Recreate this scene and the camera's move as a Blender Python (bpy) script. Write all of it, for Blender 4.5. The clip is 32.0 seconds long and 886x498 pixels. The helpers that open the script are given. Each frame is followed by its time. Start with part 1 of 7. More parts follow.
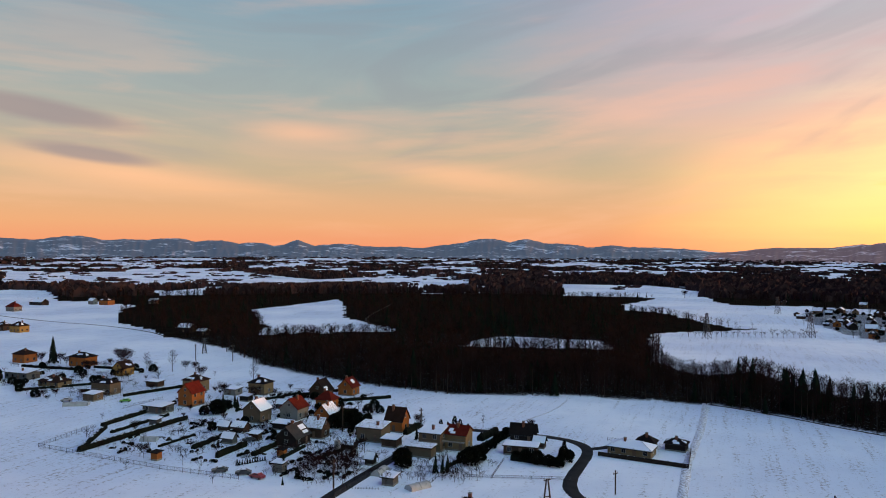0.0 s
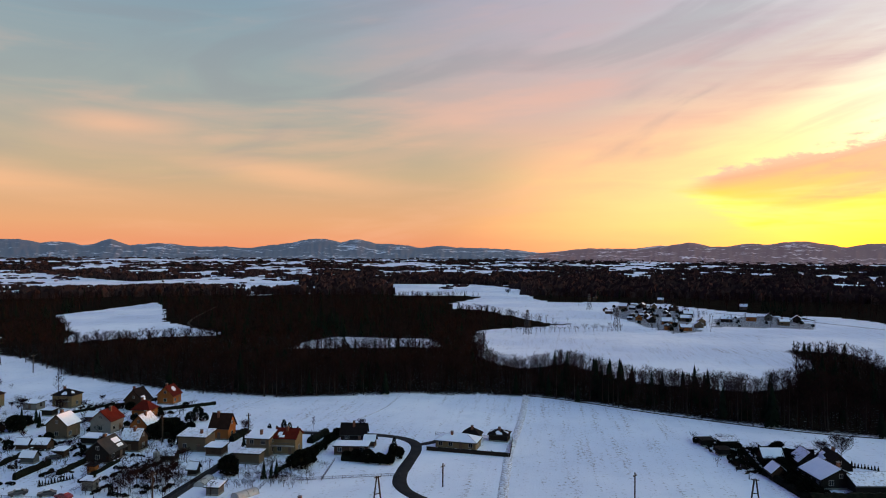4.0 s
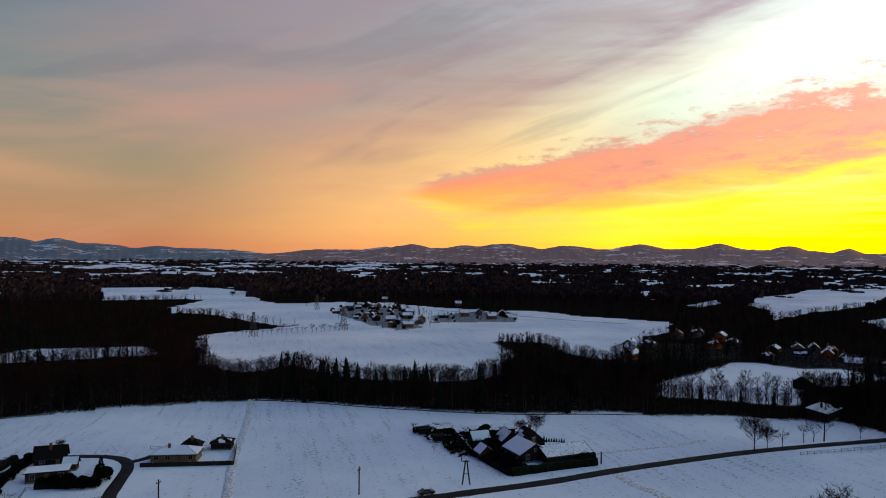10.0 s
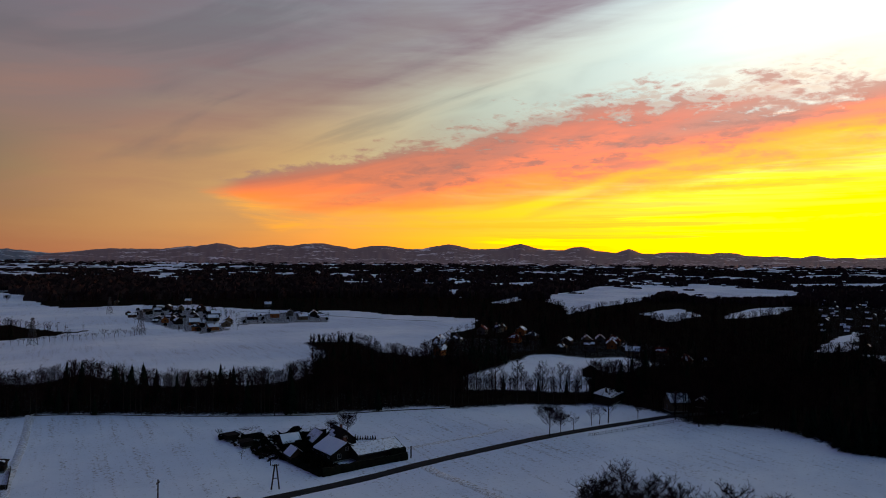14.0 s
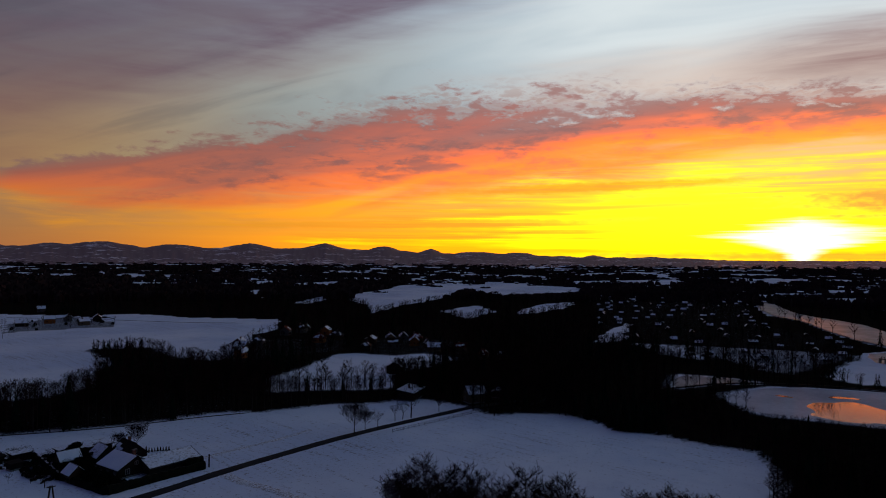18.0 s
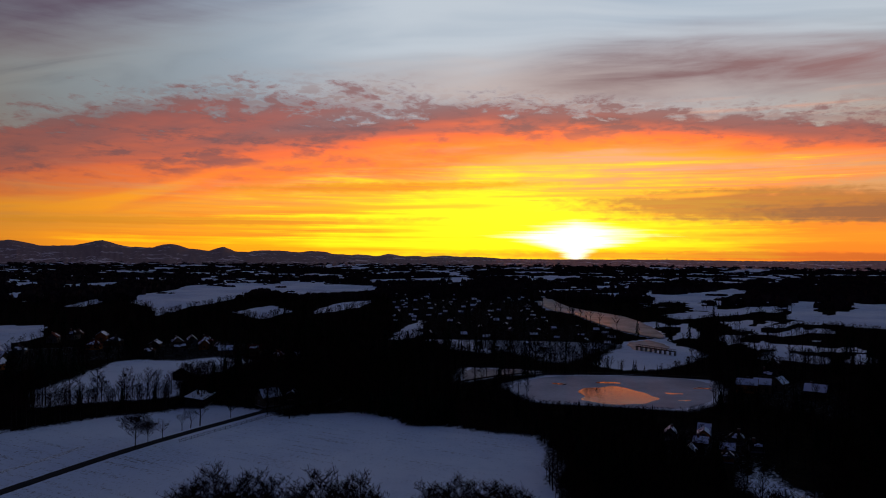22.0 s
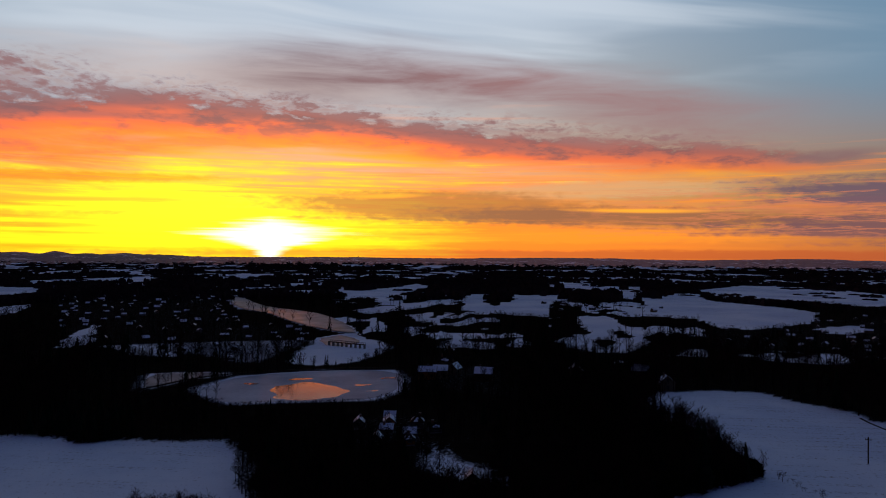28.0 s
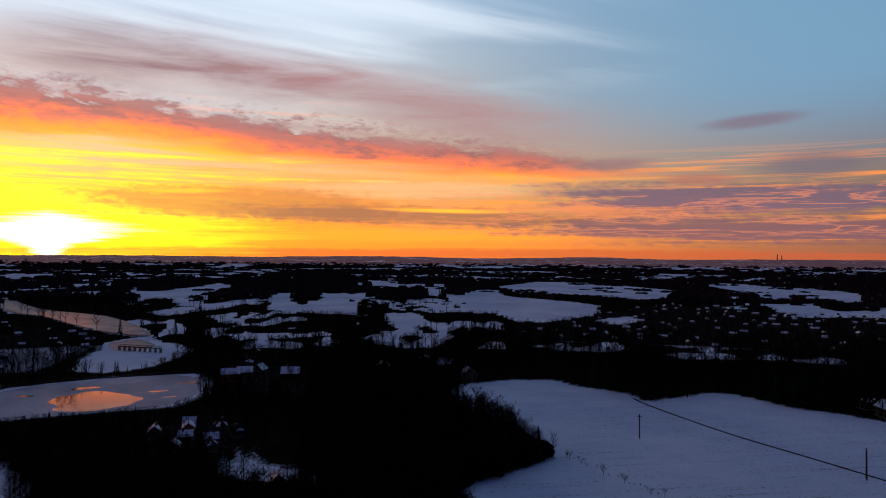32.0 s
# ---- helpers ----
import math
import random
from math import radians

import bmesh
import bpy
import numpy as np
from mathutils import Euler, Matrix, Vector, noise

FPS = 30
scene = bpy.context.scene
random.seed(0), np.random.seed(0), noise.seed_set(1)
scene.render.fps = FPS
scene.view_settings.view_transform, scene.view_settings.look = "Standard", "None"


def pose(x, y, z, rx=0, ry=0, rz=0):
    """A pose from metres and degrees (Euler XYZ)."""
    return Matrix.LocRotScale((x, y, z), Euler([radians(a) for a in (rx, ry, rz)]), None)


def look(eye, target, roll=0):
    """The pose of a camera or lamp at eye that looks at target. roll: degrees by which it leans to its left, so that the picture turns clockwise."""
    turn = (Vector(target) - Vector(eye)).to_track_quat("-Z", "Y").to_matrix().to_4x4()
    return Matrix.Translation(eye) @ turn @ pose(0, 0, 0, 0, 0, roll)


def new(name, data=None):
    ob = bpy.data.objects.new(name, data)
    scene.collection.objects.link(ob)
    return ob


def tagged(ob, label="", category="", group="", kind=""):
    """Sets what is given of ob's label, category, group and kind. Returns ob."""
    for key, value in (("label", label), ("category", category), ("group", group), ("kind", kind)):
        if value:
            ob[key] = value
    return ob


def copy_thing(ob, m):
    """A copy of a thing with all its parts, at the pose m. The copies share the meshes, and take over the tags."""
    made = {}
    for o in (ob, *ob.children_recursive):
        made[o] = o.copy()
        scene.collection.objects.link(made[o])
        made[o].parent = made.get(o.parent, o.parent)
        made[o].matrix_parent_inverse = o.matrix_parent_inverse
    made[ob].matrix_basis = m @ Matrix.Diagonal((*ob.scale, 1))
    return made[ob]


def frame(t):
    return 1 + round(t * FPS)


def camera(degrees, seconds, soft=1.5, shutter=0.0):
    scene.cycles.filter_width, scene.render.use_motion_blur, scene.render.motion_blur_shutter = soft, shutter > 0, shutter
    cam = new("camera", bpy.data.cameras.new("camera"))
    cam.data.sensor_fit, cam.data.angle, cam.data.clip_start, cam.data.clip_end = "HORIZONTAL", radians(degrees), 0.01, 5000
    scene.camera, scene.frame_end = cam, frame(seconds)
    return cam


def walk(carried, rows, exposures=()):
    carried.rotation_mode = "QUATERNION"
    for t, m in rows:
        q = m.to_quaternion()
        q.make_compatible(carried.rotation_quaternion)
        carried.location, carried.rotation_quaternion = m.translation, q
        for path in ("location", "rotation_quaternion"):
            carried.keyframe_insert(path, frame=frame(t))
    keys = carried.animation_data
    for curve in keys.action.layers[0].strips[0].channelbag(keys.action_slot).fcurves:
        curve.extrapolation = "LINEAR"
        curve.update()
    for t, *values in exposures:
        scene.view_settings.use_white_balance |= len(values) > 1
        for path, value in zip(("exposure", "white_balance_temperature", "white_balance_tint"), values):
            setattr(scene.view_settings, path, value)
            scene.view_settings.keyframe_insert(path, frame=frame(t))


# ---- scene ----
cam = camera(63.9, 32.0, 1.0)
PATH = [
    (0.0, (0.00, -0.00, 60.00), (0.000, 99.999, 60.320), 0.314),
    (1.0, (-0.10, -0.35, 60.04), (5.578, 99.484, 60.407), 0.329),
    (2.0, (-0.07, -0.71, 60.09), (11.573, 98.609, 60.497), 0.352),
    (3.0, (-0.06, -1.05, 60.11), (17.478, 97.397, 60.557), 0.366),
    (4.0, (-0.06, -1.35, 60.11), (23.354, 95.863, 60.591), 0.374),
    (5.0, (-0.10, -1.60, 60.11), (29.166, 94.017, 60.637), 0.370),
    (6.0, (-0.10, -1.81, 60.11), (35.097, 91.790, 60.696), 0.366),
    (7.0, (-0.09, -1.92, 60.16), (40.973, 89.258, 60.850), 0.373),
    (8.0, (-0.05, -1.94, 60.18), (46.712, 86.446, 60.934), 0.399),
    (9.0, (0.04, -1.92, 60.13), (52.320, 83.324, 60.928), 0.420),
    (10.0, (0.12, -1.88, 60.05), (57.759, 79.832, 60.909), 0.433),
    (11.0, (0.19, -1.85, 59.97), (62.982, 75.968, 60.861), 0.446),
    (12.0, (0.23, -1.87, 59.87), (67.939, 71.708, 60.790), 0.456),
    (13.0, (0.20, -1.90, 59.81), (72.548, 67.125, 60.779), 0.452),
    (14.0, (0.18, -2.00, 59.75), (77.065, 61.942, 60.783), 0.455),
    (15.0, (0.15, -2.07, 59.68), (81.219, 56.467, 60.752), 0.455),
    (16.0, (0.06, -2.07, 59.62), (84.883, 50.883, 60.712), 0.454),
    (17.0, (-0.03, -2.07, 59.61), (88.214, 44.958, 60.741), 0.466),
    (18.0, (-0.16, -2.04, 59.64), (91.122, 38.790, 60.817), 0.482),
    (19.0, (-0.31, -2.08, 59.72), (93.592, 32.285, 60.920), 0.517),
    (20.0, (-0.49, -2.10, 59.81), (95.570, 25.661, 61.022), 0.544),
    (21.0, (-0.63, -2.16, 59.94), (97.160, 18.731, 61.138), 0.547),
    (22.0, (-0.69, -2.36, 60.12), (98.369, 11.289, 61.329), 0.521),
    (23.0, (-0.69, -2.48, 60.26), (99.085, 4.087, 61.454), 0.477),
    (24.0, (-0.59, -2.62, 60.31), (99.406, -3.100, 61.485), 0.462),
    (25.0, (-0.44, -2.77, 60.25), (99.268, -10.324, 61.435), 0.458),
    (26.0, (-0.33, -2.90, 60.14), (98.595, -17.450, 61.325), 0.453),
    (27.0, (-0.27, -3.02, 60.04), (97.381, -24.533, 61.262), 0.451),
    (28.0, (-0.25, -3.09, 59.91), (95.652, -31.389, 61.138), 0.446),
    (29.0, (-0.30, -3.15, 59.79), (93.402, -38.064, 60.998), 0.460),
    (30.0, (-0.37, -3.15, 59.69), (90.738, -44.363, 60.887), 0.462),
    (31.0, (-0.43, -3.03, 59.61), (87.764, -50.148, 60.798), 0.442),
    (32.0, (-0.50, -2.90, 59.53), (84.465, -55.617, 60.733), 0.435),
]
EXPOSURES = [(0.0, 1.64, 7150, -7), (4.0, 1.56, 7150, -7), (6.0, 1.42, 7150, -7), (9.0, 1.10, 7150, -7), (13.0, 0.36, 7050, -3), (17.0, -0.47, 6450, 7), (20.0, -0.98, 6100, 13), (25.0, -1.08, 5920, 14), (28.0, -0.94, 5880, 14), (32.0, -0.5, 5880, 14)]
walk(cam, [(t, look(eye, target, roll)) for t, eye, target, roll in PATH], EXPOSURES)

SUN_U, SUN_EL = 93.0, 2.3        # degrees to the right of the first view, and above the horizon


# ---- node helpers ----
class Net:
    """Short hand for shader nodes."""

    def __init__(self, tree):
        self.tree = tree
        tree.nodes.clear()

    def add(self, kind):
        return self.tree.nodes.new(kind)

    def link(self, a, b):
        if hasattr(a, "is_linked"):
            self.tree.links.new(a, b)
        else:
            b.default_value = a

    def op(self, kind, a, b=0.0, c=0.0):
        n = self.add("ShaderNodeMath")
        n.operation = kind
        for i, v in enumerate((a, b, c)):
            self.link(v, n.inputs[i])
        return n.outputs[0]

    def step(self, v, lo, hi):
        n = self.add("ShaderNodeMapRange")
        n.interpolation_type = "SMOOTHSTEP"
        for i, q in enumerate((v, lo, hi, 0.0, 1.0)):
            self.link(q, n.inputs[i])
        return n.outputs[0]

    def mix(self, fac, a, b, blend="MIX"):
        n = self.add("ShaderNodeMix")
        n.data_type, n.blend_type = "RGBA", blend
        self.link(fac, n.inputs[0])
        for v, s in ((a, n.inputs[6]), (b, n.inputs[7])):
            self.link(v if hasattr(v, "is_linked") else (*v, 1.0), s)
        return n.outputs[2]

    def ramp(self, v, stops, smooth=False):
        n = self.add("ShaderNodeValToRGB")
        n.color_ramp.interpolation = "EASE" if smooth else "LINEAR"
        e = n.color_ramp.elements
        while len(e) < len(stops):
            e.new(0.5)
        for k, (p, c) in zip(e, stops):
            k.position = p
            k.color = (*c, 1.0) if isinstance(c, tuple) else (c, c, c, 1.0)
        self.link(v, n.inputs[0])
        return n.outputs[0]

    def noise(self, vec, scale, detail=4.0, rough=0.55, dist=0.0):
        n = self.add("ShaderNodeTexNoise")
        if vec is not None:
            self.link(vec, n.inputs["Vector"])
        n.inputs["Scale"].default_value, n.inputs["Detail"].default_value = scale, detail
        n.inputs["Roughness"].default_value, n.inputs["Distortion"].default_value = rough, dist
        return n.outputs[0]

    def vec(self, x, y, z):
        n = self.add("ShaderNodeCombineXYZ")
        for i, v in enumerate((x, y, z)):
            self.link(v, n.inputs[i])
        return n.outputs[0]


# ---- sky ----
def make_sky():
    world = bpy.data.worlds.new("sunset_sky")
    scene.world = world
    world.use_nodes = True
    n = Net(world.node_tree)
    tc = n.add("ShaderNodeTexCoord")
    sep = n.add("ShaderNodeSeparateXYZ")
    n.link(tc.outputs["Generated"], sep.inputs[0])
    x, y, z = sep.outputs
    u = n.op("MULTIPLY", n.op("ARCTAN2", x, y), 57.29578)
    el = n.op("MULTIPLY", n.op("ARCSINE", z), 57.29578)
    # drifting, stretched cloud texture: soft wisps and small puffs
    def curve(points):
        """A height above the horizon, in degrees, as a function of the bearing u."""
        r = n.ramp(n.op("DIVIDE", n.op("ADD", u, 40.0), 210.0), [((a + 40) / 210, b / 30) for a, b in points])
        return n.op("MULTIPLY", r, 30.0)

    bend = n.op("SUBTRACT", el, curve([(-40, 3.5), (-15, 3.0), (5, 5.0), (25, 9.5), (45, 15.0), (65, 20.0), (80, 22.4), (92, 23.0), (110, 21.5), (130, 18.5), (160, 13.0)]))
    wisp = n.noise(n.vec(n.op("MULTIPLY", u, 0.030), n.op("MULTIPLY", bend, 0.24), 0.3), 1.0, 4.0, 0.5, 0.5)
    fine = n.noise(n.vec(n.op("MULTIPLY", u, 0.10), n.op("MULTIPLY", el, 0.75), 4.0), 1.0, 5.0, 0.6, 0.4)
    puff = n.noise(n.vec(n.op("MULTIPLY", u, 0.30), n.op("MULTIPLY", el, 0.85), 8.0), 1.0, 6.0, 0.62, 0.3)
    tiny = n.noise(n.vec(n.op("MULTIPLY", u, 0.75), n.op("MULTIPLY", el, 2.1), 5.0), 1.0, 5.0, 0.6, 0.4)
    puff = n.op("ADD", n.op("MULTIPLY", puff, 0.65), n.op("MULTIPLY", tiny, 0.35))
    w0, f0, p0 = (n.op("SUBTRACT", q, 0.5) for q in (wisp, fine, puff))

    def lens(cu, ce, ru, re, tilt=0.0, rough=6.0, edge=0.6, fray=0.0):
        """A cloud like a flat lens, with frayed edges."""
        du = n.op("SUBTRACT", u, cu)
        de = n.op("SUBTRACT", n.op("SUBTRACT", el, ce), n.op("MULTIPLY", du, tilt))
        r = n.op("ADD", n.op("POWER", n.op("ABSOLUTE", n.op("DIVIDE", du, ru)), 2.0), n.op("POWER", n.op("ABSOLUTE", n.op("DIVIDE", de, re)), 2.0))
        r = n.op("ADD", n.op("SQRT", r), n.op("ADD", fray, n.op("ADD", n.op("MULTIPLY", f0, rough * 0.35), n.op("MULTIPLY", w0, rough * 0.2))))
        return n.op("SUBTRACT", 1.0, n.step(r, 1.0 - edge, 1.0 + edge))

    # clear sky: away from the sun, and on the sun's side
    e01 = n.op("DIVIDE", n.op("MAXIMUM", el, 0.0), 30.0)
    away = n.ramp(e01, [(0.0, (.29, .096, .06)), (0.07, (.265, .12, .073)), (0.2, (.19, .128, .096)), (0.4, (.112, .117, .137)), (0.65, (.072, .103, .155)), (1.0, (.05, .08, .125))])
    sunny = n.ramp(e01, [(0.0, (1.0, .22, .015)), (0.07, (1.1, .42, .04)), (0.25, (.80, .45, .17)), (0.42, (.66, .60, .48)), (0.65, (.54, .65, .73)), (1.0, (.13, .19, .27))])
    dist = n.op("ABSOLUTE", n.op("SUBTRACT", u, 88.0))
    side = n.op("SUBTRACT", 1.0, n.step(dist, 12.0, 78.0))
    sky = n.mix(side, away, sunny)
    # the sky darkens overhead and in the east, opposite the sunset
    sky = n.mix(n.step(el, 20.0, 34.0), sky, (.0, .011, .120))
    sky = n.mix(n.step(n.op("ABSOLUTE", n.op("SUBTRACT", n.op("MODULO", n.op("ADD", u, 452.0), 360.0), 180.0)), 125.0, 165.0), sky, (.001, .014, .110))
    # east of the light the blue deepens to the right
    blue = n.op("MULTIPLY", n.step(u, 106.0, 150.0), n.step(el, 4.5, 14.0))
    sky = n.mix(n.op("MULTIPLY", blue, 0.85), sky, (.185, .345, .46))

    top = curve([(-40, 30), (26, 1.5), (31, 4.6), (38, 8.0), (45, 10.9), (50, 13.0), (56, 14.6), (66, 17.4), (75, 19.4), (95, 28)])
    over = n.op("ADD", n.op("SUBTRACT", el, top), n.op("ADD", n.op("MULTIPLY", w0, 5.5), n.op("MULTIPLY", f0, 2.4)))
    # the pale gap of clear sky
    gap_top = n.step(over, 4.0, -2.5)
    gap = n.op("MULTIPLY", n.op("MULTIPLY", gap_top, n.step(u, 28.0, 42.0)), n.step(el, 3.5, 7.0))
    gap = n.op("MULTIPLY", gap, n.op("SUBTRACT", 1.0, n.step(u, 84.0, 128.0)))
    pale = n.ramp(n.op("DIVIDE", n.op("ADD", n.op("SUBTRACT", u, 30.0), n.op("MULTIPLY", el, 1.2)), 90.0), [(0.0, (.60, .34, .13)), (0.2, (.46, .35, .18)), (0.38, (.37, .39, .36)), (0.62, (.46, .54, .58)), (1.0, (.50, .60, .67))])
    sky = n.mix(gap, sky, pale)
    # grey-mauve veil above the gap
    veil = n.op("MULTIPLY", n.step(over, -1.0, 5.5), n.op("SUBTRACT", 1.0, n.step(u, 72.0, 90.0)))
    veil = n.op("MULTIPLY", veil, n.op("ADD", 0.80, n.op("ADD", n.op("MULTIPLY", w0, 0.7), n.op("MULTIPLY", f0, 0.5))))
    veil = n.op("MULTIPLY", veil, n.step(u, -5.0, 25.0))
    vcol = n.ramp(e01, [(0.0, (.46, .16, .05)), (0.2, (.33, .16, .095)), (0.36, (.25, .145, .15)), (0.55, (.185, .132, .178)), (1.0, (.145, .115, .185))])
    sky = n.mix(n.op("MINIMUM", n.op("MAXIMUM", veil, 0.0), 0.95), sky, vcol)
    # peach glow at the near end of the long cloud
    sky = n.mix(n.op("MULTIPLY", lens(34.0, 5.0, 11.0, 4.6, 0.18, 1.6, 1.0), 0.5), sky, (.60, .32, .155))
    # pink wisps over the left half
    pink = n.op("MULTIPLY", n.step(n.op("ADD", w0, n.op("MULTIPLY", f0, 0.5)), -0.03, 0.20), n.op("SUBTRACT", 1.0, n.step(u, 20.0, 42.0)))
    pink = n.op("MULTIPLY", pink, n.op("SUBTRACT", 1.0, n.op("MULTIPLY", n.step(el, 9.0, 18.0), 0.5)))
    sky = n.mix(n.op("MULTIPLY", pink, 0.26), sky, (.33, .165, .125))
    slant = n.op("SUBTRACT", n.noise(n.vec(n.op("MULTIPLY", u, 0.05), n.op("MULTIPLY", bend, 0.26), 21.0), 1.0, 5.0, 0.5, 0.9), 0.5)
    faint = n.op("MULTIPLY", n.step(slant, -0.02, 0.18), n.op("MULTIPLY", n.step(el, 3.0, 8.0), n.op("SUBTRACT", 1.0, n.step(u, 45.0, 70.0))))
    sky = n.mix(n.op("MULTIPLY", faint, 0.20), sky, n.ramp(e01, [(0.0, (.40, .17, .09)), (0.35, (.26, .145, .13)), (0.8, (.15, .115, .14))]))
    dusk = n.op("MULTIPLY", n.step(slant, 0.02, -0.16), n.op("MULTIPLY", n.step(el, 4.0, 9.0), n.op("SUBTRACT", 1.0, n.step(u, 55.0, 75.0))))
    sky = n.mix(n.op("MULTIPLY", dusk, 0.30), sky, (.085, .082, .115))
    for cu, ce, ru, re, tl in ((-24.0, 5.6, 9.0, 0.9, -0.11), (-11.0, 9.2, 3.5, 0.7, 0.0), (1.5, 6.0, 6.0, 0.8, -0.1)):
        sky = n.mix(n.op("MULTIPLY", lens(cu, ce, ru, re, tl, 4.0, 1.0), 0.36), sky, (.44, .19, .12))
    for cu, ce, ru, re, tl in ((-29.5, 9.7, 6.0, 0.75, -0.12), (-26.5, 6.9, 4.0, 0.55, -0.10)):
        sky = n.mix(n.op("MULTIPLY", lens(cu, ce, ru, re, tl, 1.2, 0.45), 0.8), sky, (.105, .075, .095))

    # orange, then yellow light round the sun, drawn out in level streaks
    streak = n.op("SUBTRACT", n.noise(n.vec(n.op("MULTIPLY", u, 0.028), n.op("MULTIPLY", el, 1.5), 2.0), 1.0, 5.0, 0.62, 0.5), 0.5)
    du = n.op("SUBTRACT", u, 91.5)

    def halo(ru, re, ce, inner, outer, grain):
        r = n.op("ADD", n.op("POWER", n.op("ABSOLUTE", n.op("DIVIDE", du, ru)), 2.0), n.op("POWER", n.op("ABSOLUTE", n.op("DIVIDE", n.op("SUBTRACT", el, ce), re)), 2.0))
        return n.op("SUBTRACT", 1.0, n.step(n.op("ADD", n.op("SQRT", r), n.op("ADD", n.op("MULTIPLY", streak, grain), n.op("MULTIPLY", f0, grain * 0.6))), inner, outer))
    sky = n.mix(n.op("MULTIPLY", halo(36.0, 8.5, 2.6, 0.3, 1.15, 1.2), 0.92), sky, n.mix(n.step(u, 92.0, 112.0), (1.9, .52, .0), (1.6, .36, .01)))
    low = n.op("MULTIPLY", n.op("SUBTRACT", 1.0, n.step(n.op("ADD", el, n.op("ADD", n.op("MULTIPLY", streak, 5.0), n.op("MULTIPLY", f0, 1.5))), 0.8, 5.0)), n.op("SUBTRACT", 1.0, n.step(dist, 14.0, 62.0)))
    sky = n.mix(n.op("MULTIPLY", low, 0.85), sky, n.mix(n.step(u, 94.0, 112.0), (1.9, .64, .0), (1.5, .33, .02)))
    du = n.op("SUBTRACT", u, 87.5)
    sky = n.mix(halo(21.0, 4.9, 2.7, 0.1, 1.25, 2.6), sky, (1.75, 1.42, 0.0))

    # thin orange bars of cloud across the glow
    bars = n.op("SUBTRACT", n.noise(n.vec(n.op("MULTIPLY", u, 0.05), n.op("MULTIPLY", el, 2.2), 11.0), 1.0, 5.0, 0.65, 0.4), 0.5)
    bars = n.op("MULTIPLY", n.step(n.op("ADD", bars, n.op("MULTIPLY", streak, 0.5)), 0.0, 0.13), n.op("MULTIPLY", n.step(el, 0.4, 1.6), n.op("SUBTRACT", 1.0, n.step(el, 6.0, 9.0))))
    bars = n.op("MULTIPLY", bars, n.op("MULTIPLY", n.step(dist, 5.0, 20.0), n.step(u, 42.0, 60.0)))
    sky = n.mix(n.op("MULTIPLY", bars, 0.62), sky, (1.35, .36, .02))

    # the long cloud: a tongue that rises from the left and sinks to the right
    ctop = curve([(28, 5.4), (33, 5.8), (38, 7.2), (47, 9.2), (57, 11.0), (66, 12.2), (75, 12.8), (86, 12.7), (96, 12.0), (106, 10.9), (118, 9.7), (127, 8.8), (136, 7.5), (142, 6.4)])
    cbot = curve([(28, 5.2), (33, 4.2), (37, 3.4), (50, 3.0), (57, 3.2), (65, 4.0), (75, 5.2), (85, 7.2), (96, 8.0), (105, 7.4), (118, 6.7), (132, 6.1), (142, 6.1)])
    v = n.op("DIVIDE", n.op("SUBTRACT", el, cbot), n.op("MAXIMUM", n.op("SUBTRACT", ctop, cbot), 0.4))
    vv = n.op("ADD", v, n.op("ADD", n.op("MULTIPLY", p0, 1.9), n.op("MULTIPLY", w0, 0.5)))
    body = n.op("MULTIPLY", n.op("SUBTRACT", 1.0, n.step(vv, 0.82, 1.12)), n.step(n.op("ADD", v, n.op("MULTIPLY", f0, 1.4)), -0.35, 0.35))
    ends = n.op("MULTIPLY", n.step(n.op("ADD", u, n.op("MULTIPLY", f0, 6.0)), 31.5, 35.0), n.op("SUBTRACT", 1.0, n.step(u, 128.0, 143.0)))
    body = n.op("MULTIPLY", body, ends)
    near = n.op("SUBTRACT", 1.0, n.step(dist, 8.0, 48.0))
    ccol = n.ramp(n.op("ADD", v, n.op("MULTIPLY", w0, 1.1)), [(0.0, (1.15, .42, .02)), (0.2, (1.02, .24, .04)), (0.5, (.84, .18, .07)), (0.75, (.50, .14, .10)), (1.0, (.34, .18, .15))])
    hot = n.ramp(n.op("ADD", v, n.op("MULTIPLY", w0, 1.3)), [(0.0, (2.1, .66, .0)), (0.2, (2.0, .38, .01)), (0.5, (1.55, .22, .035)), (0.75, (.64, .145, .10)), (1.0, (.46, .24, .22))])
    lump = n.op("MULTIPLY", n.step(n.op("ADD", n.op("MULTIPLY", p0, 1.6), n.op("MULTIPLY", f0, 0.8)), -0.06, 0.22), n.op("MULTIPLY", n.step(n.op("ADD", v, n.op("MULTIPLY", w0, 1.5)), 0.05, 0.6), n.step(u, 34.0, 56.0)))
    tongue = n.mix(n.op("MULTIPLY", lump, 0.75), n.mix(near, ccol, hot), (.24, .095, .10))
    shade = n.op("MULTIPLY", n.step(n.op("ADD", v, n.op("ADD", n.op("MULTIPLY", w0, 1.4), n.op("MULTIPLY", f0, 0.9))), 0.35, 0.95), n.op("MULTIPLY", n.step(u, 34.0, 60.0), n.op("SUBTRACT", 1.0, n.step(u, 104.0, 124.0))))
    tongue = n.mix(n.op("MULTIPLY", shade, 0.55), tongue, (.27, .115, .11))
    sky = n.mix(n.op("MULTIPLY", body, 0.95), sky, tongue)
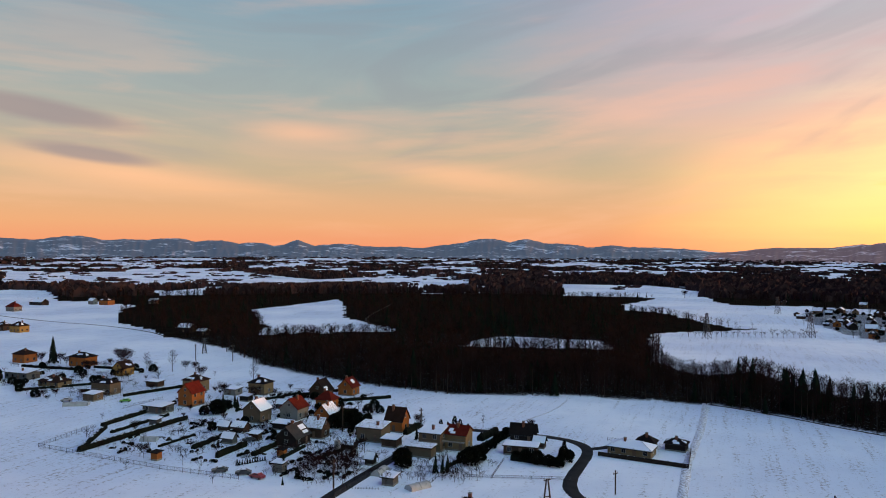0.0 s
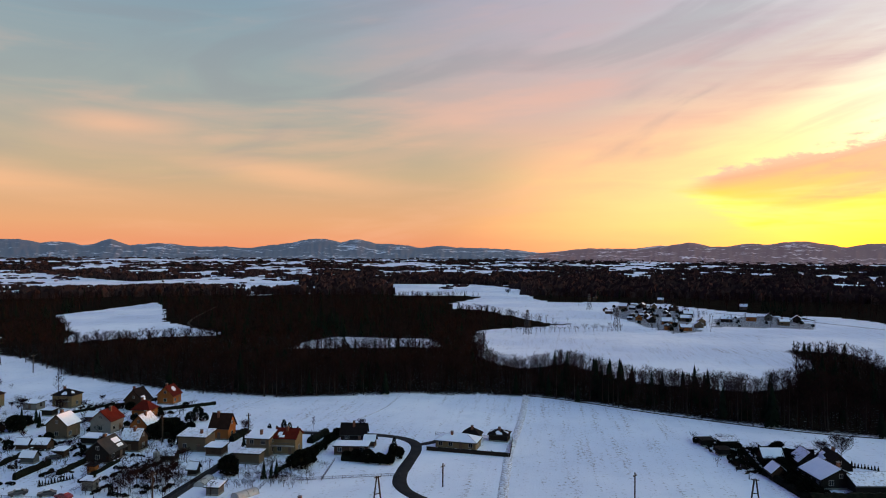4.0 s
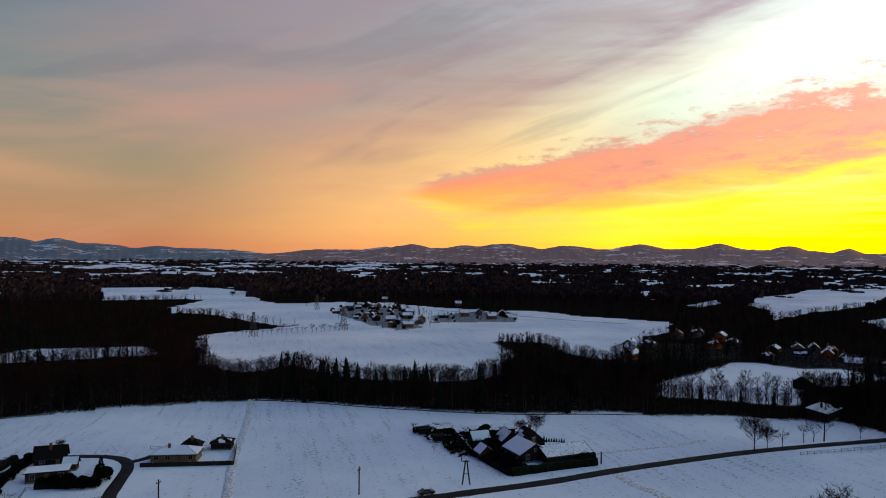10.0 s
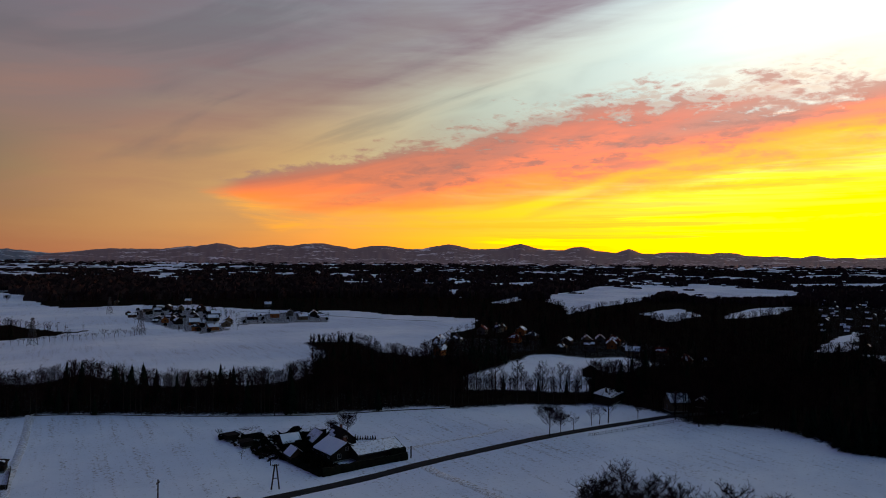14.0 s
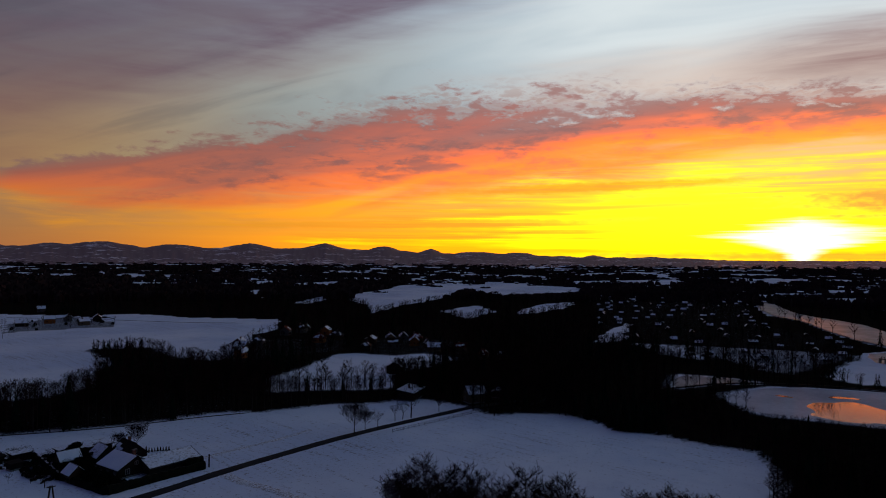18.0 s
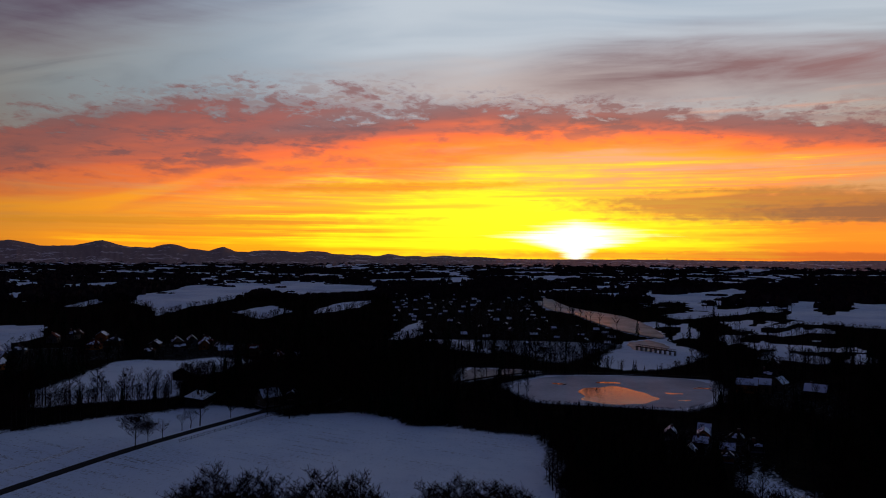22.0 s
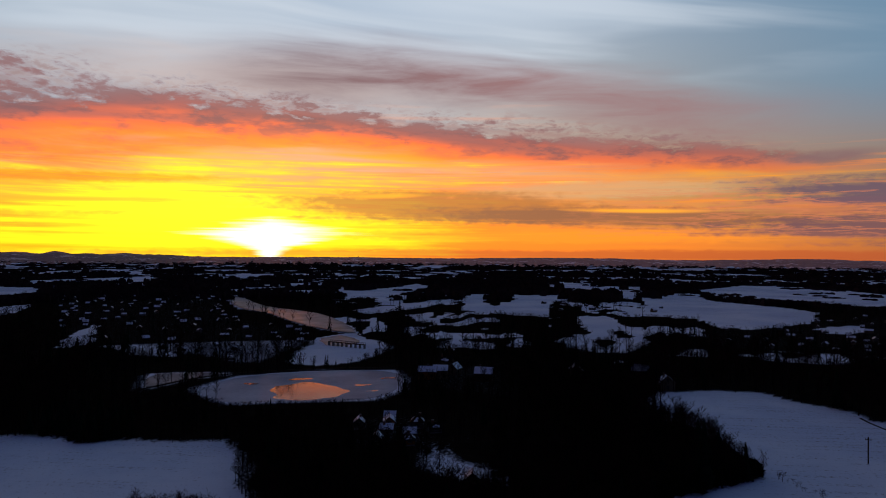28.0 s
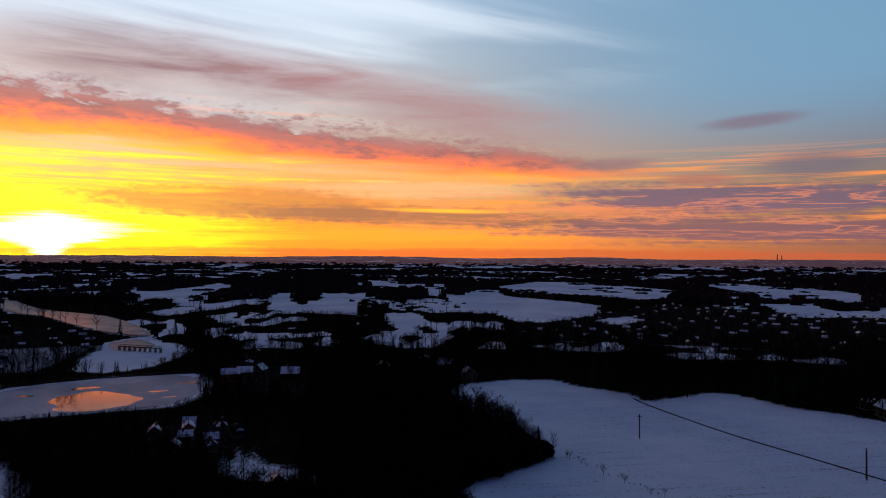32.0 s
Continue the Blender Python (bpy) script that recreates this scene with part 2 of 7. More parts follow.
    # pale cirrus high over the sun
    cirrus = n.op("MULTIPLY", n.op("MULTIPLY", n.step(w0, -0.08, 0.16), n.step(el, 11.5, 16.0)), n.op("MULTIPLY", n.step(u, 62.0, 80.0), n.op("SUBTRACT", 1.0, n.step(u, 116.0, 146.0))))
    sky = n.mix(n.op("MULTIPLY", cirrus, 0.72), sky, (.80, .85, .84))
    # a cream glow behind the puffs over the sun
    sky = n.mix(n.op("MULTIPLY", n.op("MULTIPLY", lens(90.0, 13.2, 16.0, 2.3, 0.0, 2.5, 0.8), 0.6), n.op("SUBTRACT", 1.0, body)), sky, (.78, .55, .42))
    # torn puffs along its upper edge
    edge = n.op("MULTIPLY", n.step(v, 0.72, 0.95), n.op("SUBTRACT", 1.0, n.step(n.op("ADD", v, n.op("MULTIPLY", w0, 1.6)), 0.95, 1.35)))
    tear = n.op("MULTIPLY", n.op("MULTIPLY", edge, n.step(n.op("ADD", p0, n.op("MULTIPLY", n.op("SUBTRACT", tiny, 0.5), 0.35)), -0.03, 0.13)), n.op("MULTIPLY", n.step(u, 44.0, 56.0), n.op("SUBTRACT", 1.0, n.step(u, 126.0, 138.0))))
    sky = n.mix(n.op("MULTIPLY", tear, 0.62), sky, n.mix(n.step(u, 60.0, 100.0), (.36, .20, .17), (.42, .20, .17)))
    # mauve sheet over the right half
    sheet = curve([(80, 14.4), (90, 14.9), (102, 14.9), (112, 13.4), (125, 10.7), (135, 9.0), (150, 6.5)])
    sv = n.op("ABSOLUTE", n.op("ADD", n.op("SUBTRACT", el, sheet), n.op("MULTIPLY", w0, 5.0)))
    sm = n.op("MULTIPLY", n.op("SUBTRACT", 1.0, n.step(sv, 0.6, 3.6)), n.op("MULTIPLY", n.op("MULTIPLY", n.step(u, 84.0, 96.0), n.step(v, 0.85, 1.15)), n.op("SUBTRACT", 1.0, n.step(u, 120.0, 142.0))))
    sky = n.mix(n.op("MULTIPLY", sm, n.op("ADD", 0.74, n.op("MULTIPLY", f0, 1.6))), sky, n.mix(n.step(u, 92.0, 118.0), (.27, .16, .165), (.42, .22, .20)))
    # grey and purple banks low over the right half, with lit rims
    torn = n.op("MULTIPLY", n.op("ADD", streak, n.op("MULTIPLY", n.op("SUBTRACT", tiny, 0.5), 0.5)), 2.2)
    for cu, ce, ru, re, tl, col, op_ in ((119.0, 5.3, 9.0, 0.6, 0.0, (.85, .52, .22), 0.6), (106.5, 4.05, 12.5, 1.15, -0.02, (.62, .22, .05), 0.85), (122.0, 3.2, 14.0, 0.75, -0.02, (.36, .14, .07), 0.85),
                                         (119.0, 1.75, 18.0, 0.45, 0.0, (1.5, .42, .02), 0.6), (138.0, 3.8, 10.0, 0.5, 0.0, (.72, .20, .09), 0.65), (145.0, 2.3, 18.0, 0.9, 0.0, (.21, .095, .11), 0.9), (146.0, 4.6, 13.0, 1.0, -0.02, (.165, .10, .14), 0.9),
                                         (122.0, 0.3, 40.0, 0.4, 0.0, (.62, .11, .03), 0.65), (78.0, 5.6, 12.0, 0.35, 0.03, (.9, .28, .0), 0.6), (62.0, 2.6, 16.0, 0.3, 0.02, (1.0, .38, .02), 0.6)):
        sky = n.mix(n.op("MULTIPLY", lens(cu, ce, ru, re, tl, 2.6, 0.4, torn), op_), sky, col)
    rim = n.noise(n.vec(n.op("MULTIPLY", u, 0.11), n.op("MULTIPLY", el, 1.5), 15.0), 1.0, 5.0, 0.6, 0.5)
    rim = n.op("SUBTRACT", 1.0, n.step(n.op("ABSOLUTE", n.op("SUBTRACT", rim, 0.53)), 0.0, 0.045))
    rim = n.op("MULTIPLY", n.op("MULTIPLY", rim, n.step(u, 112.0, 126.0)), n.op("MULTIPLY", n.step(el, 1.2, 2.4), n.op("SUBTRACT", 1.0, n.step(el, 4.8, 6.4))))
    sky = n.mix(n.op("MULTIPLY", rim, 0.5), sky, (.95, .27, .10))
    for cu, ce, ru, re, tl in ((101.5, 4.9, 2.6, 0.16, 0.03), (122.0, 3.75, 4.2, 0.15, -0.02), (75.0, 3.9, 9.0, 0.16, 0.03)):
        sky = n.mix(n.op("MULTIPLY", lens(cu, ce, ru, re, tl, 2.4, 0.7), 0.8), sky, (1.7, .62, .02))
    for cu, ce, ru, re, tl, col in ((145.5, 10.2, 3.0, 0.45, 0.06, (.20, .14, .17)), (149.5, 6.9, 3.4, 0.8, 0.0, (.17, .13, .15)), (141.5, 6.1, 2.4, 0.35, 0.0, (.45, .16, .10)), (135.0, 7.4, 3.0, 0.4, 0.04, (.30, .16, .15))):
        sky = n.mix(n.op("MULTIPLY", lens(cu, ce, ru, re, tl, 1.4, 0.6), 0.75), sky, col)
    # the western sky is brighter than the rest
    west = n.op("MULTIPLY", n.op("MULTIPLY", n.step(u, 32.0, 80.0), n.op("SUBTRACT", 1.0, n.step(u, 152.0, 172.0))), n.op("SUBTRACT", 1.0, n.step(el, 26.0, 36.0)))
    sky = n.mix(west, sky, n.mix(1.0, sky, (1.52, 1.52, 1.52), "MULTIPLY"))
    # the sun behind thin cloud
    wide = n.op("ADD", 0.9, n.op("MULTIPLY", n.step(el, 0.2, 2.2), 3.3))
    core = n.op("ADD", n.op("ABSOLUTE", n.op("DIVIDE", n.op("SUBTRACT", u, 92.7), wide)),
                n.op("POWER", n.op("ABSOLUTE", n.op("DIVIDE", n.op("SUBTRACT", el, 1.15), 1.45)), 2.0))
    rays = n.op("SUBTRACT", n.noise(n.vec(n.op("MULTIPLY", u, 0.09), n.op("MULTIPLY", el, 3.2), 6.0), 1.0, 4.0, 0.6, 0.3), 0.5)
    core = n.op("SUBTRACT", 1.0, n.step(n.op("ADD", core, n.op("ADD", n.op("MULTIPLY", rays, 2.6), n.op("MULTIPLY", f0, 0.8))), 0.05, 1.9))
    sky = n.mix(core, sky, (4.2, 4.0, 2.8))

    nishita = n.add("ShaderNodeTexSky")
    nishita.sky_type, nishita.sun_disc = "NISHITA", False
    nishita.sun_elevation, nishita.sun_rotation = radians(SUN_EL), radians(SUN_U)
    air = n.add("ShaderNodeBackground")
    n.link(nishita.outputs[0], air.inputs[0])
    air.inputs[1].default_value = 0.012
    clouds = n.add("ShaderNodeBackground")
    n.link(sky, clouds.inputs[0])
    clouds.inputs[1].default_value = 1.02
    both = n.add("ShaderNodeAddShader")
    n.link(air.outputs[0], both.inputs[0])
    n.link(clouds.outputs[0], both.inputs[1])
    out = n.add("ShaderNodeOutputWorld")
    n.link(both.outputs[0], out.inputs[0])


make_sky()
sun = new("sun", bpy.data.lights.new("sun", "SUN"))
sun.data.energy, sun.data.angle, sun.data.color = 0.7, radians(0.6), (1.0, 0.27, 0.05)
a, e = radians(SUN_U), radians(SUN_EL)
sun.matrix_world = look((300 * math.sin(a), 300 * math.cos(a), 200), (300 * math.sin(a) - 90 * math.sin(a) * math.cos(e), 300 * math.cos(a) - 90 * math.cos(a) * math.cos(e), 200 - 90 * math.sin(e)))


# ---- materials ----
def material(name, rough=0.85, metal=0.0):
    m = bpy.data.materials.new(name)
    m.use_nodes = True
    n = Net(m.node_tree)
    b = n.add("ShaderNodeBsdfPrincipled")
    b.inputs["Roughness"].default_value, b.inputs["Metallic"].default_value = rough, metal
    o = n.add("ShaderNodeOutputMaterial")
    n.link(b.outputs[0], o.inputs[0])
    return m, n, b


def bump(n, b, height, strength, size):
    k = n.add("ShaderNodeBump")
    k.inputs["Strength"].default_value, k.inputs["Distance"].default_value = strength, size
    n.link(height, k.inputs["Height"])
    n.link(k.outputs[0], b.inputs["Normal"])


def plain(name, col, col2=None, scale=0.8, grain=9.0, rough=0.85, metal=0.0, relief=0.02, vary=0.25, gloss=0.03):
    """A surface with stains and grain at two scales, and a shade of its own for each object."""
    m, n, b = material(name, rough, metal)
    pos = n.add("ShaderNodeNewGeometry").outputs["Position"]
    col2 = col2 or tuple(c * 0.65 for c in col)
    stain = n.noise(pos, scale, 4.0)
    fine = n.noise(pos, grain, 3.0)
    c = n.mix(n.step(stain, 0.35, 0.7), col, col2)
    c = n.mix(n.op("MULTIPLY", fine, 0.5), c, tuple(q * 0.55 for q in col2))
    own = n.add("ShaderNodeObjectInfo").outputs["Random"]
    c = n.mix(n.op("MULTIPLY", own, vary), c, tuple(q * 0.5 for q in col))
    n.link(c, b.inputs["Base Color"])
    b.inputs["Specular IOR Level"].default_value = 0.5 if rough < 0.6 else gloss
    bump(n, b, fine, 0.5, relief)
    return m


SNOW = (.79, .83, .90)


def snow_material(name, thin=0.0):
    """Snow with wind ripples; thin lets dark blades and boards show through."""
    m, n, b = material(name, 0.75)
    pos = n.add("ShaderNodeNewGeometry").outputs["Position"]
    drift, fine = n.noise(pos, 0.15, 5.0), n.noise(pos, 1.3, 6.0, 0.7)
    c = n.mix(n.step(drift, 0.3, 0.7), SNOW, (.65, .72, .84))
    speck = n.op("MULTIPLY", n.step(fine, 0.60 - thin, 0.78 - thin), 0.75)
    c = n.mix(speck, c, (.13, .10, .07))
    n.link(c, b.inputs["Base Color"])
    bump(n, b, fine, 0.4, 0.15)
    return m


def ground_material():
    """Snow over grass; the attribute cover turns it into leaf litter with shade painted in under the woods, and strips
    of stubble show on the fields.
    """
    m, n, b = material("snow_and_shaded_litter", 0.9)
    b.inputs["Specular IOR Level"].default_value = 0.0
    pos = n.add("ShaderNodeNewGeometry").outputs["Position"]
    cov = n.add("ShaderNodeAttribute")
    cov.attribute_name = "cover"
    cov = cov.outputs["Fac"]
    big, mid, fine = n.noise(pos, 0.012, 4.0), n.noise(pos, 0.11, 5.0), n.noise(pos, 0.9, 7.0, 0.72)
    turn = n.add("ShaderNodeVectorRotate")
    turn.rotation_type = "Z_AXIS"
    turn.inputs["Angle"].default_value = radians(22)
    n.link(pos, turn.inputs["Vector"])
    rows = n.add("ShaderNodeMapping")
    rows.inputs["Scale"].default_value = (0.42, 0.025, 1.0)
    n.link(turn.outputs[0], rows.inputs["Vector"])
    furrow = n.noise(rows.outputs[0], 1.0, 4.0, 0.65)
    c = n.mix(n.step(big, 0.35, 0.65), SNOW, (.63, .70, .83))
    c = n.mix(n.op("MULTIPLY", n.step(mid, 0.45, 0.75), 0.35), c, (.55, .62, .74))
    thin = n.op("ADD", fine, n.op("ADD", n.op("MULTIPLY", n.op("SUBTRACT", furrow, 0.5), 0.5), n.op("MULTIPLY", n.op("SUBTRACT", big, 0.5), 0.25)))
    c = n.mix(n.op("MULTIPLY", n.step(thin, 0.55, 0.72), 0.75), c, (.15, .115, .075))
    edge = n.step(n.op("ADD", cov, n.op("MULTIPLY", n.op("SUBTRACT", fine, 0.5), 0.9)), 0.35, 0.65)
    # near-black litter: the shade between dense trunks is put into its colour
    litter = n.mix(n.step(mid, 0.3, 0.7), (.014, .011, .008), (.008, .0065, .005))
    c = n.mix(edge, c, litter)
    n.link(c, b.inputs["Base Color"])
    bump(n, b, n.op("ADD", fine, n.op("MULTIPLY", furrow, 0.6)), 0.45, 0.25)
    return m


def hazed_hill_material(name, wood, air, glow):
    """Wooded slopes with snow clearings; kilometres of haze painted into tint and emission."""
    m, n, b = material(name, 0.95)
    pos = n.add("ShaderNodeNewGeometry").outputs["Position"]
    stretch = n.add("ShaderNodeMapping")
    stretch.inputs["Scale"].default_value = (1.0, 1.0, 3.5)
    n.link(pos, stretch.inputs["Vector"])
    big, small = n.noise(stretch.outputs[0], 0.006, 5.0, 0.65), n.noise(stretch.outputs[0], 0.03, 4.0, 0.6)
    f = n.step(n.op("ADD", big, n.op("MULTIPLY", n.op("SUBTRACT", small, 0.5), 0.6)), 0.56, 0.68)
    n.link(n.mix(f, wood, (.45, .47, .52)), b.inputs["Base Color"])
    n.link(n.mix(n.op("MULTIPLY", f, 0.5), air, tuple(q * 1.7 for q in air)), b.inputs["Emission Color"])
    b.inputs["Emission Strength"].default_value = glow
    return m


M_GROUND = ground_material()
M_SNOW = snow_material("roof_snow")
M_SNOW_THIN = snow_material("thin_roof_snow", 0.12)
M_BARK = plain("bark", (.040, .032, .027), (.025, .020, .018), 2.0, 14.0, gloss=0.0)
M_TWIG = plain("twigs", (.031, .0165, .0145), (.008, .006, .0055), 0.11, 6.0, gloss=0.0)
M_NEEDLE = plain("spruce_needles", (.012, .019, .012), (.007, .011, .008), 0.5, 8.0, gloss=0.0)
# paler and more mauve than the twigs: distant haze is in this colour
M_FARWOOD = plain("hazed_bare_woods", (.052, .034, .036), (.030, .021, .023), 0.01, 0.2, gloss=0.0)
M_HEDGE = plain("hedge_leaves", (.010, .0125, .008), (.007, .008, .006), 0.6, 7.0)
M_ASPHALT = plain("asphalt", (.034, .034, .036), (.022, .022, .024), 0.3, 5.0, 0.85)
M_CONCRETE = plain("concrete", (.24, .235, .22), (.17, .16, .155), 0.5, 8.0)
M_GLASS = plain("window_glass", (.02, .022, .026), (.015, .016, .02), 1.0, 3.0, 0.08)
M_FRAME = plain("window_frame", (.34, .33, .31), (.26, .25, .24), 1.0, 8.0, 0.5)
M_DOOR = plain("door_wood", (.12, .06, .03), (.07, .04, .025), 1.0, 8.0, 0.5)
M_BOARD = plain("weathered_boards", (.036, .027, .021), (.022, .018, .015), 1.0, 9.0)
M_STEEL = plain("galvanised_steel", (.075, .08, .085), (.055, .058, .06), 1.0, 9.0, 0.65)
M_POLE = plain("pole_wood", (.07, .052, .04), (.05, .04, .03), 2.0, 9.0)
M_BRICK = plain("chimney_brick", (.20, .09, .06), (.12, .06, .045), 1.5, 12.0)
M_FOIL = plain("greenhouse_foil", (.42, .44, .43), (.30, .31, .30), 0.8, 5.0, 0.35)
M_ICE = plain("snowed_ice", (.62, .64, .70), (.40, .42, .48), 0.03, 0.5, 0.75, 0.0, 0.01, 0.0)
M_WATER = plain("open_water", (.010, .013, .018), (.012, .014, .018), 0.05, 0.3, 0.09, 0.0, 0.008, 0.0)
M_GREYICE = plain("wet_grey_ice", (.30, .31, .35), (.15, .155, .175), 0.05, 0.4, 0.65, 0.0, 0.01, 0.0, 0.3)
M_WALL = {k: plain("render_" + k, c, tuple(q * 0.8 for q in c), 0.35, 7.0) for k, c in dict(
    cream=(.20, .145, .085), white=(.22, .205, .19), yellow=(.38, .22, .07), orange=(.32, .11, .034), grey=(.10, .097, .095), brown=(.065, .040, .028), beige=(.13, .098, .068), dark=(.024, .020, .018)).items()}
M_ROOF = {k: plain("tiles_" + k, c, tuple(q * 0.7 for q in c), 0.6, 11.0, 0.7) for k, c in dict(
    red=(.115, .016, .010), brown=(.032, .017, .012), dark=(.014, .012, .012), grey=(.05, .049, .05)).items()}
# blue, mauve and reddish haze goes into these base colours and emissions
M_HILL_BLUE = hazed_hill_material("hazed_blue_hills", (.030, .040, .060), (.060, .085, .155), 0.19)
M_HILL_DUSK = hazed_hill_material("hazed_dusk_hills", (.040, .030, .040), (.080, .050, .074), 0.29)
M_HAZE = hazed_hill_material("low_haze_band", (.030, .022, .028), (.13, .054, .064), 0.5)


# ---- building helpers ----
def mesh_from(name, verts, tris, mat, smooth=False):
    """A mesh object from arrays of corners and triangles."""
    me = bpy.data.meshes.new(name)
    verts, tris = np.asarray(verts, np.float32), np.asarray(tris, np.int32)
    me.vertices.add(len(verts))
    me.vertices.foreach_set("co", verts.ravel())
    me.loops.add(tris.size)
    me.loops.foreach_set("vertex_index", tris.ravel())
    me.polygons.add(len(tris))
    me.polygons.foreach_set("loop_start", np.arange(0, tris.size, tris.shape[1], dtype=np.int32))
    if smooth:
        me.polygons.foreach_set("use_smooth", np.ones(len(tris), bool))
    me.update(calc_edges=True)
    me.materials.append(mat)
    return me


def part(name, bm, mat, parent, label=""):
    me = bpy.data.meshes.new(name)
    bm.to_mesh(me)
    bm.free()
    me.materials.append(mat)
    ob = new(name, me)
    ob.parent = parent
    return tagged(ob, label)


def child(name, me, parent, at=None, label=""):
    ob = new(name, me)
    ob.parent = parent
    if at is not None:
        ob.matrix_basis = at
    return tagged(ob, label)


def thing(name, label, category, m, group="", kind=""):
    ob = new(name)
    ob.empty_display_size = 0.5
    ob.matrix_basis = m
    return tagged(ob, label, category, group, kind)


def boxes(*specs):
    """A bmesh of boxes, each (x0, y0, z0, x1, y1, z1)."""
    bm = bmesh.new()
    for x0, y0, z0, x1, y1, z1 in specs:
        v = [bm.verts.new(p) for p in ((x0, y0, z0), (x1, y0, z0), (x1, y1, z0), (x0, y1, z0), (x0, y0, z1), (x1, y0, z1), (x1, y1, z1), (x0, y1, z1))]
        for q in ((3, 2, 1, 0), (4, 5, 6, 7), (0, 1, 5, 4), (1, 2, 6, 5), (2, 3, 7, 6), (3, 0, 4, 7)):
            bm.faces.new([v[i] for i in q])
    return bm


def solid(points, faces):
    bm = bmesh.new()
    v = [bm.verts.new(p) for p in points]
    for q in faces:
        bm.faces.new([v[i] for i in q])
    bmesh.ops.recalc_face_normals(bm, faces=bm.faces)
    return bm


def strut(bm, a, b, w):
    """A square bar from a to b."""
    a, b = Vector(a), Vector(b)
    d = (b - a).normalized()
    s = d.cross(Vector((0.31, 0.17, 0.93))).normalized() * w / 2
    t = d.cross(s).normalized() * w / 2
    v = [bm.verts.new(p + q) for p in (a, b) for q in (s + t, s - t, -s - t, t - s)]
    for i in range(4):
        j = (i + 1) % 4
        bm.faces.new((v[i], v[j], v[4 + j], v[4 + i]))
    bm.faces.new(v[:4][::-1])
    bm.faces.new(v[4:])


def height(d):
    """The land is level round the village and rises gently towards the hills."""
    return 50.0 * np.maximum(0.0, (np.asarray(d, float) - 900.0) / 3600.0) ** 1.5


def inside(poly, x, y):
    """Which of the points lie in the polygon."""
    hit = np.zeros(np.shape(x), bool)
    for (x0, y0), (x1, y1) in zip(poly, poly[1:] + poly[:1]):
        if y0 != y1:
            hit ^= ((y0 > y) != (y1 > y)) & (x < (x1 - x0) * (y - y0) / (y1 - y0) + x0)
    return hit


def value_noise(x, y, seed=0):
    """Smooth noise from 0 to 1 on a unit grid, two octaves."""
    def one(x, y, seed):
        i, j = np.floor(x).astype(np.int64), np.floor(y).astype(np.int64)
        u, v = x - i, y - j
        u, v = u * u * (3 - 2 * u), v * v * (3 - 2 * v)

        def h(i, j):
            k = (i * 374761393 + j * 668265263 + seed * 144665) & 0xFFFFFFFF
            k = ((k ^ (k >> 13)) * 1274126177) & 0xFFFFFFFF
            return ((k ^ (k >> 16)) & 0xFFFF) / 65535.0
        return (h(i, j) * (1 - u) + h(i + 1, j) * u) * (1 - v) + (h(i, j + 1) * (1 - u) + h(i + 1, j + 1) * u) * v
    return one(x, y, seed) * 0.65 + one(x * 2.3 + 7, y * 2.3 + 3, seed + 9) * 0.35


# ---- plan: open land, villages and water, in metres ----
OPEN = {}
OPEN['near'] = [(-1072, 900), (-645, 1035), (-552, 1007), (-446, 822), (-405, 816), (-330, 762), (-316, 698), (-265, 580), (-223, 536), (-188, 488), (-159, 456), (-130, 426), (-112, 397), (-91, 365), (-73, 349), (-48, 327), (-20, 308), (0, 300), (16, 296), (51, 294), (90, 285), (105, 282), (113, 275), (127, 259), (138, 243), (174, 204), (201, 189), (216, 177), (230, 166), (245, 150), (263, 135), (270, 122), (261, 103), (250, 88), (263, 82), (266, 72), (262, 60), (251, 43), (247, 27), (242, 5), (239, -1), (226, -3), (202, -5), (191, -5), (89, -16), (26, -31), (-21, -56), (-200, -0), (-1316, 479)]
OPEN['south'] = [(157, -143), (161, -145), (167, -143), (184, -150), (210, -160), (228, -163), (231, -156), (269, -176), (280, -193), (268, -230), (245, -229), (234, -235), (221, -235), (208, -230), (207, -252), (204, -276), (186, -277), (172, -278), (161, -276), (150, -280), (136, -280), (85, -319), (-57, -325), (-9, -49), (64, -77), (150, -96), (154, -111), (156, -122), (160, -132)]
OPEN['glade'] = [(-194, 720), (-164, 782), (-128, 877), (-102, 747), (-89, 640), (-68, 600), (-36, 549), (-33, 441), (-70, 479), (-96, 456), (-108, 418), (-137, 551)]
OPEN['strip'] = [(12, 402), (39, 501), (69, 490), (105, 476), (87, 370), (73, 359), (52, 370), (29, 378)]
OPEN['ridge'] = [(206, 1285), (362, 1241), (400, 1113), (336, 883), (333, 810), (351, 804), (411, 805), (450, 746), (465, 660), (483, 620), (481, 551), (505, 596), (529, 563), (523, 496), (536, 461), (547, 412), (471, 354), (440, 349), (319, 281), (313, 288), (318, 309), (344, 360), (320, 382), (304, 387), (318, 411), (307, 374), (289, 338), (228, 277), (207, 273), (190, 287), (168, 304), (156, 329), (164, 320), (161, 369), (126, 346), (118, 380), (154, 521), (180, 539), (216, 544), (250, 568), (236, 547), (223, 617), (216, 702), (189, 739), (207, 809), (268, 908), (278, 929), (262, 952), (167, 971)]
OPEN['copse'] = [(283, 216), (328, 222), (367, 232), (378, 222), (375, 197), (392, 187), (387, 162), (349, 163), (332, 174), (311, 165), (278, 150), (257, 162), (251, 181), (252, 192)]
OPEN['field0'] = [(802, 694), (1004, 801), (972, 732), (835, 666)]
OPEN['field1'] = [(740, 539), (883, 587), (899, 573), (750, 516)]
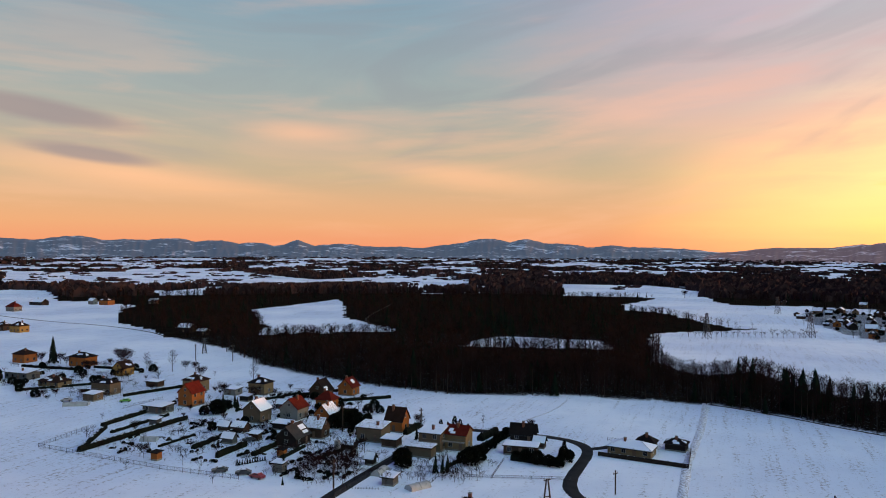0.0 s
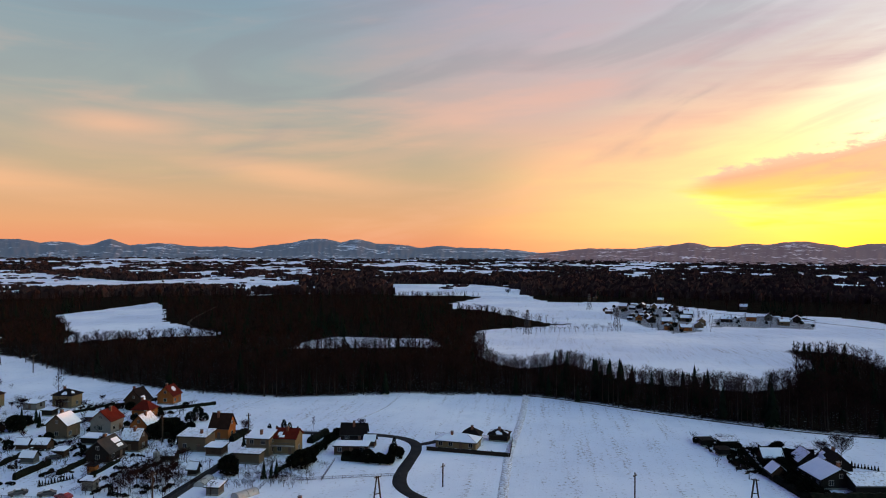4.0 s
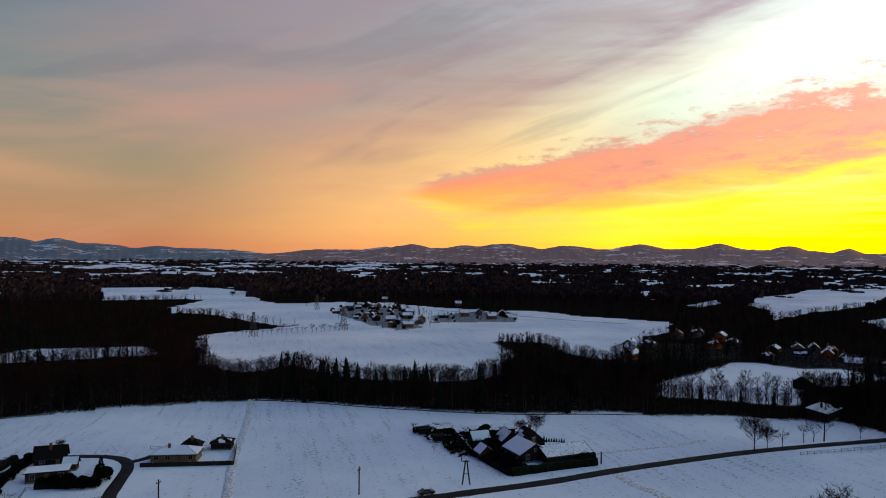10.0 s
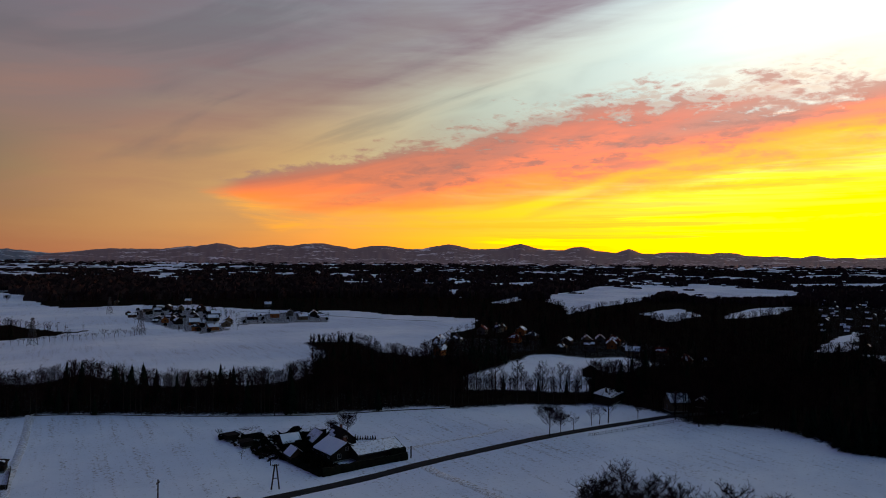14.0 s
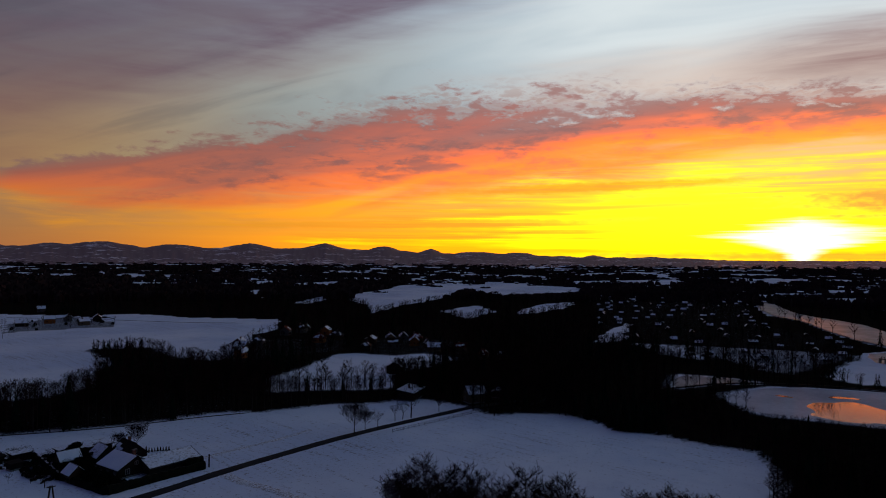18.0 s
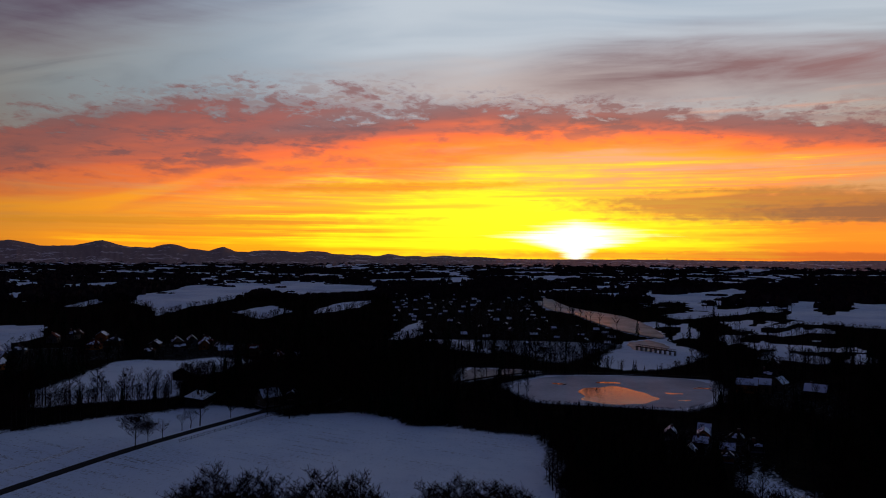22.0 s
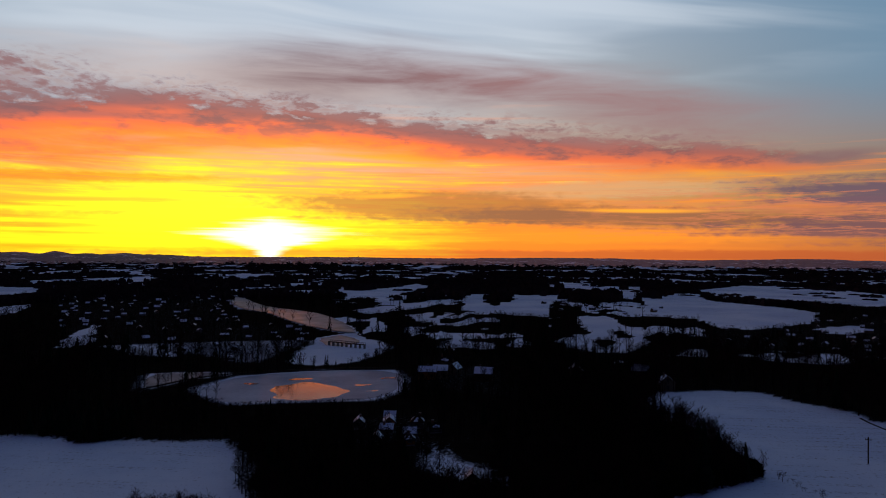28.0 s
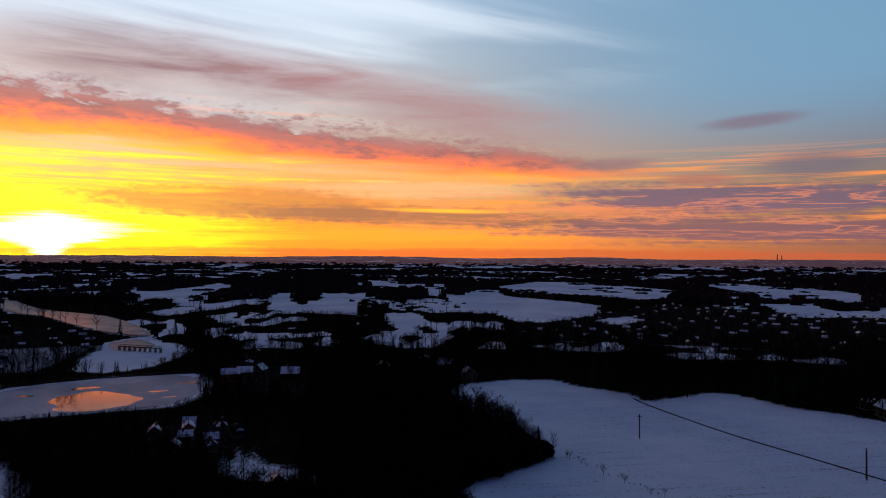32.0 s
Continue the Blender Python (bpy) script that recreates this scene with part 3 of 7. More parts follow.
OPEN['field2'] = [(936, 576), (1136, 613), (1263, 658), (1441, 621), (1356, 517), (1006, 433), (929, 415), (777, 403), (655, 372), (769, 445), (811, 490)]
OPEN['field3'] = [(1298, 543), (1481, 519), (1376, 317), (1148, 272), (1023, 357), (1078, 410)]
OPEN['field4'] = [(725, 324), (824, 320), (746, 266), (638, 258)]
OPEN['field5'] = [(721, 235), (812, 253), (911, 252), (963, 228), (847, 211), (745, 221)]
OPEN['field6'] = [(558, 113), (644, 112), (539, 90), (508, 100)]
OPEN['field7'] = [(1178, 881), (1373, 853), (1200, 772), (1111, 818)]
OPEN['field8'] = [(-1038, 1664), (-501, 1732), (-250, 1404), (-70, 1644), (74, 1398), (6, 1177), (-147, 1288), (-293, 1213), (-518, 1198), (-756, 1213)]
OPEN['field9'] = [(1330, 365), (1385, 329), (1193, 275), (1140, 312)]
OPEN['field10'] = [(1665, 406), (1928, 192), (1636, 140), (1514, 360)]
OPEN['field11'] = [(1065, -73), (1286, -147), (1087, -116)]
OPEN['field12'] = [(1110, -162), (1490, -387), (1344, -373), (1016, -214), (1022, -174)]
OPEN['field13'] = [(791, -129), (904, -221), (930, -275), (828, -231), (741, -139)]
OPEN['field14'] = [(514, 105), (593, 112), (681, 111), (598, 99), (524, 92)]
OPEN['field15'] = [(515, 80), (509, 55), (447, 26), (463, 50)]
OPEN['field16'] = [(224, -66), (214, -67), (198, -66), (190, -73), (181, -64), (185, -59), (202, -61)]
OPEN['field17'] = [(552, -144), (534, -194), (499, -218), (505, -149)]
OPEN['field18'] = [(781, -255), (949, -325), (832, -315), (880, -345), (1071, -474), (990, -472), (668, -313), (692, -288), (740, -268)]
OPEN['field19'] = [(636, -171), (752, -232), (743, -235), (632, -185)]
OPEN['field20'] = [(616, -322), (628, -367), (566, -338), (540, -346), (515, -286), (530, -284)]
OPEN['field21'] = [(706, -398), (760, -510), (605, -456), (642, -438), (664, -396)]
OPEN['field22'] = [(1134, -827), (1287, -1059), (1160, -1132), (890, -1054), (739, -875), (723, -785), (833, -814), (890, -769), (1017, -785)]
OPEN['field23'] = [(877, -554), (966, -642), (1066, -771), (872, -663), (752, -670), (663, -649), (553, -534), (511, -430), (555, -423), (643, -474), (628, -433), (692, -453)]
OPEN['field24'] = [(509, -499), (523, -561), (470, -511), (465, -470)]
OPEN['field25'] = [(1115, -1358), (968, -1402), (707, -1287), (561, -1130), (538, -993), (671, -1138), (824, -1143)]
OPEN['field26'] = [(586, -875), (528, -896), (440, -813), (392, -791), (437, -701)]
OPEN['field27'] = [(308, -362), (287, -390), (264, -380), (287, -348)]
OPEN['field28'] = [(414, -34), (462, -48), (531, -63), (565, -93), (504, -100), (473, -106), (405, -74), (394, -48)]
VILLAGE = {}
VILLAGE['hamlet_a'] = [(332, 676), (396, 755), (466, 773), (421, 640), (426, 585), (468, 527), (421, 474), (370, 506), (300, 464), (288, 486), (303, 549)]
VILLAGE['hamlet_b'] = [(367, 320), (428, 352), (484, 359), (474, 290), (381, 237), (355, 257), (315, 258), (326, 284)]
VILLAGE['hamlet_c'] = [(447, 259), (478, 243), (476, 209), (410, 146), (385, 133), (372, 174), (379, 215)]
VILLAGE['town'] = [(1118, 236), (1091, 14), (739, 3), (562, -66), (452, -33), (408, -15), (466, 27), (559, 98), (651, 136)]
VILLAGE['lane_houses'] = [(251, -42), (268, -51), (263, -71), (239, -72), (219, -63), (224, -41)]
VILLAGE['mill'] = [(377, -100), (373, -140), (322, -142), (286, -116), (310, -93)]
VILLAGE['east_town'] = [(500, -369), (631, -738), (390, -795), (244, -498), (296, -414), (359, -375), (419, -321)]
WATER = {}
WATER['pond'] = [(337, 14), (369, -6), (378, -46), (370, -86), (343, -85), (312, -75), (275, -56), (265, -42), (264, -29), (276, -17), (296, -1)]
WATER['pond_b'] = [(340, 36), (367, 18), (377, -4), (384, 8), (387, 38)]
WATER['pond_c'] = [(523, -63), (550, -82), (517, -91), (489, -89), (474, -71), (492, -62)]
WATER['river'] = [(1090, 10), (1072, -17), (873, -34), (766, -89), (655, -100), (547, -99), (568, -80), (635, -60), (784, -37), (840, -8)]
WATER['melt'] = [(329, -18), (339, -26), (344, -37), (335, -46), (320, -54), (308, -48), (300, -37), (304, -24), (310, -19), (318, -24)]


for name_, near_edge in (("glade", 525.0), ("strip", 452.0), ("copse", 321.0)):
    OPEN[name_] = [(x * max(1.0, near_edge / math.hypot(x, y)), y * max(1.0, near_edge / math.hypot(x, y))) for x, y in OPEN[name_]]

WATER["pond"] = [(x * max(1.0, 300.0 / math.hypot(x, y)), y * max(1.0, 300.0 / math.hypot(x, y))) for x, y in WATER["pond"]]

YARD = {}
YARD['farm'] = [(127.6, 146), (131, 165), (139, 186), (150, 190), (158, 184), (156, 176), (164, 165), (160, 150), (155, 140), (142, 143.5)]
YARD['farm_store'] = [(126, 168), (130, 182), (130, 199), (135, 201), (143, 191), (139, 182), (133, 168)]
YARD['middle'] = [(-78, 236), (-66, 268), (-52, 302), (-34, 294), (-22, 262), (-26, 232), (-44, 214)]
YARD['beds'] = [(-104, 236), (-92, 262), (-76, 262), (-68, 240), (-62, 214), (-86, 222)]
YARD['northern'] = [(-210, 355), (-150, 362), (-118, 300), (-142, 275), (-200, 318)]
YARD['ridge'] = [(333.9, 677.2), (422.6, 786.9), (422.2, 679.3), (323.9, 485.9), (295.3, 478.7), (301.0, 534.0)]
YARD['ridge_row'] = [(356.2, 518.8), (398.7, 580.9), (483.2, 608.2), (456.9, 521.4), (426.9, 487.0)]
YARD['gardens'] = [(-60, 246), (-36, 214), (-46, 214), (-52, 236)]
YARD['orchard'] = [(-41, 184), (-36, 214), (-24, 212), (-23, 190)]
YARD['hedged'] = [(-113, 238), (-104, 256), (-98, 252), (-105, 228)]


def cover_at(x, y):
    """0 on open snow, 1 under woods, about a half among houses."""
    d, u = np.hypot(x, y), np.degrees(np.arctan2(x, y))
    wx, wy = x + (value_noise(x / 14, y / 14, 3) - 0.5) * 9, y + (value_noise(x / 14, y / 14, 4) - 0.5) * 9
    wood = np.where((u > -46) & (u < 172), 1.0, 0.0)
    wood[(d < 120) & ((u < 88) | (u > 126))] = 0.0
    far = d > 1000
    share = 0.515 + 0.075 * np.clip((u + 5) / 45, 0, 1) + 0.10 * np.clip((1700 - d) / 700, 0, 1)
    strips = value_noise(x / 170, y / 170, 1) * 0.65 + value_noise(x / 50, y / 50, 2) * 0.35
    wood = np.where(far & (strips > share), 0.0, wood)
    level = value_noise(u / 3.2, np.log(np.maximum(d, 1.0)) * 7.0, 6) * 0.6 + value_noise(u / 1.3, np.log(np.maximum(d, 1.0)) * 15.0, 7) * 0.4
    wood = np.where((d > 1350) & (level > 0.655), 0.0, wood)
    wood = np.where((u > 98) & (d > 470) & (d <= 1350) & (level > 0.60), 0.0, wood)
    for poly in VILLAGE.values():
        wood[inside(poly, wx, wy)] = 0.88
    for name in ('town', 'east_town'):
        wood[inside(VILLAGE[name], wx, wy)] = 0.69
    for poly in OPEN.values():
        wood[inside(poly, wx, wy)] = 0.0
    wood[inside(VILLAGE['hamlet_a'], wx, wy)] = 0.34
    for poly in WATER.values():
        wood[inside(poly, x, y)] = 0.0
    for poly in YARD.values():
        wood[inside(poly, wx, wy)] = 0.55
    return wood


# ---- ground ----
def make_ground():
    us = np.concatenate([np.arange(-44, 168, 0.28), np.arange(168, 316, 4.0)])
    rs = np.concatenate([[6.0, 60.0, 100.0, 130.0], np.geomspace(150, 4640, 250)])
    uu, rr = np.meshgrid(np.radians(us), rs, indexing="ij")
    x, y = rr * np.sin(uu), rr * np.cos(uu)
    z = height(rr)
    n, k = len(us), len(rs)
    verts = np.stack([x, y, z], -1).reshape(-1, 3)
    i, j = np.meshgrid(np.arange(n), np.arange(k - 1), indexing="ij")
    q = np.stack([i * k + j, i * k + j + 1, (i + 1) % n * k + j + 1, (i + 1) % n * k + j], -1).reshape(-1, 4)
    q = np.concatenate([np.stack([q[:, 0], q[:, 1], q[:, 2]], -1), np.stack([q[:, 0], q[:, 2], q[:, 3]], -1)])
    centre = len(verts)
    verts = np.concatenate([verts, [(0, 0, 0)]])
    a = np.arange(n)
    q = np.concatenate([q, np.stack([np.full(n, centre), a * k, (a + 1) % n * k], -1)])
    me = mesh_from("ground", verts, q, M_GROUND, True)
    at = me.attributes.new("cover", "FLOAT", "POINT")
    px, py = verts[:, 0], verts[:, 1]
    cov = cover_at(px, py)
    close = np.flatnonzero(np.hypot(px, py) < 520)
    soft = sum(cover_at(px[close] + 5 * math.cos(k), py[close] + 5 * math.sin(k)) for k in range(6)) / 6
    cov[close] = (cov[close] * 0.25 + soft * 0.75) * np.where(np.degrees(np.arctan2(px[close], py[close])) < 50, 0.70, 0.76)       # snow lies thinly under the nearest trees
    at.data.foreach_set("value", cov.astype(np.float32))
    return tagged(new("ground", me), "snow-covered fields with leaf litter and painted shade under the woods", "ground", kind="structure")


make_ground()


def hill_range(name, label, mat, crests, r0, r1, u0, u1, base, rough, seed):
    """A chain of hills: each crest is (bearing, height above the horizon in degrees, half width, sharpness)."""
    us, ts = np.arange(u0, u1, 0.11), np.linspace(0, 1, 15)
    top = np.full(us.shape, base)
    for cu, ce, w, p in crests:
        top = np.maximum(top, base + (ce - base) * np.exp(-np.abs((us - cu) / w) ** p))
    top = top + (value_noise(us * 0.9, us * 0 + seed, seed) - 0.5) * rough + (value_noise(us * 4.1, us * 0 + seed, seed + 1) - 0.5) * rough * 0.35
    rm = r0 + (r1 - r0) * 0.72
    crest = 60 + np.tan(np.radians(top)) * rm
    uu, tt = np.meshgrid(np.radians(us), ts, indexing="ij")
    rr = r0 + (r1 - r0) * tt
    rise = np.where(tt < 0.72, (tt / 0.72) ** 2.6, np.maximum(0, 1 - (tt - 0.72) / 0.28))
    gully = (value_noise(uu * 300, tt * 6, seed + 5) - 0.5) * 16 * np.sin(np.pi * np.clip(tt / 0.72, 0, 1))
    foot = height(rr) - 3.0
    z = foot + (crest[:, None] - foot) * rise + gully * (tt < 0.72)
    verts = np.stack([rr * np.sin(uu), rr * np.cos(uu), z], -1).reshape(-1, 3)
    n, k = len(us), len(ts)
    i, j = np.meshgrid(np.arange(n - 1), np.arange(k - 1), indexing="ij")
    q = np.stack([i * k + j, i * k + j + 1, (i + 1) * k + j + 1, (i + 1) * k + j], -1).reshape(-1, 4)
    return tagged(new(name, mesh_from(name, verts, q, mat, True)), label, "hills", kind="structure")


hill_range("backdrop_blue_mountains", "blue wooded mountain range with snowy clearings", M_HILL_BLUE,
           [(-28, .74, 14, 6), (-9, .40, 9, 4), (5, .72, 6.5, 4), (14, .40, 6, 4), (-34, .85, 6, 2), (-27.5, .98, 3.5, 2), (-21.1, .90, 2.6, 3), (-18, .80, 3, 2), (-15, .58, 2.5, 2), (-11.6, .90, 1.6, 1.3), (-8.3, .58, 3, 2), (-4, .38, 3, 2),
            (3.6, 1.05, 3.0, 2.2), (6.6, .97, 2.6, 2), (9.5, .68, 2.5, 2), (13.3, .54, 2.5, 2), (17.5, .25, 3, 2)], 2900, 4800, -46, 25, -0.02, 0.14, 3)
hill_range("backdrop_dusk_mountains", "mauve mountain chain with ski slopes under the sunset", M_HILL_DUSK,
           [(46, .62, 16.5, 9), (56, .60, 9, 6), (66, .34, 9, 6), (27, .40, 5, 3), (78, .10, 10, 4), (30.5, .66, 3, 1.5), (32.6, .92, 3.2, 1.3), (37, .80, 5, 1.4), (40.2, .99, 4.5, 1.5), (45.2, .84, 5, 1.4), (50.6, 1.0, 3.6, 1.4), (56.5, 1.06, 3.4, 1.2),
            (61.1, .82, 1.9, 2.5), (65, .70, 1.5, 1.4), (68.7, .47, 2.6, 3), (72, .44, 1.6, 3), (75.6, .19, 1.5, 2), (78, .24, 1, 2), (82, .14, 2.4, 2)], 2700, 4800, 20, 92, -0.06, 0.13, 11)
# low rise added over the flat horizon to carry a glowing haze band
hill_range("backdrop_haze_rise", "added low rise that carries painted haze along the western horizon", M_HAZE,
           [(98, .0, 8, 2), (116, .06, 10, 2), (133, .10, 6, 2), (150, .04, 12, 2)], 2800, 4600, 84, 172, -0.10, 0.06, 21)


def ribbon(name, label, mat, pts, width, z, category="road"):
    """A road or track that follows the points, with worn edges and a slight crown."""
    p = np.array(pts, float)
    for _ in range(3):
        p = np.concatenate([p[:1], np.stack([p[:-1] * .75 + p[1:] * .25, p[:-1] * .25 + p[1:] * .75], 1).reshape(-1, 2), p[-1:]])
    t = np.gradient(p, axis=0)
    t /= np.linalg.norm(t, axis=1)[:, None] + 1e-9
    s = np.stack([-t[:, 1], t[:, 0]], -1)
    w = width / 2 * (1 + 0.22 * (value_noise(p[:, 0] / 5, p[:, 1] / 5, 5) - 0.5))[:, None]
    rows = [(-1.0, 0.0), (-0.92, z), (0.0, z * 1.5), (0.92, z), (1.0, 0.0)]
    verts = np.concatenate([np.concatenate([p + s * w * k, np.full((len(p), 1), h)], 1) for k, h in rows])
    n = len(p)
    i = np.arange(n - 1)
    q = np.concatenate([np.stack([i + r * n, i + r * n + 1, i + (r + 1) * n + 1, i + (r + 1) * n], -1) for r in range(4)])
    q = q[:, ::-1]
    return tagged(new(name, mesh_from(name, verts, q, mat)), label, category, kind="structure")


ROAD_VILLAGE = [(-36, 150), (-28, 172), (-20, 192), (-10.6, 214), (-5, 226), (0, 240)]
ROAD_LOOP = [(-60, 262), (-32, 251), (-10, 245), (13, 238), (33, 231.5), (41, 226), (44.4, 219.5), (43.5, 211), (38.5, 199), (33.6, 187), (32.2, 178), (34.5, 170), (42, 158), (60, 145)]
ROAD_FARM = [(20, 160), (60, 152), (105, 142.5), (132, 136), (154, 133.5), (180, 128.5), (203, 123.5), (230, 115), (249, 108), (262, 104), (285, 90)]
ribbon("road_village", "cleared asphalt lane between snowy garden plots", M_ASPHALT, ROAD_VILLAGE, 3.4, 0.06)
ribbon("road_loop", "wet asphalt lane curving round the snowy plots", M_ASPHALT, ROAD_LOOP, 3.6, 0.06)
ribbon("road_farm", "straight dark asphalt road past the farmyard", M_ASPHALT, ROAD_FARM, 4.2, 0.06)
ribbon("track_south", "dark narrow track across the southern field", M_BOARD, [(215, -233), (206, -228.5), (180, -221), (152, -214), (127, -211), (100, -207), (60, -200)], 1.1, 0.06, "track")
ribbon("road_south", "dark lane at the far corner of the southern field", M_ASPHALT, [(165, -279), (150, -283), (135, -282), (110, -285)], 2.6, 0.05)
ribbon("ditch_north", "thin dark ditch line across the northern field", M_BOARD, [(-430, 660), (-330, 590), (-265, 560), (-214, 520), (-190, 490)], 1.6, 0.06, "ditch")
ribbon("ditch_ridge", "thin dark ditch line across the ridge field", M_BOARD, [(440, 640), (470, 540), (480, 470), (500, 420)], 2.0, 0.06, "ditch")
ribbon("farm_track", "trodden earth strip along the edge of a field", M_BOARD, [(-58, 800), (-70, 640), (-62, 590), (-38, 548)], 2.4, 0.06, "track")


def water_sheet(name, label, mat, poly, z):
    bm = bmesh.new()
    p = np.array(poly + poly[:1], float)
    for _ in range(2):
        p = np.concatenate([np.stack([p[:-1] * .75 + p[1:] * .25, p[:-1] * .25 + p[1:] * .75], 1).reshape(-1, 2)])
        p = np.concatenate([p, p[:1]])
    p = p[:-1]
    p = p + (np.stack([value_noise(p[:, 0] / 6, p[:, 1] / 6, 8), value_noise(p[:, 0] / 6, p[:, 1] / 6, 9)], -1) - 0.5) * 5
    f = bm.faces.new([bm.verts.new((a, b, z)) for a, b in p])
    if f.normal.z < 0:
        f.normal_flip()
    bmesh.ops.triangulate(bm, faces=[f])
    bmesh.ops.recalc_face_normals(bm, faces=bm.faces)
    me = bpy.data.meshes.new(name)
    bm.to_mesh(me)
    bm.free()
    if me.polygons[0].normal.z < 0:
        me.flip_normals()
    me.materials.append(mat)
    return tagged(new(name, me), label, "pond", kind="structure")


water_sheet("water_pond", "frozen pond under thin snow", M_ICE, WATER['pond'], 0.06)
water_sheet("water_pond_side", "bare dark ice of a side pond", M_GREYICE, WATER['pond_b'], 0.06)
water_sheet("water_pond_upper", "open pond that mirrors the sunset", M_GREYICE, WATER['pond_c'], 0.06)
water_sheet("water_river", "winding reservoir arm that mirrors the sunset", M_GREYICE, WATER['river'], 0.9)
water_sheet("water_melt", "melted patch on the pond ice that mirrors the sunset", M_WATER, WATER['melt'], 0.10)
for k, (mx, my, ml, mw) in enumerate(((330, -62, 2, 6), (352, -36, 2, 8), (346, -78, 2, 4), (314, -64, 2.5, 3), (346, -12, 2, 4))):
    water_sheet(f"water_melt_{k + 2}", "small melted streak on the pond ice", M_WATER, [(mx + ml * math.cos(w) * (1 + .4 * math.sin(w * 3 + k)), my + mw * math.sin(w) * (1 + .3 * math.cos(w * 2 + k))) for w in (0, .7, 1.4, 2.1, 2.8, 3.5, 4.2, 4.9, 5.6)], 0.10)


# ---- houses ----
def window_mesh(w, h):
    """Frame and pane meshes of a window whose outer face looks along -y."""
    f = bmesh.new()
    xs, zs = (-w / 2, -w / 2 + 0.08, -0.03, 0.03, w / 2 - 0.08, w / 2), (0, 0.08, h - 0.08, h)
    g = [[f.verts.new((x, -0.05, z)) for z in zs] for x in xs]
    cells = [f.faces.new((g[i][k], g[i + 1][k], g[i + 1][k + 1], g[i][k + 1])) for i in range(5) for k in range(3) if (i, k) not in ((1, 1), (3, 1))]
    deep = bmesh.ops.extrude_face_region(f, geom=cells)
    bmesh.ops.translate(f, vec=(0, 0.1, 0), verts=[q for q in deep["geom"] if isinstance(q, bmesh.types.BMVert)])
    p = boxes((-w / 2 + 0.08, -0.02, 0.08, w / 2 - 0.08, 0.02, h - 0.08))
    out = []
    for nm, bm, mat in (("window_frame", f, M_FRAME), ("pane", p, M_GLASS)):
        me = bpy.data.meshes.new(nm)
        bm.to_mesh(me)
        bm.free()
        me.materials.append(mat)
        out.append(me)
    return out


WINDOWS = {k: window_mesh(*k) for k in ((1.3, 1.4), (1.0, 1.1), (2.0, 1.4))}


def add_window(house, x, y, z, rz, kind=(1.3, 1.4)):
    far = math.hypot(house.location.x, house.location.y) > 345
    w = child("window", WINDOWS[kind][1 if far else 0], house, pose(x, y, z, 0, 0, rz))
    if not far:
        child("pane", WINDOWS[kind][1], w)


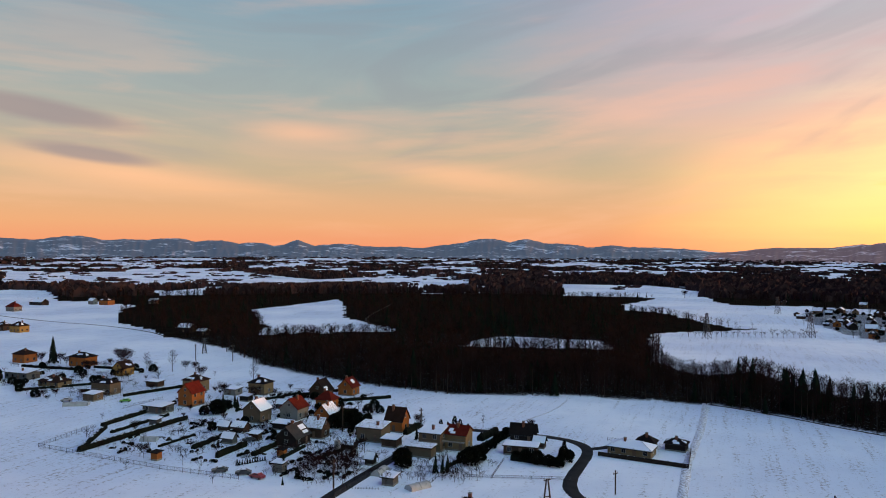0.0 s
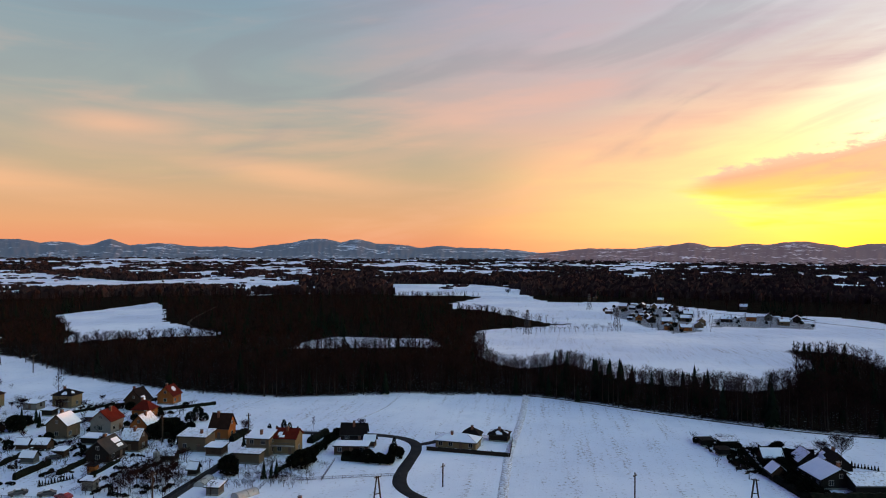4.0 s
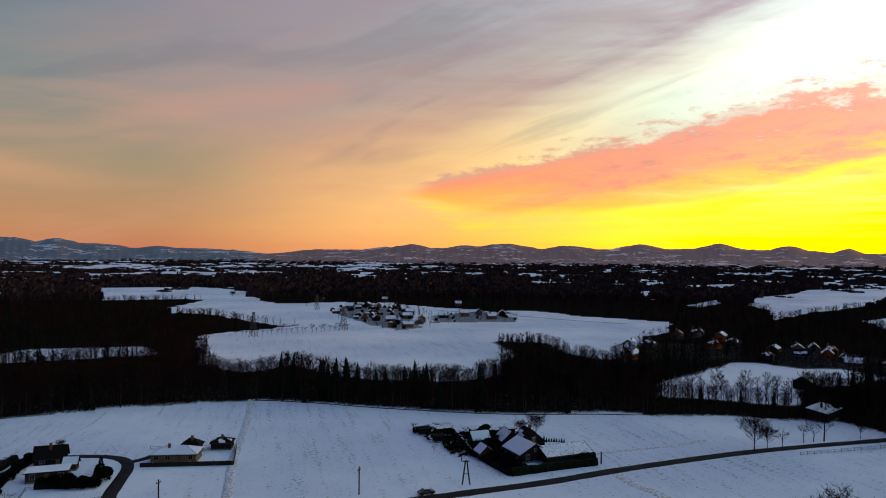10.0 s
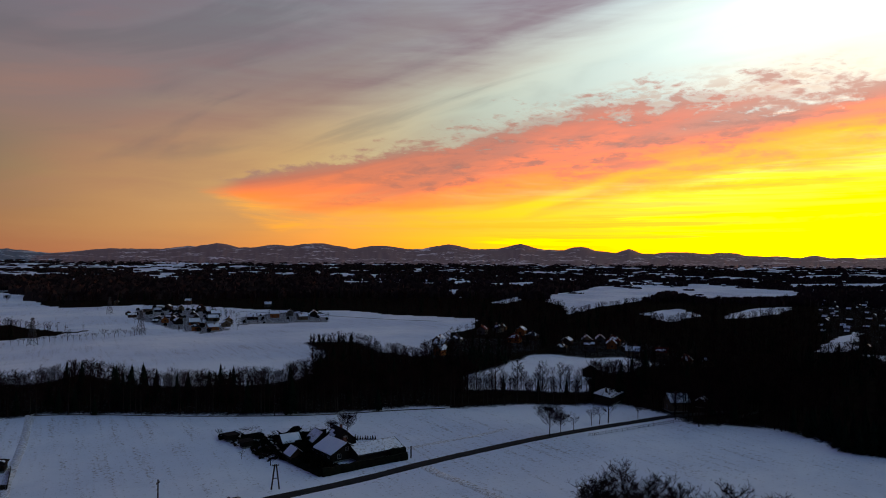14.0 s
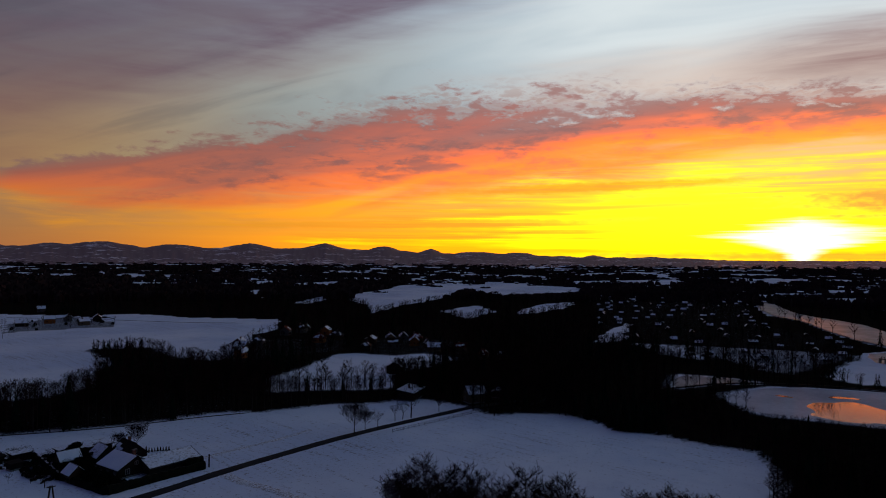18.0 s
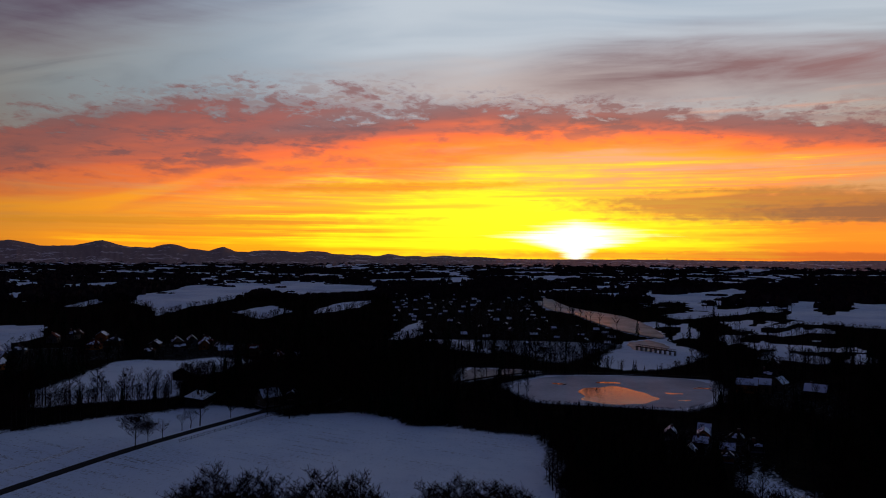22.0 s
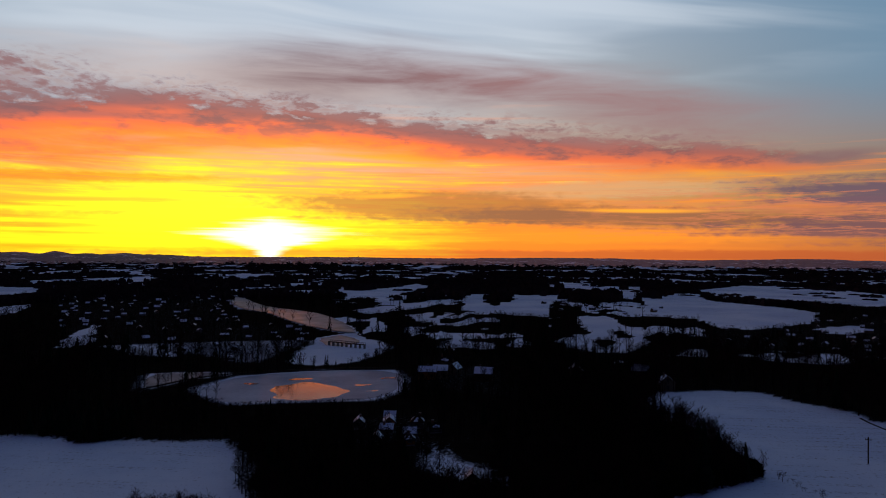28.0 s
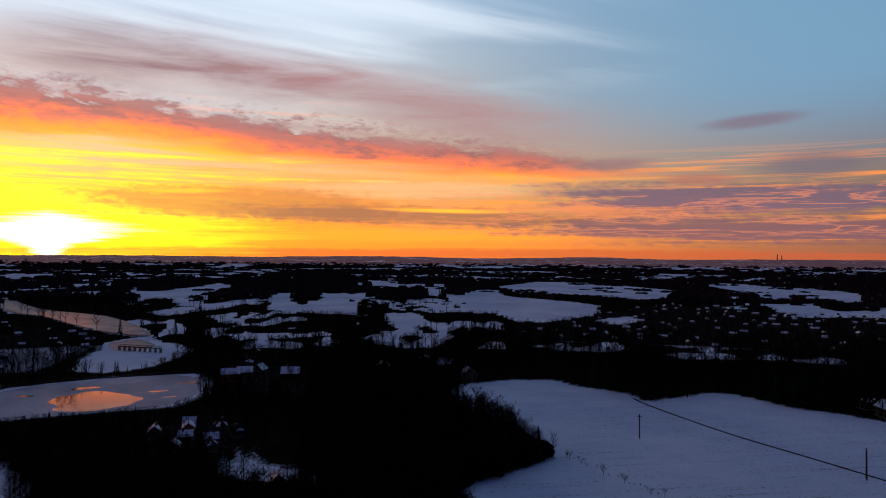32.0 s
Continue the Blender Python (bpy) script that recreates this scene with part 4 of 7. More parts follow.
def house(x, y, rz, L, D, eave, rise, wall="cream", roof="brown", style="gable", snow=1.0, chimney=True, rows=2, label="", name="house", group="village houses", seed=0, bays=None):
    """A house on an L by D plan, its ridge along the local x axis. style: gable, hip, flat or shed. snow: 0 bare, 1 covered; in between the lower part of one slope is white."""
    rnd = random.Random(int(x * 13 + y * 7) + seed)
    fine = math.hypot(x, y) < 345
    if name == "house" and fine:
        L, D, eave, rise = L * 0.72, D * 0.72, eave * 0.88, rise * 0.82
    elif fine and name in ("garage", "shed", "outbuilding"):
        L, D, eave = L * 0.8, D * 0.8, eave * 0.88
    elif name == "house":
        L, D, eave, rise = L * 0.78, D * 0.78, eave * 0.85, rise * 0.85
    h = thing(name, label or f"{wall} rendered house with a snowy {roof} roof", "house" if name == "house" else name.replace("_", " "), pose(x, y, 0, 0, 0, rz), group)
    a, b, top, o = L / 2, D / 2, eave + rise, 0.45
    if style == "gable":
        part("wall", solid([(-a, -b, 0), (a, -b, 0), (a, b, 0), (-a, b, 0), (-a, -b, eave), (a, -b, eave), (a, b, eave), (-a, b, eave), (-a, 0, top - 0.03), (a, 0, top - 0.03)],
                           [(0, 1, 5, 4), (2, 3, 7, 6), (1, 2, 6, 9, 5), (3, 0, 4, 8, 7), (4, 5, 9, 8), (6, 7, 8, 9)]), M_WALL[wall], h)
    else:
        part("wall", boxes((-a, -b, 0, a, b, eave)), M_WALL[wall], h)
    if fine:
        part("plinth", boxes((-a - 0.04, -b - 0.04, 0, a + 0.04, b + 0.04, 0.45)), M_CONCRETE, h)
    t = 0.22

    def slab(corner, lift, thick, nm, mat, lab=""):
        """A roof slope with thickness from its corners."""
        k = len(corner)
        low = [(p[0], p[1], p[2] + lift) for p in corner]
        up = [(p[0], p[1], p[2] + lift + thick) for p in corner]
        faces = [tuple(range(k))[::-1], tuple(range(k, 2 * k))] + [(i, (i + 1) % k, k + (i + 1) % k, k + i) for i in range(k)]
        return part(nm, solid(low + up, faces), mat, h, lab)

    drop = o * rise / b if b else 0
    if style in ("gable", "hip"):
        hip = min(a * 0.75, b) if style == "hip" else -o
        oo = o
        r0, r1 = (-a + hip, 0, top), (a - hip, 0, top)
        e = eave - drop
        slopes = [[(-a - oo, -b - oo, e), (a + oo, -b - oo, e), r1, r0], [(a + oo, b + oo, e), (-a - oo, b + oo, e), r0, r1]]
        if style == "hip":
            slopes += [[(a + oo, -b - oo, e), (a + oo, b + oo, e), r1], [(-a - oo, b + oo, e), (-a - oo, -b - oo, e), r0]]
        for i, s in enumerate(slopes):
            slab(s, 0.0, t, "roof_slope", M_ROOF[roof])
            full = snow >= 0.8 or (0.45 <= snow < 0.8 and i % 2 == seed % 2)
            if full:
                c = [Vector(q) for q in s]
                m = sum(c, Vector()) / len(c)
                slab([tuple(q + (m - q) * 0.04) for q in c], t + 0.004, 0.14, "snow_cover", M_SNOW if snow >= 0.8 else M_SNOW_THIN, "thin wet snow on the roof")
            elif snow > 0:
                lo0, lo1, hi1 = Vector(s[0]), Vector(s[1]), Vector(s[2])
                for _ in range(2 + i % 2 * 2):
                    f0, g0 = rnd.uniform(0.05, 0.6), rnd.uniform(0.05, 0.5)
                    f1, g1 = f0 + rnd.uniform(0.15, 0.35), g0 + rnd.uniform(0.15, 0.35)
                    mid = lambda f, g: tuple((lo0.lerp(lo1, f)).lerp(Vector(s[-1]).lerp(hi1, f), g))
                    slab([mid(f0, g0), mid(f1, g0), mid(f1, g1), mid(f0, g1)], t + 0.004, 0.10, "snow_patch", M_SNOW, "slipped patch of snow")
        part("ridge_cap", boxes((r0[0], -0.14, top + t - 0.05, r1[0], 0.14, top + t + 0.07)), M_ROOF[roof], h)
        for sgn in (-1, 1) if fine else ():
            part("gutter", boxes((-a - o, sgn * (b + o) - 0.07, e - 0.02, a + o, sgn * (b + o) + 0.07, e + 0.08)), M_STEEL, h)
    else:
        tilt = rise
        s = [(-a - o, -b - o, eave), (a + o, -b - o, eave), (a + o, b + o, eave + tilt), (-a - o, b + o, eave + tilt)]
        slab(s, 0.0, t, "roof_deck", M_ROOF[roof])
        if snow:
            c = [Vector(q) for q in s]
            m = sum(c, Vector()) / 4
            slab([tuple(q + (m - q) * 0.03) for q in c], t + 0.004, 0.16, "snow_cover", M_SNOW if snow >= 0.8 else M_SNOW_THIN, "even snow on the flat roof")
    if chimney and style != "flat":
        cx, cy = rnd.uniform(-0.25, 0.25) * L, rnd.choice((-1, 1)) * b * 0.25
        base = eave + rise * 0.6
        ch = part("chimney", boxes((cx - 0.35, cy - 0.35, base, cx + 0.35, cy + 0.35, top + 0.9)), M_BRICK, h)
        part("chimney_cap", boxes((cx - 0.43, cy - 0.43, top + 0.9, cx + 0.43, cy + 0.43, top + 1.04)), M_CONCRETE, ch)
    floors = max(1, int((eave + 0.3) // 2.7)) if rows else 0
    for fl in range(floors):
        z = 1.0 + fl * 2.75
        for sgn, rot in ((-1, 0), (1, 180)):
            k = bays or max(1, int(L // 3.2))
            for i in range(k):
                px = -a + L * (i + 0.5) / k
                if fl == 0 and sgn == -1 and i == k // 2:
                    d = part("door", boxes((px - 0.5, -b - 0.06, 0.3, px + 0.5, -b + 0.02, 2.35)), M_DOOR, h)
                    part("door_handle", boxes((px + 0.34, -b - 0.12, 1.28, px + 0.44, -b - 0.064, 1.34)), M_STEEL, d)
                else:
                    add_window(h, px, sgn * (b + 0.01), z, rot)
        for sgn, rot in ((-1, -90), (1, 90)):
            k = max(1, int(D // 3.6))
            for i in range(k):
                add_window(h, sgn * (a + 0.01), -b + D * (i + 0.5) / k, z, rot, (1.0, 1.1) if fl else (1.3, 1.4))
    if style == "gable" and rise > 2.6 and rows:
        for sgn, rot in ((-1, -90), (1, 90)):
            add_window(h, sgn * (a + 0.01), 0, eave + 0.5, rot, (1.0, 1.1))
    return h


def balcony(h, x, y, z, w):
    b = part("balcony", boxes((x - w / 2, y - 1.3, z, x + w / 2, y, z + 0.16)), M_CONCRETE, h)
    part("railing", boxes(*[(x - w / 2 + i * 0.4, y - 1.28, z + 0.16, x - w / 2 + i * 0.4 + 0.05, y - 1.23, z + 1.0) for i in range(int(w / 0.4) + 1)], (x - w / 2, y - 1.29, z + 1.0, x + w / 2, y - 1.22, z + 1.06)), M_STEEL, b)


AX = -21.0       # bearing of the village plots
house(-97, 275, AX + 90, 10, 9, 6.2, 3.9, "orange", "red", snow=0.0, label="tall orange rendered house with a bare red gable roof")
house(-105, 263, AX, 11, 8, 2.9, 0.3, "grey", "dark", "flat", name="garage", label="low grey garage with a flat snowed roof beside the orange house")
house(-105, 303, AX, 12, 9, 5.6, 2.2, "cream", "brown", "hip", snow=0.3, label="cream two-storey house with a brown hipped roof", seed=3)
h = house(-76, 298, AX, 11, 9, 5.6, 2.0, "cream", "dark", "hip", snow=0.4, label="pale modern villa with a dark hipped roof and a balcony", seed=4)
balcony(h, 2.0, -4.5, 2.9, 4.0)
house(-87, 296, AX, 7, 6, 2.7, 0.3, "white", "dark", "flat", rows=1, name="garage", label="white garage with a snowed flat roof")
house(-49.5, 291, AX + 90, 9, 10, 3.8, 4.8, "brown", "dark", snow=0.3, label="dark steep-roofed house with a brown gable")
house(-39, 297, AX + 90, 9, 9, 4.2, 3.8, "orange", "red", snow=0.3, label="orange house with a red gable roof and slipped snow")
house(-44, 272, AX, 9, 8, 4.2, 3.0, "orange", "red", "hip", snow=0.0, label="orange house with a bare red hipped roof")
house(-65, 250, AX + 90, 9, 10, 5.0, 3.8, "beige", "brown", snow=0.9, label="beige gabled house with snow on its roof")
house(-53, 255, AX + 90, 10, 10, 4.8, 3.6, "white", "red", snow=0.0, label="white house with a dark red gable roof")
house(-40, 246, AX + 90, 9, 8, 4.8, 3.6, "orange", "dark", snow=0.5, label="orange gabled house with a half-snowed dark roof")
house(-40, 229, AX, 8, 7, 4.2, 3.2, "brown", "dark", snow=0.5, label="small brown house with a half-snowed gable roof")
house(-46, 220, AX + 90, 8, 7, 3.2, 3.0, "dark", "grey", snow=0.3, rows=1, name="barn", label="dark boarded barn with a grey roof")
house(-21.8, 226, AX, 12, 9, 4.9, 1.0, "beige", "grey", "shed", snow=0.6, label="beige house with a shallow half-snowed roof")
house(-15, 238, AX, 8.5, 8, 4.6, 4.4, "orange", "brown", snow=0.0, label="steep brown-roofed house with an ochre gable")
house(-15.5, 219, AX, 6, 5.5, 2.7, 0.3, "brown", "dark", "flat", rows=0, name="garage", label="brown double garage with a snowed flat roof")
h = house(-2.6, 216, AX, 9.5, 9, 6.0, 1.4, "beige", "brown", "shed", snow=1.0, label="beige two-storey twin house with a snowed shallow roof")
balcony(h, 0.5, -4.5, 3.1, 5.0)
house(-6.0, 208.5, AX, 9.5, 5, 3.3, 0.1, "beige", "dark", "flat", snow=0.5, rows=0, name="garage", label="beige garage block with a flat terrace roof")
h = house(5.2, 217, AX, 9, 9, 5.6, 2.4, "cream", "red", snow=0.3, label="twin house with a red tiled roof and cream walls")
balcony(h, 0.0, -4.5, 3.0, 7.0)
house(26, 226, -16, 11, 6, 3.0, 3.2, "dark", "dark", snow=0.0, rows=1, label="black-roofed house beside the lane")
house(23.6, 211, -16, 12.5, 5.2, 3.0, 0.3, "brown", "dark", "flat", rows=1, name="outbuilding", label="long low outbuilding with an even snow roof")
house(56.5, 211.5, -29, 17.5, 10, 2.8, 1.8, "cream", "grey", "hip", snow=1.0, label="cream bungalow with a snowed hipped roof", bays=4)
house(62.5, 217.5, -29, 7, 6, 2.8, 1.6, "cream", "dark", "hip", snow=0.0, rows=0, name="garage", label="dark-roofed garage wing of the bungalow")
house(71.5, 216.5, -29, 6, 5, 2.3, 1.0, "dark", "dark", "hip", snow=0.3, rows=0, name="garden_house", label="dark garden house behind a fence")
house(6, 158, AX, 12, 9, 3.2, 2.8, "brown", "dark", "hip", snow=0.0, label="house with a bare dark hipped roof")
house(-222, 378, AX, 11, 10, 5.4, 2.4, "orange", "brown", "hip", snow=0.0, label="ochre two-storey house with a brown hipped roof")
house(-186, 368, AX, 14, 10, 5.6, 2.2, "orange", "dark", "hip", snow=0.3, label="large ochre house with a dark hipped roof")
house(-153, 341, AX + 90, 9, 8, 4.4, 3.2, "yellow", "brown", snow=0.3, label="yellow gabled house with a brown roof")
house(-170, 312, AX, 15, 9, 3.0, 2.2, "cream", "brown", "hip", snow=0.3, label="cream bungalow with a brown roof", bays=4)
house(-140, 296, AX, 14, 8, 5.6, 1.4, "beige", "dark", "hip", snow=0.4, label="long beige two-storey house with a dark roof", bays=5)
house(-139, 283, AX, 7, 6, 3.0, 0.4, "beige", "dark", "flat", rows=1, name="outbuilding", label="beige outbuilding with a snowed roof")
house(-195, 330, AX, 14, 7, 3.0, 1.0, "grey", "grey", "shed", rows=1, name="outbuilding", label="long grey outbuilding with a snowed roof")
house(-205, 322, AX, 8, 5, 2.6, 1.2, "dark", "dark", "gable", snow=0.5, rows=0, name="shed", label="dark shed with half-snowed roof")
house(-306, 514, AX, 13, 10, 5.6, 3.0, "yellow", "brown", "hip", snow=0.3, label="yellow house with a brown roof in the snow field")
house(-324, 524, AX, 11, 9, 4.6, 2.6, "brown", "brown", "hip", snow=0.3, label="brown house with a brown roof")
house(-414, 686, AX, 14, 11, 5.6, 4.4, "white", "red", "hip", snow=0.0, label="white house with a red roof beyond the field")
house(-364, 770, AX, 16, 12, 6.0, 3.6, "orange", "brown", "hip", snow=0.3, label="large ochre house at the edge of the wood")
house(-382, 776, AX, 9, 8, 5.0, 3.0, "white", "brown", "gable", label="small white house with a snowed roof")
house(-320, 790, AX, 14, 9, 4.0, 3.0, "white", "grey", "gable", label="white farmhouse with snowed roof by the wood")
house(-434, 764, AX, 18, 9, 3.4, 3.0, "dark", "grey", "gable", snow=0.9, name="barn", label="long dark barn with a snowed roof")
house(-187, 520, AX, 11, 8, 3.6, 2.4, "dark", "grey", "gable", name="barn", label="dark barn with a snowed roof at the wood's edge")
house(-170, 505, AX, 7, 5, 2.6, 1.4, "dark", "grey", "gable", name="shed", label="shed with a snowed roof at the wood's edge")
house(-126, 312, AX, 8, 5, 2.6, 0.3, "brown", "dark", "flat", rows=0, name="shed", label="brown shed with a flat snowed roof")
for k, (x, y, l, d) in enumerate(((-66.6, 235, 6, 4), (-53.5, 239, 7, 5), (-66, 221, 5, 3), (-59, 225, 4, 3), (-28, 215, 5, 4), (-13.3, 183, 4, 4), (-72, 236, 5, 3), (-78, 283, 5, 4), (-60, 270, 6, 4), (-34, 262, 4, 3), (-20, 200, 3, 3), (-98, 243, 4, 3), (30, 218, 4, 4))):
    house(x, y, AX, l, d, 2.3, 0.4 if k % 2 else 1.3, ("brown", "dark", "grey")[k % 3], "dark", "flat" if k % 2 else "gable", rows=0, chimney=False, name="shed", label="small garden shed with snow on its roof", group="garden sheds")

# farmyard by the road
FA = -16.0
house(151.2, 150.6, -12, 15.5, 9.4, 2.2, 1.9, "dark", "dark", "gable", snow=0.6, rows=0, chimney=False, name="barn", label="long dark barn with thin snow on its roof beside the road", seed=0)
house(143.2, 157, 78, 10.6, 10.2, 2.4, 2.7, "dark", "dark", "gable", snow=1.0, rows=1, name="farmhouse", label="dark farmhouse with a broad white roof slope", seed=2)
house(151.5, 165, 72, 8, 7, 2.6, 3.0, "dark", "dark", "gable", snow=0.4, rows=1, name="barn", label="dark barn with a half-snowed steep roof")
house(147, 170, 72, 6, 6, 2.4, 2.6, "dark", "dark", "gable", snow=0.6, rows=0, chimney=False, name="stable", label="dark stable with snow on one roof slope", seed=1)
house(139.9, 175.7, FA, 7, 6, 2.6, 2.0, "brown", "dark", "gable", rows=0, chimney=False, name="shed", label="farm shed with a snowed roof")
house(131.8, 162.9, FA + 90, 5.5, 5, 2.6, 1.8, "brown", "dark", "gable", rows=0, chimney=False, name="shed", label="small farm shed with a snowed roof")
house(154, 182, FA, 11, 5, 2.2, 0.8, "dark", "dark", "shed", snow=0.4, rows=0, chimney=False, name="shed", label="long open shed at the back of the farmyard")
for x, y, l, d in ((133, 196.5, 4.5, 3.5), (138.5, 194, 6, 3.5), (131.5, 186, 4, 3.2), (147, 186.5, 5, 3)):
    house(x, y, FA + 8, l, d, 2.1, 0.3, "dark", "dark", "flat", snow=0.5 if l > 4.5 else 0, rows=0, chimney=False, name="shed", label="low dark store shed behind the farmyard", group="farm store sheds")
house(270, 133, 8, 15, 7, 3.2, 1.2, "dark", "dark", "shed", rows=0, name="barn", label="low open barn with a snowed roof at the wood's edge")
house(274, 106, -40, 11, 9, 4.4, 3.4, "beige", "dark", "gable", snow=1.0, rows=1, label="lone house with a white roof at the end of the road")
house(288, 101, 10, 7, 5, 2.6, 1.4, "dark", "dark", "gable", snow=1.0, rows=0, name="shed", label="shed with a snowed roof behind the lone house")
house(328, 171, 20, 14, 8, 3.4, 2.4, "dark", "dark", "gable", snow=0.9, rows=0, name="barn", label="barn at the corner of the copse meadow")

# hamlets farther off: houses of a few plans, with the roofs mostly snowed
def hamlet(spots, rz, group, seed, size=1.0):
    rnd = random.Random(seed)
    for x, y in spots:
        s = rnd.random()
        house(x, y, rz + rnd.choice((0, 90)) + rnd.uniform(-12, 12), size * rnd.uniform(9, 12), size * rnd.uniform(7, 9), size * rnd.uniform(3.2, 4.8), size * rnd.uniform(2.4, 3.4), rnd.choice(("beige", "cream", "grey", "brown", "orange", "dark")),
              rnd.choice(("brown", "dark", "grey", "red")), "gable" if s < 0.75 else "hip", snow=1.0 if s < 0.6 else 0.3, label="hamlet house with a " + ("snow-white roof" if s < 0.6 else "partly bare roof"), group=group, chimney=s > 0.3)


hamlet([(369, 699), (405, 697), (412, 670), (398, 628), (393, 553), (421, 557), (441, 560), (424, 519), (323, 582), (324, 562), (329, 545), (305, 503), (316, 496), (465, 785), (498, 672), (397, 825), (345, 600), (352, 530), (340, 515), (360, 565), (384, 600), (455, 540)], -30, "houses of the ridge hamlet", 1)
hamlet([(463, 325), (443, 326), (458, 300), (332, 275), (378, 300), (437, 277), (416, 278), (366, 305), (350, 290), (475, 330)], 10, "houses of the valley hamlet", 2)
hamlet([(431, 245), (441, 235), (412, 217), (447, 218), (426, 199), (410, 187), (393, 227), (411, 169), (395, 148), (398, 138), (455, 232), (432, 212)], 20, "houses of the wood hamlet", 3)
hamlet([(231, -60), (226, -48), (243, -66), (222, -58), (248, -57), (238, -54), (235, -70), (247, -46), (256, -59), (177, -64), (171, -69)], 75, "houses of the wood lane", 4, 0.6)
hamlet([(408, -128), (375, -116), (340, -96), (341, -103), (327, -121), (350, -113), (330, -172), (341, -205), (322, -204), (285, -195), (152, -300), (140, -290)], 60, "houses near the ponds", 5)


def scatter(poly, n, seed, gap):
    """Spots inside a polygon that keep apart."""
    rnd = random.Random(seed)
    xs, ys = [p[0] for p in poly], [p[1] for p in poly]
    got = []
    for _ in range(n * 60):
        x, y = rnd.uniform(min(xs), max(xs)), rnd.uniform(min(ys), max(ys))
        if inside(poly, np.array([x]), np.array([y]))[0] and all((x - a) ** 2 + (y - b) ** 2 > gap * gap for a, b in got):
            if not any(inside(WATER[k], np.array([x]), np.array([y]))[0] for k in WATER):
                got.append((x, y))
        if len(got) >= n:
            break
    return got


def small_house_meshes():
    """Wall, roof and snow meshes of plain far houses."""
    kinds = []
    for L, D, e, r in ((9.5, 7, 3.4, 2.6), (8, 6.5, 3.0, 3.0), (12, 7.5, 4.2, 2.2)):
        a, b, top = L / 2, D / 2, e + r
        w = solid([(-a, -b, 0), (a, -b, 0), (a, b, 0), (-a, b, 0), (-a, -b, e), (a, -b, e), (a, b, e), (-a, b, e), (-a, 0, top), (a, 0, top)],
                  [(0, 1, 5, 4), (2, 3, 7, 6), (1, 2, 6, 9, 5), (3, 0, 4, 8, 7), (4, 5, 9, 8), (6, 7, 8, 9)])
        out = [w]
        for s in (-1, 1):
            for lift, thick, k in ((0.02, 0.25, 1.0), (0.275, 0.16, 0.96)):
                lo = [(-a - .5, s * (b + .5) * k, e - .4 + lift + (1 - k) * 3), (a + .5, s * (b + .5) * k, e - .4 + lift + (1 - k) * 3), (a + .5, 0, top + lift), (-a - .5, 0, top + lift)]
                out.append(solid(lo + [(p[0], p[1], p[2] + thick) for p in lo], [(0, 1, 2, 3), (4, 5, 6, 7), (0, 1, 5, 4), (1, 2, 6, 5), (2, 3, 7, 6), (3, 0, 4, 7)]))
        kinds.append((out, L, D, e))
    return kinds


def far_town(poly, n, seed, gap, rz, group, label):
    """Houses too far off for windows to show: wall, two roof slopes, snow."""
    rnd = random.Random(seed)
    protos = []
    for out, L, D, e in small_house_meshes():
        p = thing("house", label, "house", pose(0, 0, 0), group)
        names = ("wall", "roof_slope", "snow_cover", "roof_slope", "snow_cover")
        mats = (M_WALL[rnd.choice(("beige", "grey", "brown", "dark"))], M_ROOF["dark"], M_SNOW_THIN, M_ROOF["dark"], M_SNOW_THIN)
        for nm, bm, mt in zip(names, out, mats):
            part(nm, bm, mt, p)
        protos.append(p)
    spots = scatter(poly, n, seed, gap)
    for i, (x, y) in enumerate(spots):
        m = pose(x, y, float(height(math.hypot(x, y))) - 0.05, 0, 0, rz + rnd.choice((0, 90)) + rnd.uniform(-15, 15)) @ Matrix.Scale(rnd.uniform(0.6, 0.85), 4)
        if i < 3:
            protos[i].matrix_basis = m
        else:
            copy_thing(protos[i % 3], m)


far_town(VILLAGE['town'], 105, 21, 17, 5, "houses of the town by the water", "distant house with a snowy roof among bare trees")
far_town(VILLAGE['east_town'], 100, 22, 16, 40, "houses of the southern village", "distant village house with a snowy roof")
far_town(OPEN['field8'], 25, 23, 30, 0, "houses of the northern plain", "distant house on the snowy plain")
far_town([(1300, 700), (1800, 620), (1750, 380), (1300, 450)], 12, 24, 26, 0, "houses of the western plain", "distant house on the western plain")
far_town([(760, -330), (900, -420), (760, -520), (640, -420)], 14, 25, 22, 30, "houses among the southern fields", "distant house among the fields")
far_town(YARD['ridge'], 14, 27, 13, -30, "houses of the ridge hamlet", "small hamlet house with thin snow on its roof")


